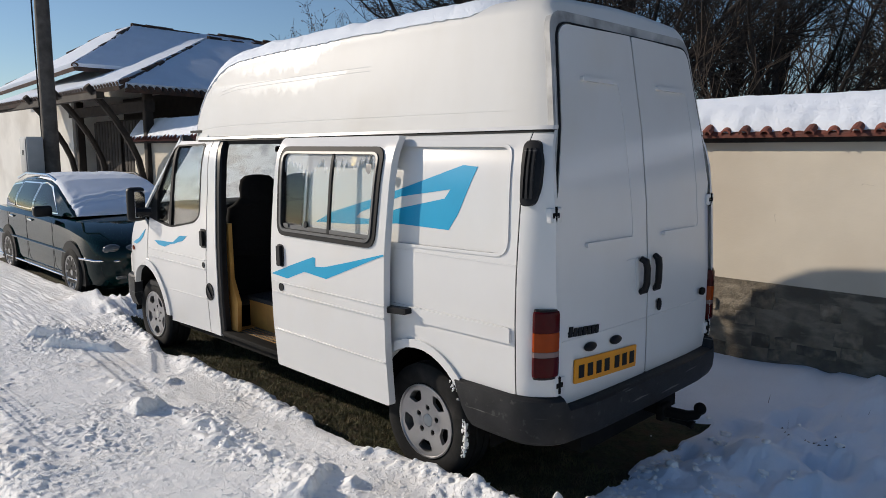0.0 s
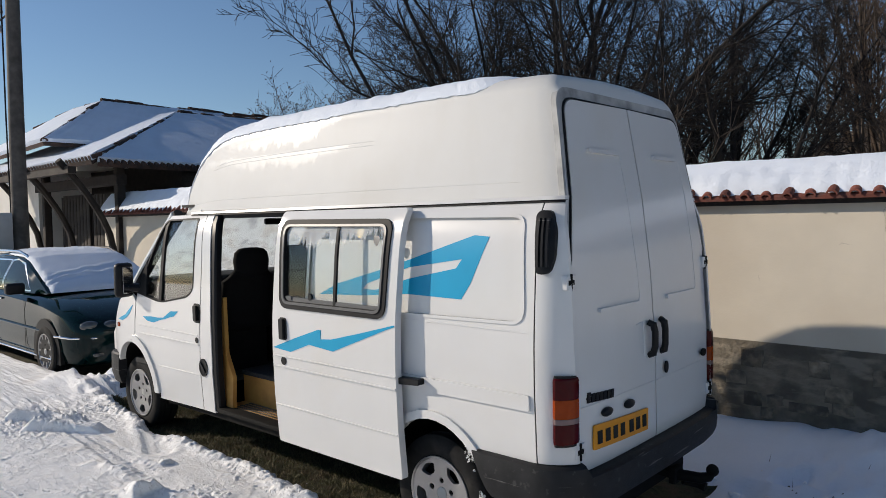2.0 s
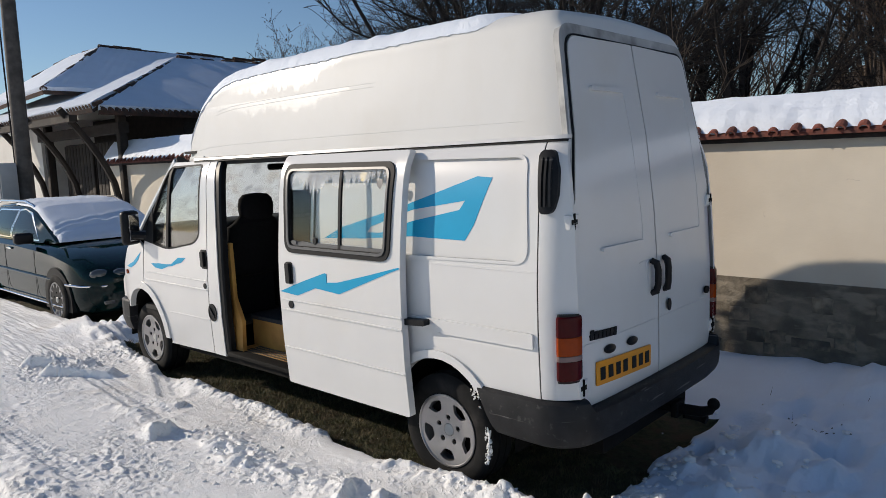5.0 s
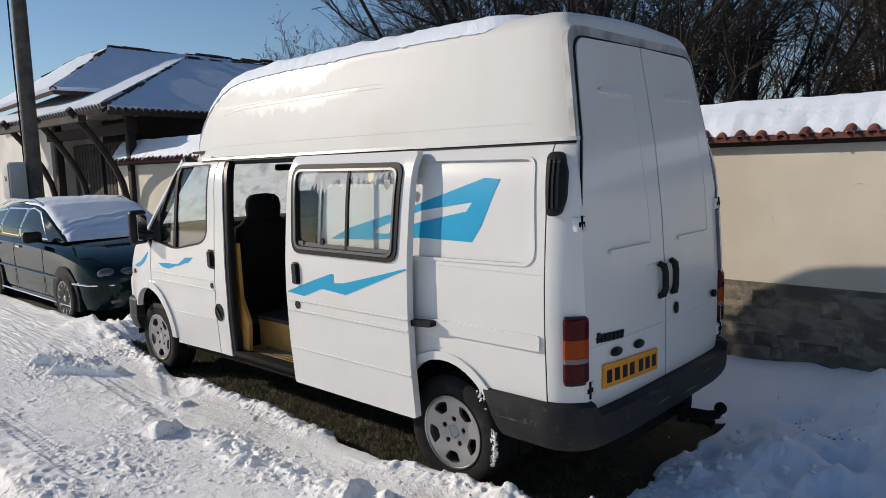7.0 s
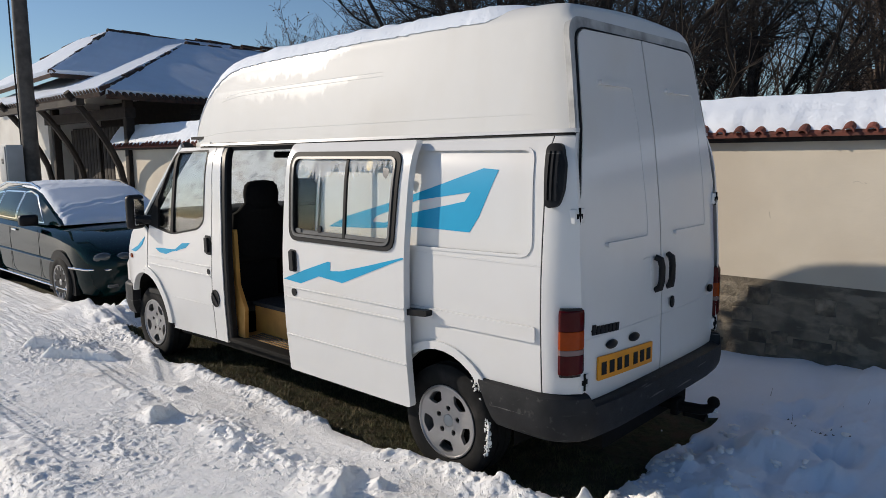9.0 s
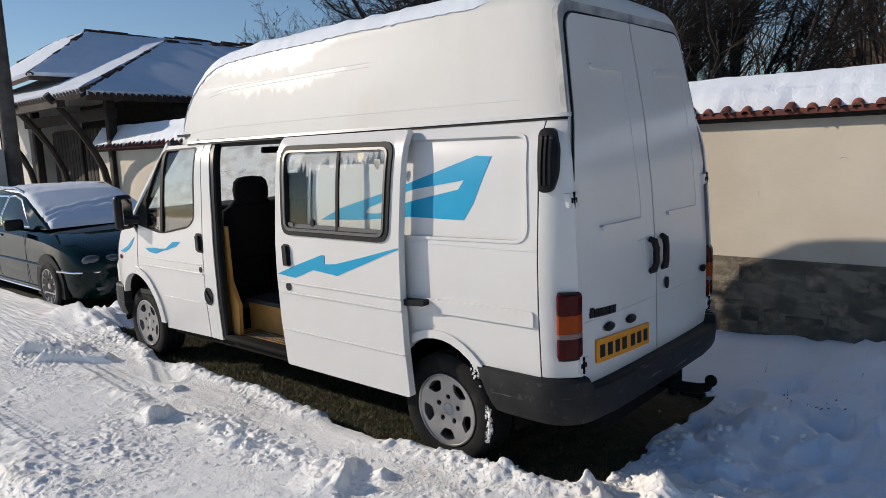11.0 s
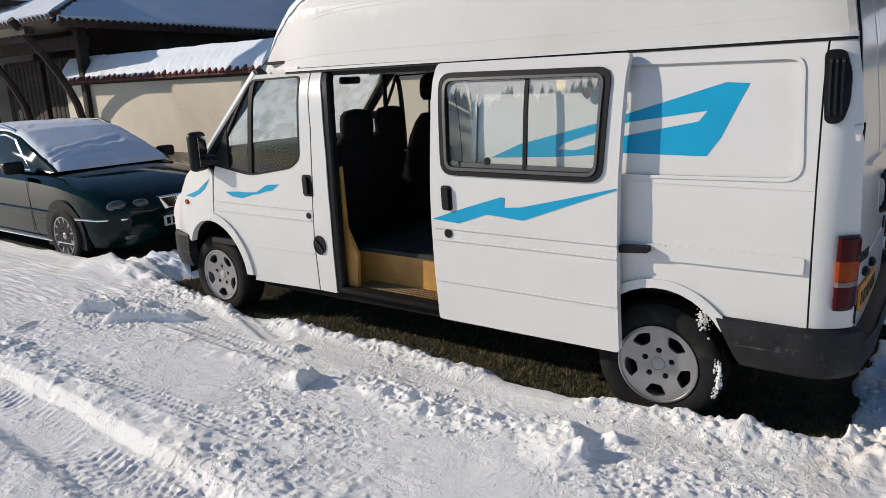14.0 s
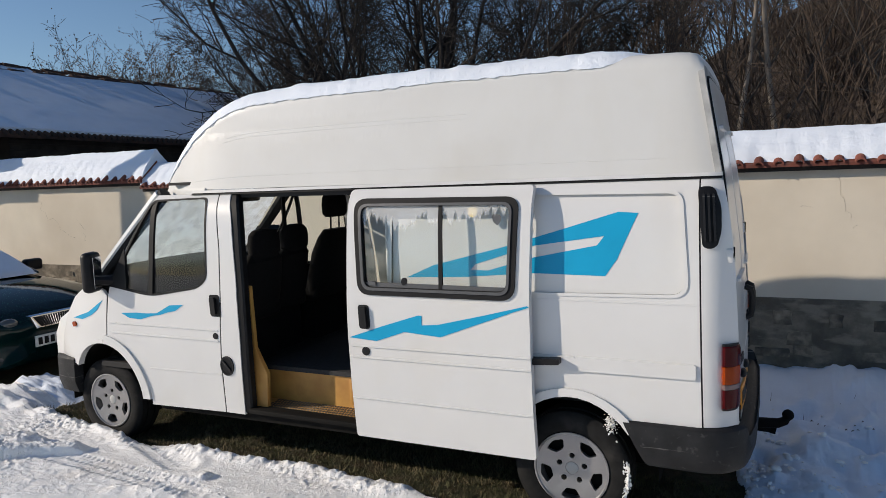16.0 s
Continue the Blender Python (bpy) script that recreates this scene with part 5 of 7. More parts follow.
# snow on the roof
def roof_top(x, y):
    """Height of the high roof's upper side."""
    zt = float(np.interp(x, ROOF_X, TOP_Z))
    hb = 0.752 * (1 - 0.22 * max(0.0, (-2.2 - x) / 0.83) ** 3)
    H = zt - 1.895
    rr = min(0.10, H * 0.45)
    ya = hb - 0.125 * hb * (H - rr) / 0.6
    e = abs(y - YC) - (ya - rr)
    if e <= 0:
        return zt + 0.02 * (1 - abs(y - YC) / ya) * min(1, H / 0.3), ya
    return zt - rr + math.sqrt(max(0.0, rr * rr - min(e, rr) ** 2)), ya


bm = bmesh.new()
rows = []
for k in range(170):
    x = -3.02 + 3.55 * k / 169
    _, ya = roof_top(x, YC)
    end = max(0.0, (x - 0.20) / 0.28)
    inset = 0.012 + 0.008 * noise.noise((x * 2, 2, 0)) + 0.005 * noise.noise((x * 19, 5, 0)) + 0.16 * end ** 2
    shear = 0.10 * min(1, max(0, (x + 0.3) / 1.0))
    row = []
    for i in range(29):
        t = -1 + 2 * i / 28
        t = math.copysign(abs(t) ** 0.7, t)
        y = YC + t * (ya - max(0.004, inset))
        d = 0.042 * (1 - abs(t) ** 40) ** 0.5 * min(1, (169 - k) / 14, k / 3 + 0.3) * (1 + 0.34 * noise.noise((x * 3.1, y * 3, 5)) + 0.26 * noise.noise((x * 11, y * 10, 8)) + 0.10 * noise.noise((x * 31, y * 26, 2)))
        drape = (0.012 + 0.006 * noise.noise((x * 23, 3, 1))) * abs(t) ** 16 * min(1, (169 - k) / 20)
        row.append(bm.verts.new((x - shear, y + math.copysign(drape, t), roof_top(x, y)[0] - 0.006 + d)))
    rows.append(row)
for a, b in zip(rows, rows[1:]):
    for i in range(28):
        bm.faces.new((a[i], b[i], b[i + 1], a[i + 1]))
    bm.faces.new((a[0], b[0], b[-1], a[-1]))
bm.faces.new(rows[0])
bm.faces.new(rows[-1])
tagged(part("roof_snow_layer", bm, SNOW, None, sharp=60), "melting layer of snow along the van roof", "snow", kind="stuff")

# nose, bonnet and windscreen
bm = bmesh.new()
rings = []
for x, zt, zb, hw in ((-4.26, 0.86, 0.62, 0.58), (-4.24, 0.93, 0.60, 0.68), (-4.17, 1.00, 0.60, 0.755), (-4.04, 1.06, 0.62, 0.78), (-3.86, 1.15, 0.78, 0.76), (-3.60, 1.23, 0.90, 0.78)):
    rings.append([(x, YC - hw, zb), (x, YC - hw, zt - 0.20), (x, YC - hw + 0.05, zt - 0.09), (x, YC - hw + 0.16, zt - 0.03), (x, YC, zt + 0.02), (x, YC + hw - 0.16, zt - 0.03), (x, YC + hw - 0.05, zt - 0.09), (x, YC + hw, zt - 0.20), (x, YC + hw, zb)])
loft(bm, rings)
part("bonnet", bm, WHITE, van)
bm = bmesh.new()
loft(bm, [[(-3.62, YC - 0.80, 1.20), (-3.70, YC, 1.22), (-3.62, YC + 0.80, 1.20), (-3.61, YC + 0.80, 1.21), (-3.69, YC, 1.23), (-3.61, YC - 0.80, 1.21)],
          [(-2.98, YC - 0.68, 1.86), (-3.06, YC, 1.90), (-2.98, YC + 0.68, 1.86), (-2.97, YC + 0.68, 1.865), (-3.05, YC, 1.905), (-2.97, YC - 0.68, 1.865)]])
part("windscreen", bm, GLASS, van, sharp=20)
bm = bmesh.new()
loft(bm, [[(-3.645, YC - 0.79, 1.205), (-3.725, YC, 1.225), (-3.645, YC + 0.79, 1.205)], [(-3.005, YC - 0.67, 1.865), (-3.085, YC, 1.905), (-3.005, YC + 0.67, 1.865)]], close=False)
part("frost", bm, FROST, van, "thawing frost and snow on the windscreen", sharp=20)
for s in (1, -1):
    bm = bmesh.new()
    tube(bm, [(-3.66, YC - s * 0.83, 1.17), (-3.33, YC - s * 0.795, 1.50), (-2.96, YC - s * 0.735, 1.875)], [0.035, 0.035, 0.04], 8)
    part("windscreen_pillar", bm, WHITE, van)
    bm = bmesh.new()
    tube(bm, [(-3.63, YC - s * 0.81, 1.18), (-3.30, YC - s * 0.775, 1.51), (-2.93, YC - s * 0.715, 1.88)], [0.045, 0.045, 0.05], 8)
    part("pillar_lining", bm, TRIM, van)
# front bumper
bm = bmesh.new()
prof = [(0.0, 0.645), (-0.014, 0.63), (-0.016, 0.46), (0.01, 0.37), (0.06, 0.36), (0.06, 0.645)]
path = [(-3.865, 0.0), (-3.98, 0.006), (-4.08, 0.03), (-4.16, 0.09), (-4.22, 0.2), (-4.26, 0.4), (-4.28, YC)]
path = path + [(x, 2 * YC - y) for x, y in path[:-1]][::-1]
rings = []
for i, (x, y) in enumerate(path):
    dx, dy = path[min(i + 1, len(path) - 1)][0] - path[max(i - 1, 0)][0], path[min(i + 1, len(path) - 1)][1] - path[max(i - 1, 0)][1]
    L = math.hypot(dx, dy)
    n = (dy / L, -dx / L)
    rings.append([(x + n[0] * u, y + n[1] * u, z) for u, z in prof])
loft(bm, rings)
part("front_bumper", bm, GREY_PLASTIC, van, "dark grey plastic front bumper")
# side repeater and wing stripes
part("side_repeater", sheet(arc(-3.79, 0.92, 0.024, 0.02, 0, 350, 14), (), left_side(-0.012), 0.02, CX, ()), AMBER_LENS, van, "small amber indicator")
panel("stripe", [(-3.80, 0.968), (-3.72, 0.990), (-3.60, 1.025), (-3.44, 1.118), (-3.50, 1.045), (-3.575, 1.0), (-3.68, 0.965)], off=-0.003, thick=0.003, mat=BLUE, label="blue vinyl stripe")
panel("stripe", [(-3.25, 1.036), (-3.10, 1.046), (-3.0, 1.045), (-2.90, 1.052), (-2.78, 1.112), (-2.656, 1.120), (-2.73, 1.075), (-2.80, 1.062), (-2.87, 1.042), (-2.95, 1.03), (-3.06, 1.0), (-3.17, 1.005)], off=-0.003, thick=0.003, mat=BLUE, label="blue vinyl stripe")
# mirror
for s in (1, -1):
    M = Matrix.Translation((-3.43, -0.13 if s == 1 else 2 * YC + 0.13, 1.335)) @ Matrix.Rotation(radians(24 * s), 4, "Z") @ Matrix.Diagonal((1, s, 1, 1))
    bm = bmesh.new()
    box(bm, -0.045, 0.04, -0.085, 0.085, -0.145, 0.145, 0.036, 3, M)
    mirror = part("mirror", bm, BLACK_PLASTIC, van, "black door mirror")
    bm = bmesh.new()
    box(bm, 0.040, 0.043, -0.055, 0.058, -0.11, 0.11, 0.001, 1, M)
    part("mirror_glass", bm, CHROME, mirror)
    bm = bmesh.new()
    ym = -0.13 if s == 1 else 2 * YC + 0.13
    tube(bm, [(-3.42, ym + s * 0.05, 1.27), (-3.35, ym + s * 0.10, 1.265), (-3.26, ym + s * 0.145, 1.265)], [0.035, 0.042, 0.055], 8)
    part("mirror_arm", bm, BLACK_PLASTIC, mirror)
    tri = [(-3.36, 1.225), (-3.20, 1.50), (-3.18, 1.205)]
    panel("mirror_mount", tri, off=-0.006, thick=0.02, mat=BLACK_PLASTIC, side=left_side if s == 1 else right_side)

# rear bumper
bm = bmesh.new()
prof = [(0.0, 0.660), (0.022, 0.656), (0.036, 0.645), (0.044, 0.60), (0.046, 0.53), (0.040, 0.475), (0.024, 0.440), (0.0, 0.425), (-0.04, 0.425), (-0.04, 0.660)]
path = [(0.29, -0.040), (0.45, -0.046), (0.66, -0.048)] + [(0.66 + 0.19 * math.sin(radians(a)), 0.142 - 0.19 * math.cos(radians(a))) for a in range(10, 90, 10)] + [(0.868, 0.3), (0.875, YC)]
path = path + [(x, 2 * YC - y) for x, y in path[:-1]][::-1]
rings = []
for i, (x, y) in enumerate(path):
    dx, dy = path[min(i + 1, len(path) - 1)][0] - path[max(i - 1, 0)][0], path[min(i + 1, len(path) - 1)][1] - path[max(i - 1, 0)][1]
    L = math.hypot(dx, dy)
    n = (dy / L, -dx / L)
    cut = 0.13 if x < 0.35 else (0.03 if x < 0.5 else 0)
    rings.append([(x + n[0] * u + cut * (0.66 - z) / 0.24, y + n[1] * u, z - (0.06 if z > 0.6 and 0.09 < y < 1.59 else 0)) for u, z in prof])
loft(bm, rings)
part("rear_bumper", bm, GREY_PLASTIC, van, "scuffed dark grey plastic rear bumper")
# tow bar
bm = bmesh.new()
tube(bm, [(0.66, 0.98, 0.37), (0.90, 1.0, 0.355), (1.02, 1.01, 0.36), (1.06, 1.02, 0.375), (1.07, 1.03, 0.395)], [0.034, 0.032, 0.03, 0.026, 0.022], 10)
bmesh.ops.create_uvsphere(bm, u_segments=14, v_segments=8, radius=0.034, matrix=Matrix.Translation((1.075, 1.03, 0.41)))
box(bm, 0.62, 0.76, 0.45, 1.3, 0.35, 0.44, 0.01)
box(bm, 0.86, 0.90, 0.95, 1.06, 0.31, 0.40, 0.008)
tube(bm, [(0.90, 1.05, 0.31), (0.97, 1.10, 0.29), (1.01, 1.10, 0.28)], 0.026, 8)
part("tow_bar", bm, DARK_METAL, van, "black tow bar with ball")
# underside
bm = bmesh.new()
box(bm, -3.1, -0.42, 0.02, 2 * YC - 0.02, 0.385, 0.40)
box(bm, -3.7, 0.78, 0.34, 2 * YC - 0.34, 0.28, 0.40)
box(bm, -3.75, 0.45, 0.42, 0.52, 0.24, 0.34)
box(bm, -3.75, 0.45, 1.16, 1.26, 0.24, 0.34)
tube(bm, [(-0.02, 0.05, 0.33), (-0.02, 2 * YC - 0.05, 0.33)], 0.05, 10)
tube(bm, [(-3.57, 0.1, 0.33), (-3.57, 2 * YC - 0.1, 0.33)], 0.04, 10)
part("underbody", bm, DARK_METAL, van)
for cx in (-3.50, 0.02):
    for s in (1, -1):
        bm = bmesh.new()
        o = arc(cx, 0.36, 0.44, 0.44, -5, 185, 16)
        ya, yb = (0.02, 0.32) if s == 1 else (2 * YC - 0.02, 2 * YC - 0.32)
        loft(bm, [[(x, y, z) for x, z in o] + [(x, y, z - 0.012) for x, z in o[::-1]] for y in (ya, yb)])
        part("wheel_housing", bm, DARK_METAL, van)

# sliding door, pushed back along the side
OUT = rounded([(-1.292, 1.868), (-0.165, 1.868), (-0.172, 1.30), (-0.155, 0.40), (-1.272, 0.398), (-1.288, 1.10)], [0.03, 0.03, 0, 0.02, 0.02, 0])
WIN = rounded([(-1.235, 1.806), (-0.242, 1.800), (-0.260, 1.272), (-1.198, 1.272)], 0.075)
GL = rounded([(-1.192, 1.770), (-0.283, 1.766), (-0.296, 1.310), (-1.160, 1.310)], 0.05)
DO = -0.080
sdoor = panel("sliding_door", OUT, [WIN], off=DO, thick=0.045, label="open white sliding door with a window")
panel("window_frame", rounded([(-1.247, 1.816), (-0.232, 1.810), (-0.250, 1.262), (-1.208, 1.262)], 0.08), [GL], off=DO - 0.010, thick=0.03, mat=SEAL, parent=sdoor, label="black rubber window frame")
mid = rounded([(-1.215, 1.786), (-0.266, 1.782), (-0.280, 1.290), (-1.178, 1.290)], 0.06)
panel("inner_frame", mid, [rounded([(-1.196, 1.772), (-0.280, 1.768), (-0.294, 1.306), (-1.162, 1.306)], 0.05)], off=DO - 0.016, thick=0.012, mat=FRAME_GREY, parent=sdoor, label="grey metal inner window frame")
panel("window_glass", GL, off=DO + 0.006, thick=0.004, mat=GLASS, parent=sdoor)
panel("frost_film", GL, off=DO + 0.002, thick=0.001, mat=ICE, parent=sdoor, label="melting frost along the top of the pane")
panel("window_bar", [(-0.700, 1.772), (-0.678, 1.772), (-0.668, 1.308), (-0.690, 1.308)], off=DO - 0.004, thick=0.014, mat=SEAL, parent=sdoor)
panel("window_rail", [(-1.16, 1.335), (-0.29, 1.330), (-0.29, 1.305), (-1.16, 1.308)], off=DO - 0.002, thick=0.012, mat=FRAME_GREY, parent=sdoor, label="grey window rail")
panel("sticker", arc(-0.498, 1.735, 0.026, 0.034, 0, 345, 18), off=DO + 0.0035, thick=0.001, mat=STICKER, parent=sdoor, label="pale yellow round sticker")
panel("stain", rounded([(-0.383, 1.718), (-0.336, 1.715), (-0.328, 1.690), (-0.350, 1.655), (-0.378, 1.680)], 0.012), off=DO + 0.0035, thick=0.001, mat=FRAME_GREY, parent=sdoor, label="grey smear on the pane")
panel("window_catch", arc(-0.907, 1.345, 0.017, 0.021, 0, 340, 16), off=DO - 0.006, thick=0.014, mat=BLACK_PLASTIC, parent=sdoor, label="black round window catch")
panel("window_latch", rounded([(-1.135, 1.342), (-1.088, 1.340), (-1.086, 1.318), (-1.133, 1.320)], 0.005), off=DO - 0.010, thick=0.014, mat=FRAME_GREY, parent=sdoor)
panel("handle_recess", rounded([(-1.213, 1.202), (-1.140, 1.202), (-1.132, 1.062), (-1.205, 1.062)], 0.022), off=DO - 0.004, thick=0.01, mat=GREY_PLASTIC, parent=sdoor)
panel("handle", rounded([(-1.195, 1.195), (-1.155, 1.195), (-1.145, 1.068), (-1.185, 1.068)], 0.012), off=DO - 0.024, thick=0.022, mat=BLACK_PLASTIC, parent=sdoor, label="black door handle")
panel("lock", arc(-1.167, 0.93, 0.026, 0.026, 0, 350, 16), off=DO - 0.005, thick=0.01, mat=BLACK_PLASTIC, parent=sdoor)
panel("latch", rounded([(-0.26, 0.952), (-0.02, 0.966), (-0.02, 0.934), (-0.26, 0.916)], 0.008), off=-0.060, thick=0.05, mat=BLACK_PLASTIC, parent=sdoor, label="black slide arm")
for z, w in ((0.955, 0.006), (0.888, 0.008), (0.640, 0.006)):
    panel("crease", [(-1.27, z), (-0.165, z + 0.004), (-0.165, z + 0.004 + w), (-1.27, z + w)], off=DO - 0.008, thick=0.010, parent=sdoor)
panel("stripe", [(a, b + 0.008 + 0.006 * (a + 1.275)) for a, b in [(-1.275, 0.998), (-1.05, 1.075), (-0.82, 1.147), (-0.797, 1.145), (-0.799, 1.092), (-0.70, 1.100), (-0.45, 1.158), (-0.182, 1.224), (-0.172, 1.217), (-0.24, 1.195), (-0.684, 1.032), (-0.908, 1.049), (-1.092, 0.986)]], off=DO - 0.003, thick=0.003, mat=BLUE, parent=sdoor, label="bright blue vinyl stripe")

# door opening: jambs, step and the load space
bm = bmesh.new()
rings = []
for z, x0, x1 in ((1.872, -2.295, -2.235), (1.80, -2.262, -2.205), (1.70, -2.240, -2.182), (1.50, -2.216, -2.162), (1.30, -2.196, -2.142), (1.10, -2.187, -2.134), (0.95, -2.182, -2.130), (0.70, -2.186, -2.132), (0.41, -2.198, -2.142)):
    y = side_y(-2.2, z)
    rings.append([(x0, y + 0.006, z), (x1 - 0.012, y + 0.010, z), (x1, y + 0.022, z), (x1 + 0.004, y + 0.060, z), (x0, y + 0.060, z)])
loft(bm, rings)
part("door_jamb", bm, BLACK_PLASTIC, van, "dark grey rubber-edged door jamb")
bm = bmesh.new()
box(bm, -2.26, -0.98, 0.095, 0.16, 1.835, 1.885)
part("door_head", bm, TRIM, van)
bm = bmesh.new()
box(bm, -2.16, -0.98, -0.045, 0.055, 0.408, 0.440, 0.006)
part("door_sill", bm, DARK_METAL, van)
bm = bmesh.new()
box(bm, -2.20, -0.98, 0.03, 0.26, 0.40, 0.435)
step = part("step_board", bm, PLYWOOD, van, "yellow varnished plywood step")
bm = bmesh.new()
for k in range(46):
    for j in range(5):
        box(bm, -2.10 + 0.024 * k + 0.008 * (j % 2), -2.088 + 0.024 * k + 0.008 * (j % 2), 0.04 + 0.036 * j, 0.062 + 0.036 * j, 0.435, 0.439)
part("tread_pattern", bm, STONE, step, "ribbed anti-slip tread")
bm = bmesh.new()
box(bm, -2.20, -0.98, 0.215, 0.245, 0.436, 0.645)
part("step_riser", bm, PLYWOOD, van, "yellow plywood step riser")
for k in range(3):
    bm = bmesh.new()
    box(bm, -1.52 + 0.07 * k, -1.485 + 0.07 * k, 0.20, 0.214, 0.46, 0.63, 0.006)
    part("riser_batten", bm, PLYWOOD, van)
bm = bmesh.new()
loft(bm, [[(-2.30, y, 0.436), (-2.06, y, 0.436), (-2.05, y, 0.60), (-2.045, y, 0.665), (-2.135, y, 0.84), (-2.150, y, 1.25), (-2.30, y, 1.25)] for y in (0.03, 0.06)])
part("side_board", bm, PLYWOOD, van, "yellow plywood side board")
bm = bmesh.new()
box(bm, -2.2, 0.78, 0.20, 2 * YC - 0.05, 0.645, 0.675)
part("floor", bm, CARPET, van, "dark floor mat")
bm = bmesh.new()
box(bm, -3.6, -2.2, 0.02, 2 * YC - 0.02, 0.60, 0.64)
part("cab_floor", bm, TRIM, van)
bm = bmesh.new()
box(bm, -2.9, 0.70, 0.13, 2 * YC - 0.13, 1.93, 1.95)
part("roof_lining", bm, TRIM, van)
bm = bmesh.new()
box(bm, -0.96, -0.94, 0.10, 2 * YC - 0.05, 0.66, 1.93)
part("bulkhead", bm, TRIM, van, "dark board behind the door opening")
bm = bmesh.new()
box(bm, -3.66, -3.10, 0.06, 2 * YC - 0.06, 0.75, 1.34, 0.06, 3)
box(bm, -3.30, -3.04, 1.10, 1.46, 1.10, 1.32, 0.05, 3)
part("dashboard", bm, TRIM, van)
bm = bmesh.new()
bmesh.ops.create_cone(bm, segments=20, radius1=0.19, radius2=0.19, depth=0.03, matrix=Matrix.Translation((-3.0, 1.28, 1.19)) @ Matrix.Rotation(radians(-60), 4, "Y"))
part("steering_wheel", bm, BLACK_PLASTIC, van)
bm = bmesh.new()
box(bm, -3.02, -2.98, 0.98, 1.22, 1.775, 1.835, 0.02)
part("rear_view_mirror", bm, BLACK_PLASTIC, van)


def van_seat(x, y, w, top, posts):
    bm = bmesh.new()
    box(bm, x - 0.40, x + 0.14, y - w / 2, y + w / 2, 0.95, 1.08, 0.05, 3)
    box(bm, x - 0.34, x + 0.08, y - w / 2 + 0.04, y + w / 2 - 0.04, 0.62, 0.96)
    seat = part("seat", bm, SEAT, van, "black cloth seat")
    bm = bmesh.new()
    rings = []
    for z, cx, hw, d in ((0.98, 0.06, 0.50, 0.075), (1.15, 0.09, 0.52, 0.085), (1.35, 0.13, 0.49, 0.075), (top - 0.22, 0.165, 0.42, 0.06), (top - 0.16, 0.175, 0.30, 0.04)):
        rings.append([(x + cx + d * math.cos(a), y + hw * w * math.copysign(abs(math.sin(a)) ** 0.5, math.sin(a)), z) for a in [2 * math.pi * k / 20 for k in range(20)]])
    loft(bm, rings)
    part("backrest", bm, SEAT, seat)
    bm = bmesh.new()
    rings = []
    h0 = top - 0.20 + posts
    for z, k in ((h0, 0.75), (h0 + 0.03, 0.96), (h0 + 0.10, 1.0), (h0 + 0.16, 0.92), (h0 + 0.19, 0.70), (h0 + 0.20, 0.3)):
        rings.append([(x + 0.185 + 0.06 * k * math.cos(a), y + 0.155 * k * math.copysign(abs(math.sin(a)) ** 0.6, math.sin(a)), z) for a in [2 * math.pi * q / 18 for q in range(18)]])
    loft(bm, rings)
    part("headrest", bm, SEAT, seat)
    for dy in (-0.06, 0.06):
        bm = bmesh.new()
        tube(bm, [(x + 0.175, y + dy, top - 0.25), (x + 0.185, y + dy, h0 + 0.04)], 0.007, 6)
        part("headrest_post", bm, DARK_METAL, seat)


van_seat(-2.46, 0.36, 0.46, 1.60, 0.005)
van_seat(-2.53, 0.80, 0.42, 1.60, 0.005)
van_seat(-2.48, 1.30, 0.48, 1.69, 0.14)
bm = bmesh.new()
tube(bm, [(-2.99, 2 * YC - 0.16, 1.86), (-2.95, 2 * YC - 0.20, 1.5), (-2.85, 2 * YC - 0.10, 1.2)], 0.02, 6)
part("seat_belt", bm, SEAT, van)


# wheels
def tyre_mesh(R, rim, w):
    bm = bmesh.new()
    h = w / 2
    revolve(bm, [(rim, -h * 0.85), (rim + 0.02, -h * 0.98), (rim + (R - rim) * 0.55, -h * 1.05), (R - 0.018, -h * 0.95), (R - 0.004, -h * 0.80), (R - 0.004, -h * 0.36), (R - 0.014, -h * 0.34), (R - 0.014, -h * 0.26), (R, -h * 0.24),
                 (R, h * 0.24), (R - 0.014, h * 0.26), (R - 0.014, h * 0.34), (R - 0.004, h * 0.36), (R - 0.004, h * 0.8), (R - 0.02, h), (rim + 0.02, h), (rim, h * 0.85)], 56)
    return bm


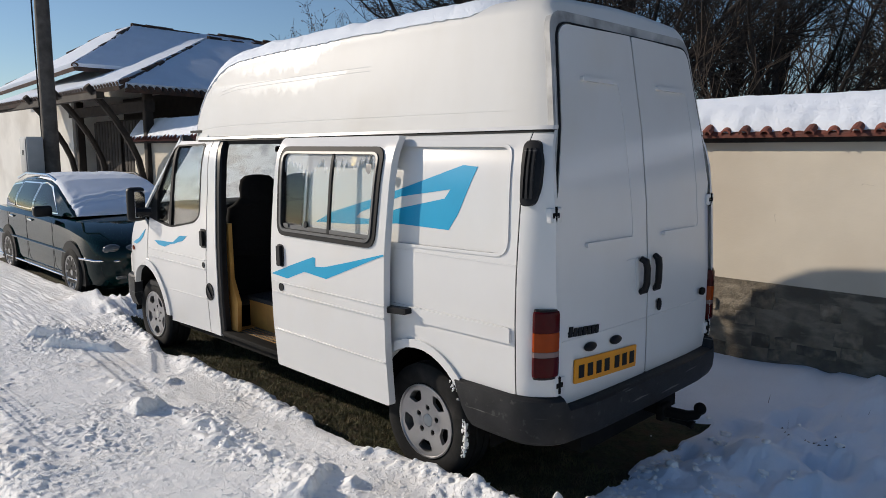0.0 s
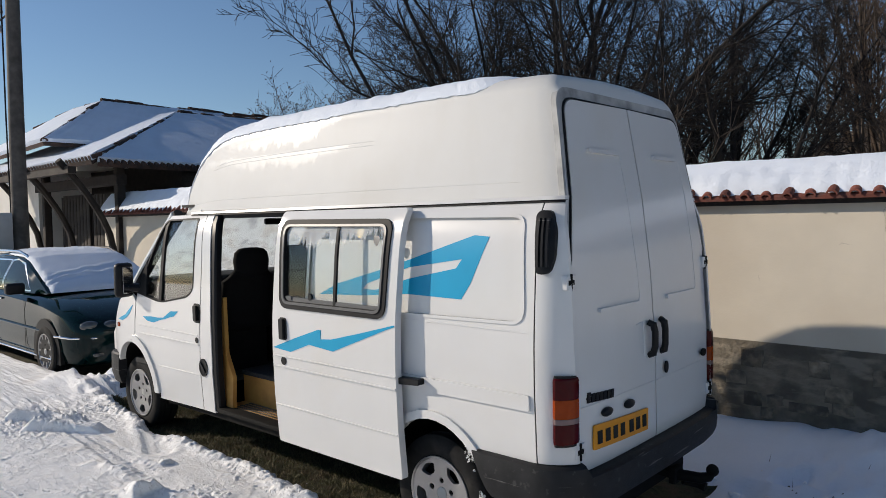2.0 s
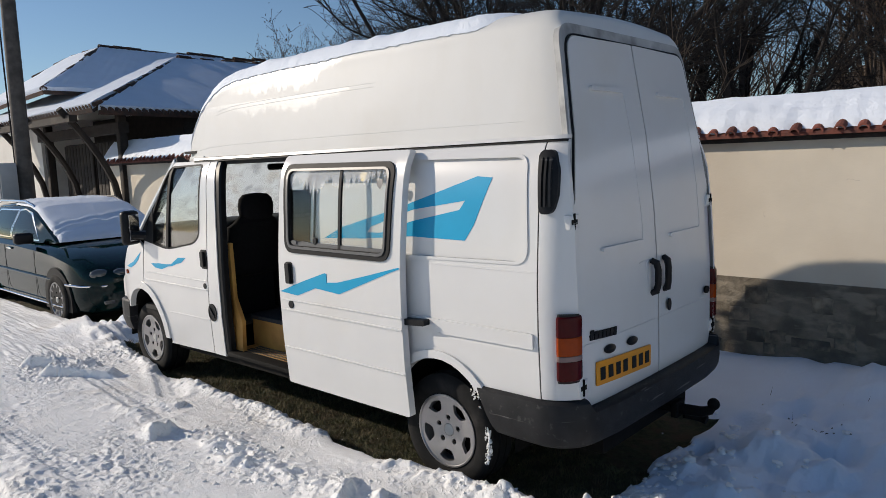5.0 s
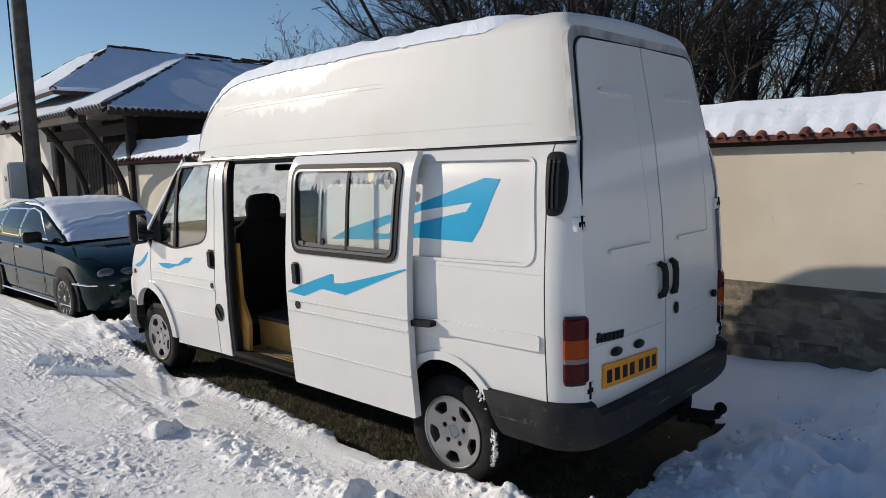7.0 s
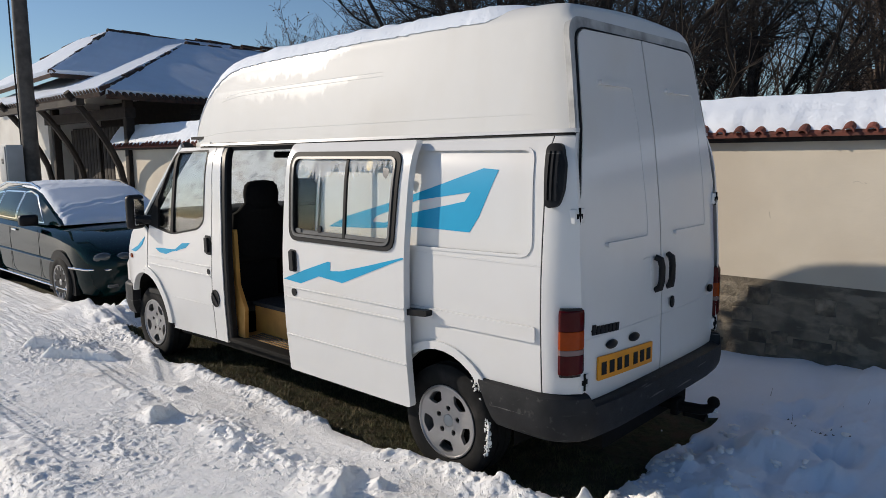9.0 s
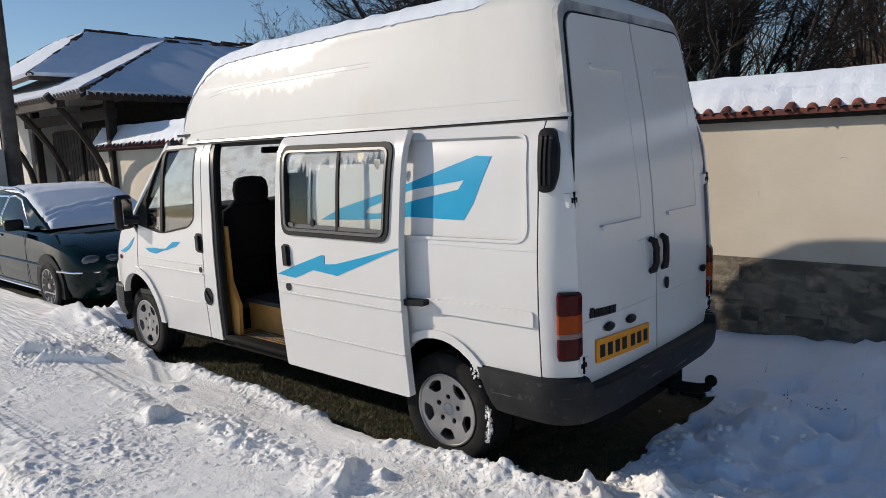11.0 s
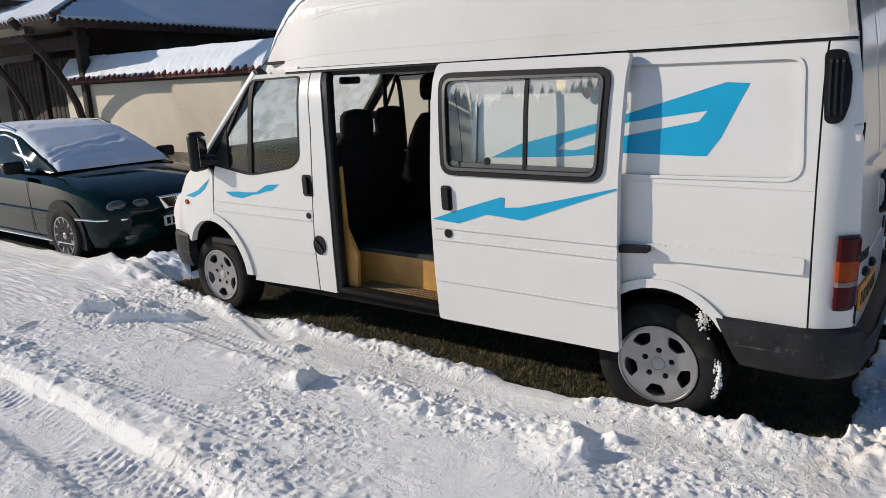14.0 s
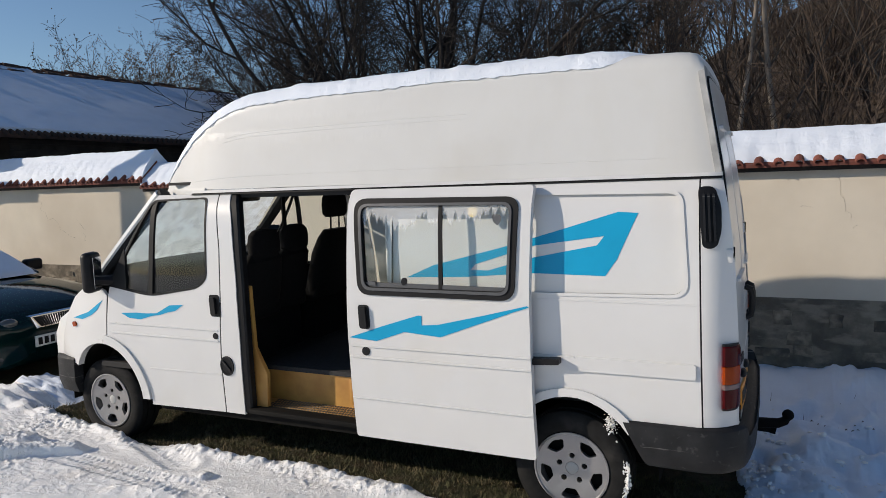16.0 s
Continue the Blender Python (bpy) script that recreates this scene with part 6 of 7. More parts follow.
def wheel(parent, at, R, rim, w, spokes, spoke_w, label, face=-1):
    M = Matrix.Translation(at) @ Matrix.Diagonal((1, -face, 1, 1))
    bm = tyre_mesh(R, rim, w)
    bmesh.ops.transform(bm, matrix=M, verts=bm.verts[:])
    tyre = part("wheel", bm, RUBBER, parent, label)
    h = w / 2
    bm = bmesh.new()
    revolve(bm, [(rim + 0.006, -h * 0.92), (rim + 0.006, -h * 1.00), (rim - 0.002, -h * 1.01), (rim - 0.010, -h * 0.90), (rim - 0.024, -h * 0.3), (rim - 0.024, h * 0.5)], 48)
    bmesh.ops.transform(bm, matrix=M, verts=bm.verts[:])
    part("rim", bm, ALLOY, tyre, "silver alloy rim")
    bm = bmesh.new()
    revolve(bm, [(0, -h * 0.25), (rim - 0.01, -h * 0.25), (rim - 0.01, -h * 0.2), (0, -h * 0.2)], 32)
    bmesh.ops.transform(bm, matrix=M, verts=bm.verts[:])
    part("brake_disc", bm, DARK_METAL, tyre)
    if spokes == 5:
        Rf = rim - 0.007

        def dish(u, v, d):
            r = math.hypot(u, v) / Rf
            return (u, -h * (0.74 + 0.20 * r ** 1.5) + d, v)

        def polar(r, deg):
            return (r * math.cos(radians(deg)), r * math.sin(radians(deg)))
        holes = []
        for k in range(5):
            a = 72 * k + 52
            holes.append(rounded([polar(0.116, a - 13), polar(0.116, a + 13), polar(0.168, a + 20), polar(0.180, a), polar(0.168, a - 20)], [0.012, 0.012, 0.014, 0.02, 0.014]))
            holes.append([(polar(0.072, a - 36)[0] + 0.0155 * math.cos(q), polar(0.072, a - 36)[1] + 0.0155 * math.sin(q)) for q in [2 * math.pi * i / 12 for i in range(12)]])
        holes.append([polar(0.036, 15 * i) for i in range(24)])
        bm = sheet([polar(Rf + 0.004, 6 * i) for i in range(60)], holes, dish, 0.022)
        bmesh.ops.transform(bm, matrix=M, verts=bm.verts[:])
        part("wheel_face", bm, ALLOY, tyre, "five-spoke silver wheel face", sharp=40)
        bm = bmesh.new()
        revolve(bm, [(0.0, -h * 0.80), (0.026, -h * 0.80), (0.034, -h * 0.76), (0.035, -h * 0.5)], 24)
        bmesh.ops.transform(bm, matrix=M, verts=bm.verts[:])
        part("hub_cap", bm, CABINET, tyre, "pale round hub cap")
        for k in range(5):
            bm = bmesh.new()
            x, z = polar(0.072, 72 * k + 16)
            bmesh.ops.create_cone(bm, cap_ends=True, segments=6, radius1=0.0105, radius2=0.009, depth=0.02, matrix=Matrix.Translation((x, -h * 0.70, z)) @ Matrix.Rotation(math.pi / 2, 4, "X"))
            bmesh.ops.transform(bm, matrix=M, verts=bm.verts[:])
            part("wheel_nut", bm, DARK_METAL, tyre)
        return tyre
    for k in range(spokes):
        bm = bmesh.new()
        a = 2 * math.pi * k / spokes + 0.3
        rings = []
        for r, hw, y0, y1 in ((0.035, spoke_w * 0.75, -h * 0.78, -h * 0.45), (rim * 0.45, spoke_w * 0.72, -h * 0.84, -h * 0.5), (rim * 0.78, spoke_w * 0.95, -h * 0.93, -h * 0.55), (rim - 0.006, spoke_w * 1.45, -h * 0.98, -h * 0.6)):
            rings.append([(r, y0 + 0.012, -hw), (r, y0, -hw * 0.6), (r, y0, hw * 0.6), (r, y0 + 0.012, hw), (r, y1, hw * 0.8), (r, y1, -hw * 0.8)])
        loft(bm, rings)
        bmesh.ops.transform(bm, matrix=M @ Matrix.Rotation(a, 4, "Y"), verts=bm.verts[:])
        part("spoke", bm, ALLOY, tyre)
    bm = bmesh.new()
    revolve(bm, [(0.0, -h * 0.97), (0.028, -h * 0.97), (0.034, -h * 0.92), (0.072, -h * 0.84), (0.085, -h * 0.70), (0.085, -h * 0.4)], 28)
    bmesh.ops.transform(bm, matrix=M, verts=bm.verts[:])
    part("hub", bm, ALLOY, tyre)
    bm = bmesh.new()
    revolve(bm, [(0.0, -h * 0.985), (0.022, -h * 0.985), (0.022, -h * 0.96)], 20)
    bmesh.ops.transform(bm, matrix=M, verts=bm.verts[:])
    part("hub_cap", bm, CABINET, tyre)
    for k in range(5):
        a = 2 * math.pi * k / 5 + 0.3 + math.pi / 5 * (spokes == 5)
        bm = bmesh.new()
        bmesh.ops.create_cone(bm, cap_ends=True, segments=6, radius1=0.013, radius2=0.011, depth=0.03, matrix=Matrix.Translation((0.082 * math.cos(a), -h * 0.80, 0.082 * math.sin(a))) @ Matrix.Rotation(math.pi / 2, 4, "X"))
        bmesh.ops.transform(bm, matrix=M, verts=bm.verts[:])
        part("wheel_nut", bm, DARK_METAL, tyre)
    return tyre


for x, y, f in ((0.0, 0.10, -1), (-3.57, 0.14, -1), (0.0, 2 * YC - 0.10, 1), (-3.57, 2 * YC - 0.14, 1)):
    wheel(van, (x, y, 0.325), 0.322, 0.200, 0.20, 5, 0.044, "black tyre on a five-spoke alloy wheel", f)
# snow caught in the rear wheel arch and on the tyre
rng = random.Random(3)
bm = bmesh.new()
for k in range(220):
    a = radians(rng.triangular(-24, 22, -5))
    r = rng.gauss(0.302, 0.007)
    bmesh.ops.create_icosphere(bm, subdivisions=1, radius=0.0025 + 0.007 * rng.random() ** 2, matrix=Matrix.Translation((r * math.cos(a), rng.uniform(-0.006, 0.012), 0.325 + r * math.sin(a))) @ Matrix.Diagonal((0.8, 0.7, rng.uniform(0.8, 1.8), 1)))
for k in range(150):
    bmesh.ops.create_icosphere(bm, subdivisions=1, radius=0.002 + 0.006 * rng.random() ** 2, matrix=Matrix.Translation((0.215 + rng.gauss(0, 0.016), rng.uniform(0.0, 0.05), 0.59 + rng.gauss(0, 0.04))))
for v in bm.verts:
    v.co += Vector(noise.noise_vector(v.co * 60)) * 0.006
tagged(part("packed_snow", bm, ROAD_SNOW, None), "crumbs of snow packed round the rear wheel", "snow", kind="stuff")

# ---- the parked estate car ----
CY0 = 1.17                                             # its middle line
CZ0 = 0.0                                             # its ground
car = thing("car", "dark green estate car with snow on its windscreen and roof", "car", at=(-0.92, 0, 0))


def car_ring(x, hw, z0, z1, zs, round_top=0.05, tuck=0.04):
    """Lower body section: sill, flank with a shoulder at zs, then the deck at z1."""
    pts = [(hw - 0.10, z0), (hw - tuck, z0 + 0.03), (hw - 0.01, z0 + 0.16), (hw, zs - 0.16), (hw - 0.012, zs - 0.03), (hw - 0.06, zs + 0.02), (hw - 0.22, z1 - 0.01), (hw * 0.45, z1), (0, z1 + 0.005)]
    L = [(x, CY0 - a, CZ0 + b) for a, b in pts]
    R = [(x, CY0 + a, CZ0 + b) for a, b in pts[:-1]][::-1]
    return L + R


bm = bmesh.new()
loft(bm, [car_ring(*r) for r in (
    (-4.74, 0.42, 0.30, 0.62, 0.58), (-4.78, 0.56, 0.24, 0.66, 0.62), (-4.86, 0.72, 0.20, 0.71, 0.66), (-5.0, 0.82, 0.18, 0.77, 0.72), (-5.3, 0.875, 0.18, 0.86, 0.80), (-5.7, 0.885, 0.18, 0.92, 0.86),
    (-6.1, 0.89, 0.18, 0.96, 0.89), (-7.0, 0.89, 0.18, 0.96, 0.92), (-8.2, 0.89, 0.18, 0.97, 0.93), (-9.0, 0.875, 0.18, 0.97, 0.93), (-9.35, 0.83, 0.22, 0.95, 0.92), (-9.48, 0.70, 0.3, 0.9, 0.85))])
part("body", bm, GREEN, car, sharp=35)
# greenhouse
GH = ((-5.98, 0.70, 0.955, 0.975), (-6.35, 0.675, 0.95, 1.15), (-6.85, 0.635, 0.95, 1.345), (-7.15, 0.62, 0.95, 1.40), (-7.7, 0.615, 0.95, 1.425), (-8.4, 0.60, 0.95, 1.41), (-9.0, 0.57, 0.95, 1.35), (-9.35, 0.56, 0.95, 1.10))


def gh_ring(x, hw, z0, z1):
    k = (z1 - z0) / 0.46
    base = hw + 0.15 * k + 0.03
    pts = [(base, z0), (base - 0.02, z0 + (z1 - z0) * 0.3), (hw + 0.02, z1 - 0.06 * k), (hw - 0.05, z1 - 0.01), (hw * 0.5, z1 + 0.012 * k), (0, z1 + 0.018 * k)]
    return [(x, CY0 - a, CZ0 + b) for a, b in pts] + [(x, CY0 + a, CZ0 + b) for a, b in pts[:-1]][::-1]


bm = bmesh.new()
loft(bm, [gh_ring(*g) for g in GH])
part("cabin", bm, GREEN, car, sharp=30)


def cabin_y(x, z):
    """y of the cabin's near flank."""
    xs = [g[0] for g in GH][::-1]
    hw = float(np.interp(x, xs, [g[1] for g in GH][::-1]))
    z1 = float(np.interp(x, xs, [g[3] for g in GH][::-1]))
    k = (z1 - 0.95) / 0.46
    base = hw + 0.15 * k + 0.03
    f = np.interp((z - CZ0 - 0.95) / max(0.02, z1 - 0.95), [0, 0.3, 0.87], [base, base - 0.02, hw + 0.02])
    return CY0 - float(f)


for out, nm in (([(-6.42, 0.985), (-7.38, 0.99), (-7.38, 1.33), (-7.18, 1.345), (-6.92, 1.29)], "front_window"), ([(-7.44, 0.99), (-8.22, 0.995), (-8.30, 1.15), (-8.27, 1.325), (-7.44, 1.335)], "rear_window"), ([(-8.36, 1.0), (-9.1, 1.01), (-9.0, 1.22), (-8.88, 1.27), (-8.36, 1.31)], "quarter_window")):
    for s in (1, -1):
        def pl(u, v, d, s=s):
            y = cabin_y(u, v + CZ0) - 0.006 + d
            return (u, y if s == 1 else 2 * CY0 - y, v + CZ0)
        w = part(nm, sheet(rounded(out, 0.03), (), pl, 0.01, (-6.6, -6.8, -7.0, -7.2, -7.7, -8.0, -8.6, -8.8), (1.05, 1.12, 1.2, 1.27)), DARK_GLASS, car, "dark glossy side window")
        bmt = sheet(rounded([(u + (0.02 if u > sum(p[0] for p in out) / len(out) else -0.02), v + (0.018 if v > 1.15 else -0.015)) for u, v in out], 0.03), [rounded(out, 0.03)], pl, 0.012, (-6.6, -6.8, -7.0, -7.2, -7.7, -8.0, -8.6, -8.8), (1.05, 1.12, 1.2, 1.27))
        part("chrome_trim", bmt, CHROME, w, "chrome window trim")
    bm = sheet(rounded(out, 0.03), (), lambda u, v, d: (u, cabin_y(u, v + CZ0) + 0.006 + d, v + CZ0), 0.01)
    part("interior", bm, TRIM, car)
# windscreen under snow
bm = bmesh.new()
loft(bm, [[(g[0], CY0 - w, CZ0 + g[3] + 0.004) for w in (g[1] - 0.04, 0.3, 0, -0.3, -(g[1] - 0.04))] for g in GH[:4]], close=False)
part("windscreen", bm, DARK_GLASS, car)
bm = bmesh.new()
rows = []
for k in range(80):
    x = -5.94 - 1.84 * k / 79
    xs = [g[0] for g in GH][::-1]
    hw = float(np.interp(x, xs, [g[1] for g in GH][::-1])) - 0.015
    z1 = float(np.interp(x, xs, [g[3] for g in GH][::-1]))
    row = []
    for i in range(45):
        t = -1 + 2 * i / 44
        d = 0.045 * (1 - abs(t) ** 20) ** 0.5 * min(1, k / 2) * min(1, (79 - k) / 4) * (1 + 0.18 * noise.noise((x * 2.5, t * 2, 1)))
        ridge_at = 0.20 + 0.07 * t
        d += 0.011 * math.exp(-((k / 79 - ridge_at) / 0.07) ** 2) * math.sin(k * 1.0 - t * 5 + 5 * noise.noise((x * 3, t * 3, 2))) * (t < 0.6)
        d += 0.010 * noise.noise((x * 7, t * 9, 4)) * (1 if k > 45 or t < -0.8 else 0.15)
        row.append(bm.verts.new((x, CY0 + t * hw, CZ0 + z1 + 0.014 - 0.03 * abs(t) ** 4 + d)))
    rows.append(row)
for a, b in zip(rows, rows[1:]):
    for i in range(44):
        bm.faces.new((a[i], b[i], b[i + 1], a[i + 1]))
    bm.faces.new((a[0], b[0], b[-1], a[-1]))
bm.faces.new(rows[0])
bm.faces.new(rows[-1])
cs = part("car_snow", bm, SNOW, None, sharp=60)
cs.location = (-0.92, 0, 0)
tagged(cs, "smooth snow lying on the car windscreen and roof", "snow", kind="stuff")
for s in (1, -1):
    def ms(y, s=s):
        y += CY0 - 0.93
        return y if s == 1 else 2 * CY0 - y
    bm = bmesh.new()
    tube(bm, [(-6.95, ms(0.36), CZ0 + 1.33), (-7.05, ms(0.34), CZ0 + 1.40), (-7.3, ms(0.33), CZ0 + 1.455), (-8.4, ms(0.35), CZ0 + 1.455), (-8.95, ms(0.38), CZ0 + 1.37)], 0.018, 8)
    part("roof_rail", bm, BLACK_PLASTIC if s == -1 else CHROME, car, "roof rail")
    bm = bmesh.new()
    box(bm, -6.48, -6.36, ms(-0.02) - 0.11, ms(-0.02) + 0.11, CZ0 + 0.95, CZ0 + 1.09, 0.035, 3)
    part("door_mirror", bm, BLACK_PLASTIC, car, "black door mirror")
    for y, r in ((0.27, 0.095), (0.475, 0.080)):
        hx = -4.90 if y < 0.3 else -4.82
        bm = bmesh.new()
        bmesh.ops.create_uvsphere(bm, u_segments=18, v_segments=10, radius=1, matrix=Matrix.Translation((hx, ms(y), CZ0 + 0.645)) @ Matrix.Rotation(-0.45 * s if y < 0.3 else -0.25 * s, 4, "Z") @ Matrix.Diagonal((0.06, r * 1.15, r * 0.68, 1)))
        part("headlight", bm, HEADLAMP, car, "twin oval headlight")
    bm = bmesh.new()
    tube(bm, [(-5.35, ms(0.045), CZ0 + 0.515), (-5.0, ms(0.10), CZ0 + 0.515), (-4.83, ms(0.28), CZ0 + 0.515), (-4.76, ms(0.55), CZ0 + 0.515)], 0.013, 6)
    part("bumper_strip", bm, CHROME, car, "chrome bumper strip")
    bm = bmesh.new()
    box(bm, -4.83, -4.79, ms(0.36) - 0.10, ms(0.36) + 0.10, CZ0 + 0.30, CZ0 + 0.345, 0.015)
    part("fog_lamp", bm, HEADLAMP, car)
    bm = bmesh.new()
    tube(bm, [(-5.4, ms(0.035), CZ0 + 0.24), (-8.9, ms(0.035), CZ0 + 0.24)], 0.012, 6)
    part("sill_strip", bm, CHROME, car)
    bm = bmesh.new()
    tube(bm, [(-5.6, ms(0.036), CZ0 + 0.55), (-9.2, ms(0.04), CZ0 + 0.57)], 0.016, 6)
    part("side_moulding", bm, GREEN, car)
    for x in (-7.42, -8.32, -6.3):
        part("door_gap", sheet([(x, CZ0 + 0.25), (x + 0.007, CZ0 + 0.25), (x + 0.007, CZ0 + 0.90), (x, CZ0 + 0.90)], (), lambda u, v, d: (u, ms(0.0385 + d + (0.012 if v > 0.98 else 0)), v), 0.004), SEAL, car)
    for x in (-7.22, -8.12):
        bm = bmesh.new()
        box(bm, x - 0.09, x + 0.09, ms(0.035) - 0.012, ms(0.035) + 0.012, CZ0 + 0.84, CZ0 + 0.87, 0.008)
        part("door_handle", bm, CHROME, car, "chrome door handle")
    for x in (-5.60, -8.35):
        wheel(car, (x, ms(0.115), CZ0 + 0.315), 0.315, 0.205, 0.19, 11, 0.013, "black tyre on a multi-spoke alloy wheel", -s)
        o = arc(x, CZ0 + 0.33, 0.375, 0.375, 0, 180, 20)
        bm = sheet(o + [(x - 0.375, CZ0 + 0.19), (x + 0.375, CZ0 + 0.19)], (), lambda u, v, d: (u, ms(0.028 + (0.03 if x > -6 and u > x else 0) * ((u - x) / 0.375) ** 2 + d), v), 0.05, (x - 0.2, x, x + 0.1, x + 0.2, x + 0.3), ())
        part("wheel_opening", bm, SEAL, car)
bm = bmesh.new()
loft(bm, [[(-4.77, CY0 - 0.30, CZ0 + 0.70), (-4.77, CY0 + 0.30, CZ0 + 0.70), (-4.74, CY0 + 0.22, CZ0 + 0.56), (-4.74, CY0 - 0.22, CZ0 + 0.56)], [(-4.735, CY0 - 0.28, CZ0 + 0.69), (-4.735, CY0 + 0.28, CZ0 + 0.69), (-4.715, CY0 + 0.2, CZ0 + 0.57), (-4.715, CY0 - 0.2, CZ0 + 0.57)]])
grille = part("grille", bm, CHROME, car, "chrome-framed slatted grille")
bm = bmesh.new()
loft(bm, [[(-4.74, CY0 - 0.255, CZ0 + 0.68), (-4.74, CY0 + 0.255, CZ0 + 0.68), (-4.715, CY0 + 0.185, CZ0 + 0.58), (-4.715, CY0 - 0.185, CZ0 + 0.58)], [(-4.728, CY0 - 0.255, CZ0 + 0.68), (-4.728, CY0 + 0.255, CZ0 + 0.68), (-4.708, CY0 + 0.185, CZ0 + 0.58), (-4.708, CY0 - 0.185, CZ0 + 0.58)]])
part("grille_mesh", bm, BLACK_PLASTIC, grille)
for k in range(15):
    y = CY0 - 0.19 + 0.38 * k / 14
    bm = bmesh.new()
    tube(bm, [(-4.725, y, CZ0 + 0.68), (-4.704, y * 0.8 + CY0 * 0.2, CZ0 + 0.575)], 0.004, 5)
    part("slat", bm, CHROME, grille)
bm = bmesh.new()
box(bm, -4.735, -4.715, CY0 - 0.26, CY0 + 0.26, CZ0 + 0.38, CZ0 + 0.49, 0.004)
cp = part("number_plate", bm, PLATE_WHITE, car, "white number plate")
for k in range(7):
    bm = bmesh.new()
    y = CY0 - 0.235 + 0.066 * k + (0.02 if k > 3 else 0)
    box(bm, -4.715, -4.711, y, y + 0.042, CZ0 + 0.40, CZ0 + 0.47)
    part("plate_bar", bm, BLACK_PLASTIC, cp)

# ---- bare trees and the wooded hill ----
def branch(rng, out, p, d, length, r, depth, sides, droop=0.0, wig=0.16, twigs=3):
    """Grows one limb and its forks; out collects (points, radii)."""
    n = 6 if depth > 1 else 3
    pts, rad = [p.copy()], [r]
    q, dd = p.copy(), d.copy()
    kids = []
    for i in range(n):
        dd = (dd + Vector((rng.gauss(0, wig), rng.gauss(0, wig), rng.gauss(0, wig) + 0.05 - droop))).normalized()
        q = q + dd * (length / n)
        pts.append(q.copy())
        rad.append(r * (1 - 0.62 * (i + 1) / n))
        if depth > 0 and i >= 1:
            for _ in range(twigs if rng.random() < (0.55 if depth > 1 else 0.3) else 1):
                kids.append((q.copy(), dd.copy(), rad[-1]))
    out.append((pts, rad))
    for q0, d0, r0 in kids:
        side = Vector((rng.gauss(0, 1), rng.gauss(0, 1), rng.gauss(0, 0.6)))
        side = (side - d0 * side.dot(d0)).normalized()
        a = rng.uniform(0.4, 0.95)
        branch(rng, out, q0, (d0 * math.cos(a) + side * math.sin(a)).normalized(), length * rng.uniform(0.38, 0.62), r0 * 0.62, depth - 1, sides, droop, wig, twigs)


def limbs_mesh(name, limbs, mat, parent, min_r=0.004):
    verts, faces = [], []
    for pts, rad in limbs:
        sides = 7 if rad[0] > 0.05 else (4 if rad[0] > 0.012 else 3)
        up = None
        base = len(verts)
        for i, p in enumerate(pts):
            d = (pts[min(i + 1, len(pts) - 1)] - pts[max(i - 1, 0)]).normalized()
            if up is None:
                up = d.orthogonal().normalized()
            up = (up - d * up.dot(d)).normalized()
            s = d.cross(up)
            rr = max(min_r, rad[i])
            for k in range(sides):
                a = 2 * math.pi * k / sides
                verts.append(p + (up * math.cos(a) + s * math.sin(a)) * rr)
        for i in range(len(pts) - 1):
            for k in range(sides):
                a, b = base + i * sides + k, base + i * sides + (k + 1) % sides
                faces.append((a, b, b + sides, a + sides))
    me = bpy.data.meshes.new(name)
    me.from_pydata([tuple(v) for v in verts], [], faces)
    me.materials.append(mat)
    me.polygons.foreach_set("use_smooth", [True] * len(me.polygons))
    ob = new(name, me)
    if parent:
        ob.parent = parent
    return ob


# the many-stemmed trees behind the wall
def limb(rng, out, p, d, length, r, depth, rise):
    """A limb that bows upwards as it grows, forking to either side; out collects (points, radii)."""
    n = 9 if depth > 1 else (5 if depth else 3)
    pts, rad, kids = [p.copy()], [r], []
    q, dd = p.copy(), d.copy()
    wig = 0.10 if depth > 1 else 0.17
    for i in range(n):
        dd = (dd + Vector((rng.gauss(0, wig), rng.gauss(0, wig), rng.gauss(0, wig) + rise))).normalized()
        q = q + dd * (length / n)
        pts.append(q.copy())
        rad.append(r * (1 - 0.80 * ((i + 1) / n) ** 0.9))
        if depth and i >= (2 if depth == 3 else 0):
            kids.append((q.copy(), dd.copy(), rad[-1], 1 - 0.55 * i / n))
            if depth < 3 and rng.random() < 0.7:
                kids.append((q.copy(), dd.copy(), rad[-1], 1 - 0.55 * i / n))
    out.append((pts, rad))
    for q0, d0, r0, k in kids:
        side = Vector((rng.gauss(0, 1), rng.gauss(0, 1), rng.gauss(0, 0.5)))
        side = (side - d0 * side.dot(d0)).normalized()
        a = rng.uniform(0.45, 1.0)
        limb(rng, out, q0, (d0 * math.cos(a) + side * math.sin(a)).normalized(), length * k * rng.uniform(0.34, 0.55), max(0.006, r0 * 0.64), depth - 1, rise * 0.8)


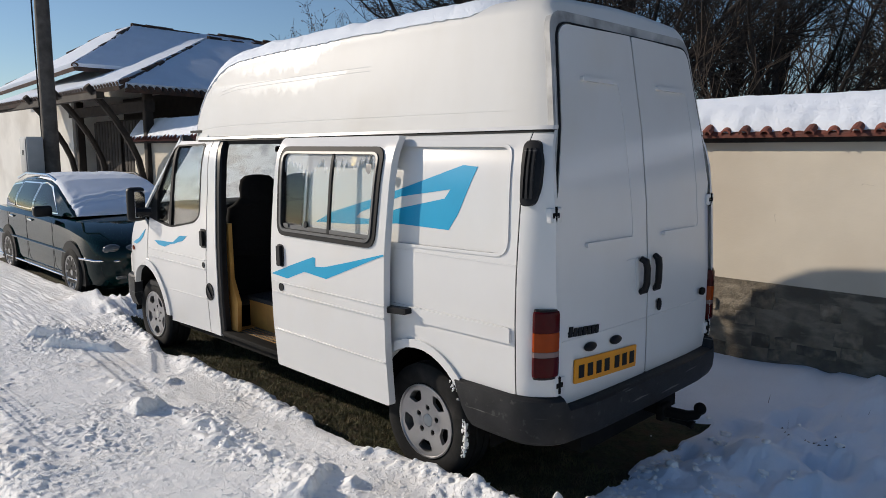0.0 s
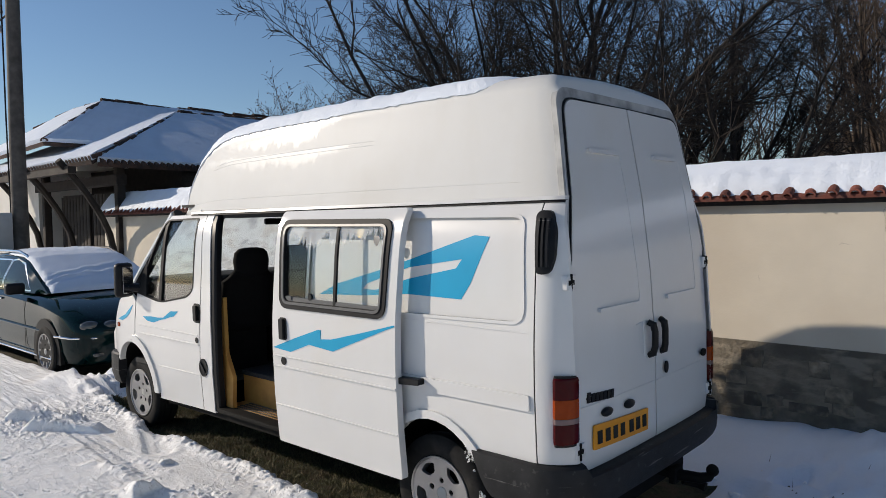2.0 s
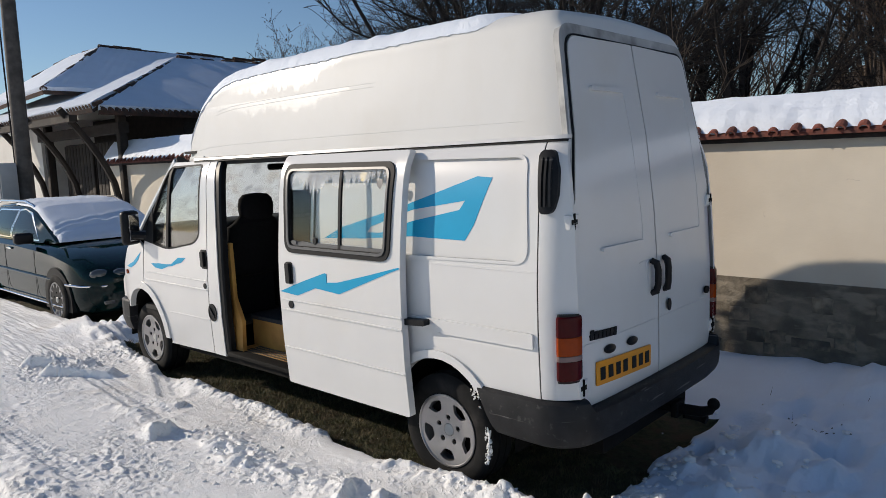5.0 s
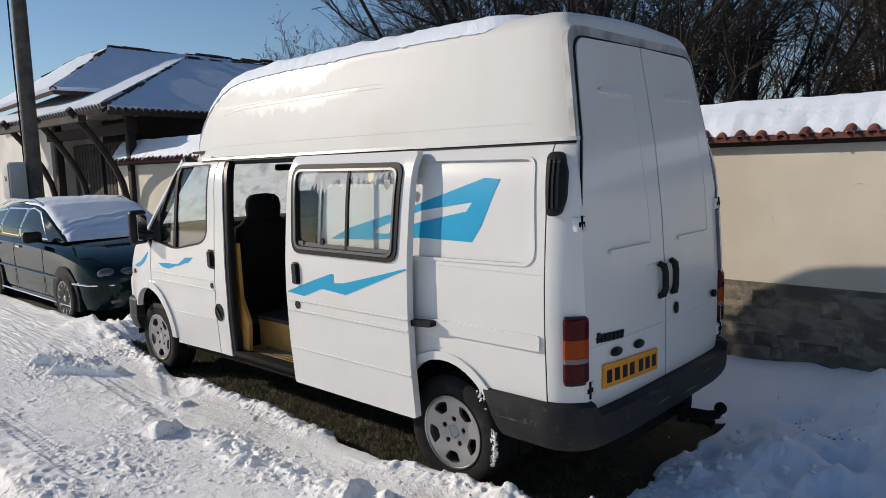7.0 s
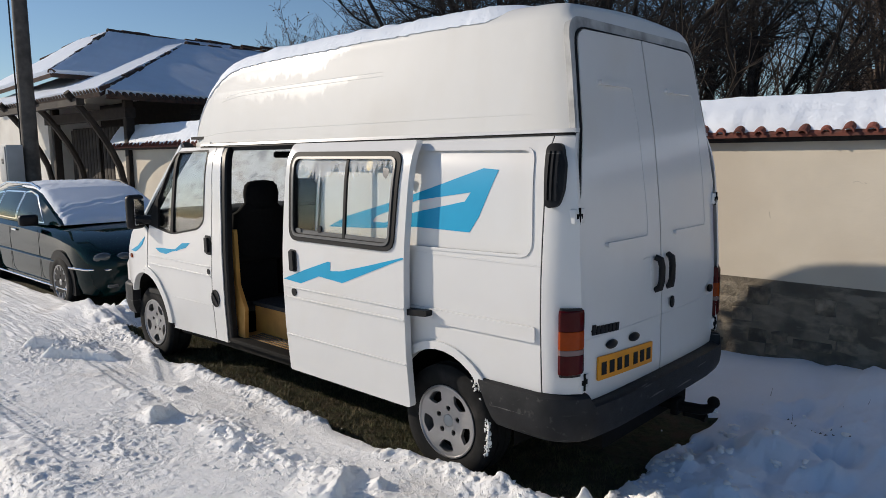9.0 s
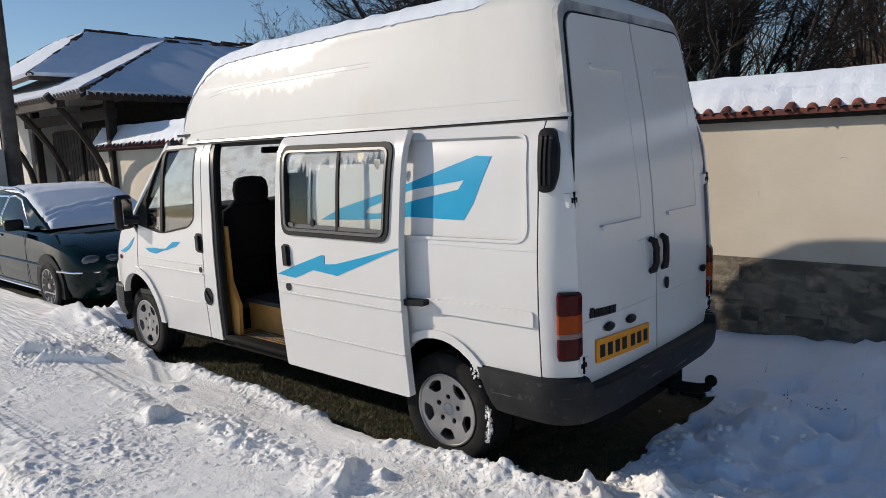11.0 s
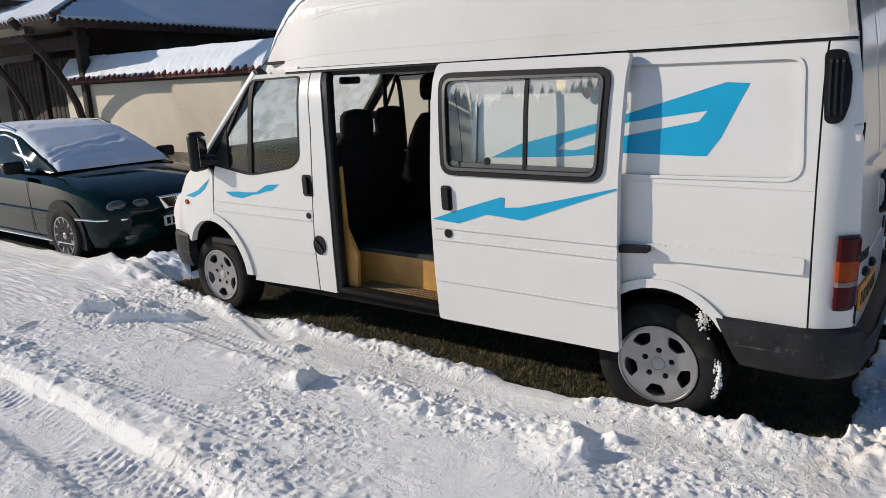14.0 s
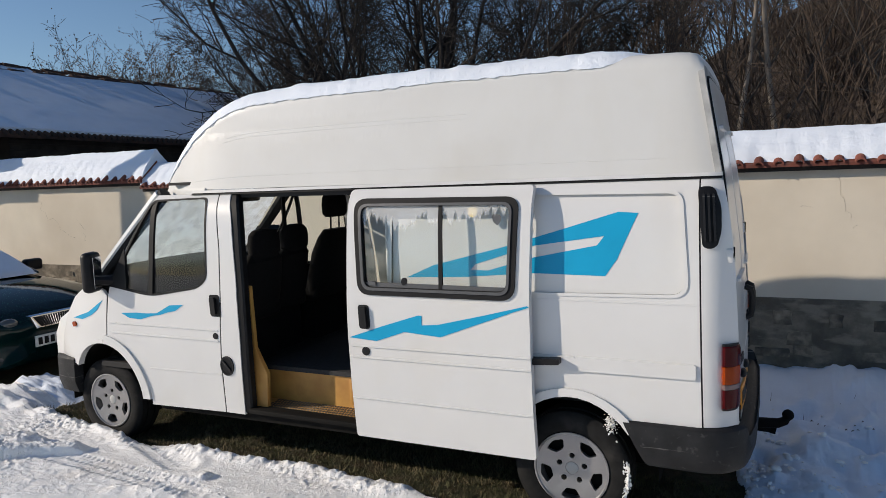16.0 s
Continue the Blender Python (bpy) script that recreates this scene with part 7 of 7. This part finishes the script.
def fan_tree(seed, at, stems, height, label, low=1.25, way=None):
    """Stems fanning out of a short stool; way is the side to which they lean."""
    rng = random.Random(seed)
    t = thing("tree", label, "tree", "trees behind the wall", at=at)
    limbs = []
    trunk = [([Vector((0, 0, -0.3)), Vector((0.02, 0, 0.5)), Vector((0, 0.03, 1.1))], [0.26, 0.22, 0.17])]
    for k in range(stems):
        a = 2 * math.pi * (k + rng.uniform(-0.3, 0.3)) / stems
        if way is not None:
            a = way + rng.gauss(0, 0.7)
        tilt = low * (0.15 + 0.85 * ((k * 0.618) % 1.0))
        d = Vector((math.cos(a) * math.sin(tilt), math.sin(a) * math.sin(tilt), math.cos(tilt)))
        limb(rng, limbs, Vector((0.14 * math.cos(a), 0.14 * math.sin(a), rng.uniform(0.4, 1.0))), d, height * rng.uniform(0.8, 1.1), rng.uniform(0.07, 0.11), 3, 0.05)
    limbs_mesh("trunk", trunk + [q for q in limbs if q[1][0] > 0.03], BARK, t)
    limbs_mesh("crown", [q for q in limbs if q[1][0] <= 0.03], BARK, t, 0.0055)
    return t


fan_tree(5, (-6.6, 12.0, 0.1), 24, 8.4, "bare many-stemmed tree with dark branches", 1.15)
fan_tree(9, (-9.6, 13.4, 0.2), 13, 6.8, "bare spreading tree with long arching dark limbs", 1.2, math.pi * 0.95)
fan_tree(14, (-3.2, 13.0, 0.2), 9, 5.6, "bare bushy tree with dense fine twigs", 1.1)


def leafy_tree(seed, at, height, label):
    """Small tree with withered leaves and a little snow still on it."""
    rng = random.Random(seed)
    t = thing("tree", label, "tree", "trees behind the barn", at=at)
    limbs = []
    for k in range(3):
        branch(rng, limbs, Vector((rng.gauss(0, 0.2), rng.gauss(0, 0.2), -0.2)), Vector((rng.gauss(0, 0.25), rng.gauss(0, 0.25), 1)).normalized(), height * rng.uniform(0.8, 1.0), 0.09, 3, 4, 0.0, 0.14, 2)
    limbs_mesh("trunk", [l for l in limbs if l[1][0] > 0.03], BARK, t)
    limbs_mesh("crown", [l for l in limbs if l[1][0] <= 0.03], TWIG, t, 0.010)
    verts, faces = [], []
    for pts, rad in limbs:
        if rad[0] > 0.03:
            continue
        for p in pts[1:]:
            for _ in range(2):
                c = p + Vector((rng.gauss(0, 0.10), rng.gauss(0, 0.10), rng.gauss(0, 0.10)))
                a, b = [Vector((rng.gauss(0, 1), rng.gauss(0, 1), rng.gauss(0, 1))).normalized() * rng.uniform(0.025, 0.06) for _ in range(2)]
                i = len(verts)
                verts += [tuple(c - a), tuple(c - b), tuple(c + a), tuple(c + b)]
                faces.append((i, i + 1, i + 2, i + 3))
    me = bpy.data.meshes.new("leaves")
    me.from_pydata(verts, [], faces)
    me.materials.append(LEAF)
    new("leaves", me).parent = t


for k, (x, y, hh) in enumerate(((-33.6, 22.0, 5.2), (-31.2, 22.5, 5.8), (-28.4, 22.0, 5.4), (-32.4, 24.0, 5.4), (-26.0, 23.0, 5.8))):
    leafy_tree(70 + k, (x, y, 1.2), hh, "small tree with withered brown leaves behind the barn")


# hillside rising to the right behind the wall
def hill_height(X, Y):
    r = np.clip((Y - 13) / 26, 0, 1) ** 1.2
    side = np.clip((X + 14) / 26, 0.0, 1.3)
    return -0.2 + (2.4 + 12.5 * side) * r + 0.5 * fbm(X, Y, 6, 3, 31) * r


hx, hy = np.arange(-70, 60, 1.0), np.arange(11.5, 70, 1.0)
HX, HY = np.meshgrid(hx, hy, indexing="ij")
hill = grid_mesh("hillside", hx, hy, hill_height(HX, HY), [HILL])
tagged(hill, "brown wooded hillside in winter behind the wall", "hill", kind="structure")


def woods(name, seed, count, box_x, box_y, h, label, mat, crown=1.0, lift=None):
    """Joined bare trees, too many to tell apart."""
    rng = random.Random(seed)
    limbs = []
    for _ in range(count):
        x, y = rng.uniform(*box_x), rng.uniform(*box_y)
        z = float(hill_height(np.array([[x]]), np.array([[y]]))[0, 0]) if y > 13 else 0.0
        ht = rng.uniform(*h)
        if abs(x + 1.7 + 0.27 * (y - 13)) < 1.3:                # a clearing through which the sky shows
            ht *= 0.45
        d = Vector((rng.gauss(0, 0.12), rng.gauss(0, 0.12), 1)).normalized()
        branch(rng, limbs, Vector((x, y, z - 0.2)), d, ht, 0.02 + 0.006 * ht, 2, 3, 0.0, 0.07, 4)
        for k in range(int(5 * crown)):
            a = rng.uniform(0, 6.28)
            d = Vector((math.cos(a) * 0.7, math.sin(a) * 0.7, rng.uniform(0.4, 1))).normalized()
            branch(rng, limbs, Vector((x + rng.gauss(0, 0.3), y + rng.gauss(0, 0.3), z)), d, ht * rng.uniform(0.25, 0.5), 0.014, 1, 3, 0.0, 0.13, 3)
    o = limbs_mesh(name, limbs, mat, None, 0.006)
    return tagged(o, label, "woods", kind="stuff")


woods("woods", 21, 110, (-6, 18), (13, 27), (4.0, 7.5), "dense brown leafless woods on the slope", WOODS)
woods("woods", 24, 110, (-14, 24), (27, 42), (4.5, 7.0), "tall brown leafless woods high on the slope", WOODS)
woods("woods", 22, 40, (-21, -11), (22, 34), (3.0, 5.0), "thin leafless trees beyond the barn roof", TWIG)
woods("woods", 23, 50, (-3, 14), (8.5, 14), (2.0, 3.5), "thorny leafless scrub behind the wall", WOODS, 2.0)


def pale_tree(seed, at, height, label):
    rng = random.Random(seed)
    t = thing("tree", label, "tree", "trees behind the wall", at=at)
    limbs = []
    branch(rng, limbs, Vector((0, 0, -0.2)), Vector((rng.gauss(0, 0.05), 0, 1)).normalized(), height, 0.075, 3, 4, 0.0, 0.07, 2)
    limbs_mesh("trunk", limbs[:1], PALE_BARK, t)
    limbs_mesh("crown", limbs[1:], TWIG, t, 0.004)


for k, (x, y, h) in enumerate(((0.35, 12.0, 6.5), (1.15, 12.2, 8.0), (3.6, 13.0, 7.0), (5.5, 12.0, 7.0))):
    pale_tree(40 + k, (x, y, 0.0), h, "slender leafless tree with a pale trunk")
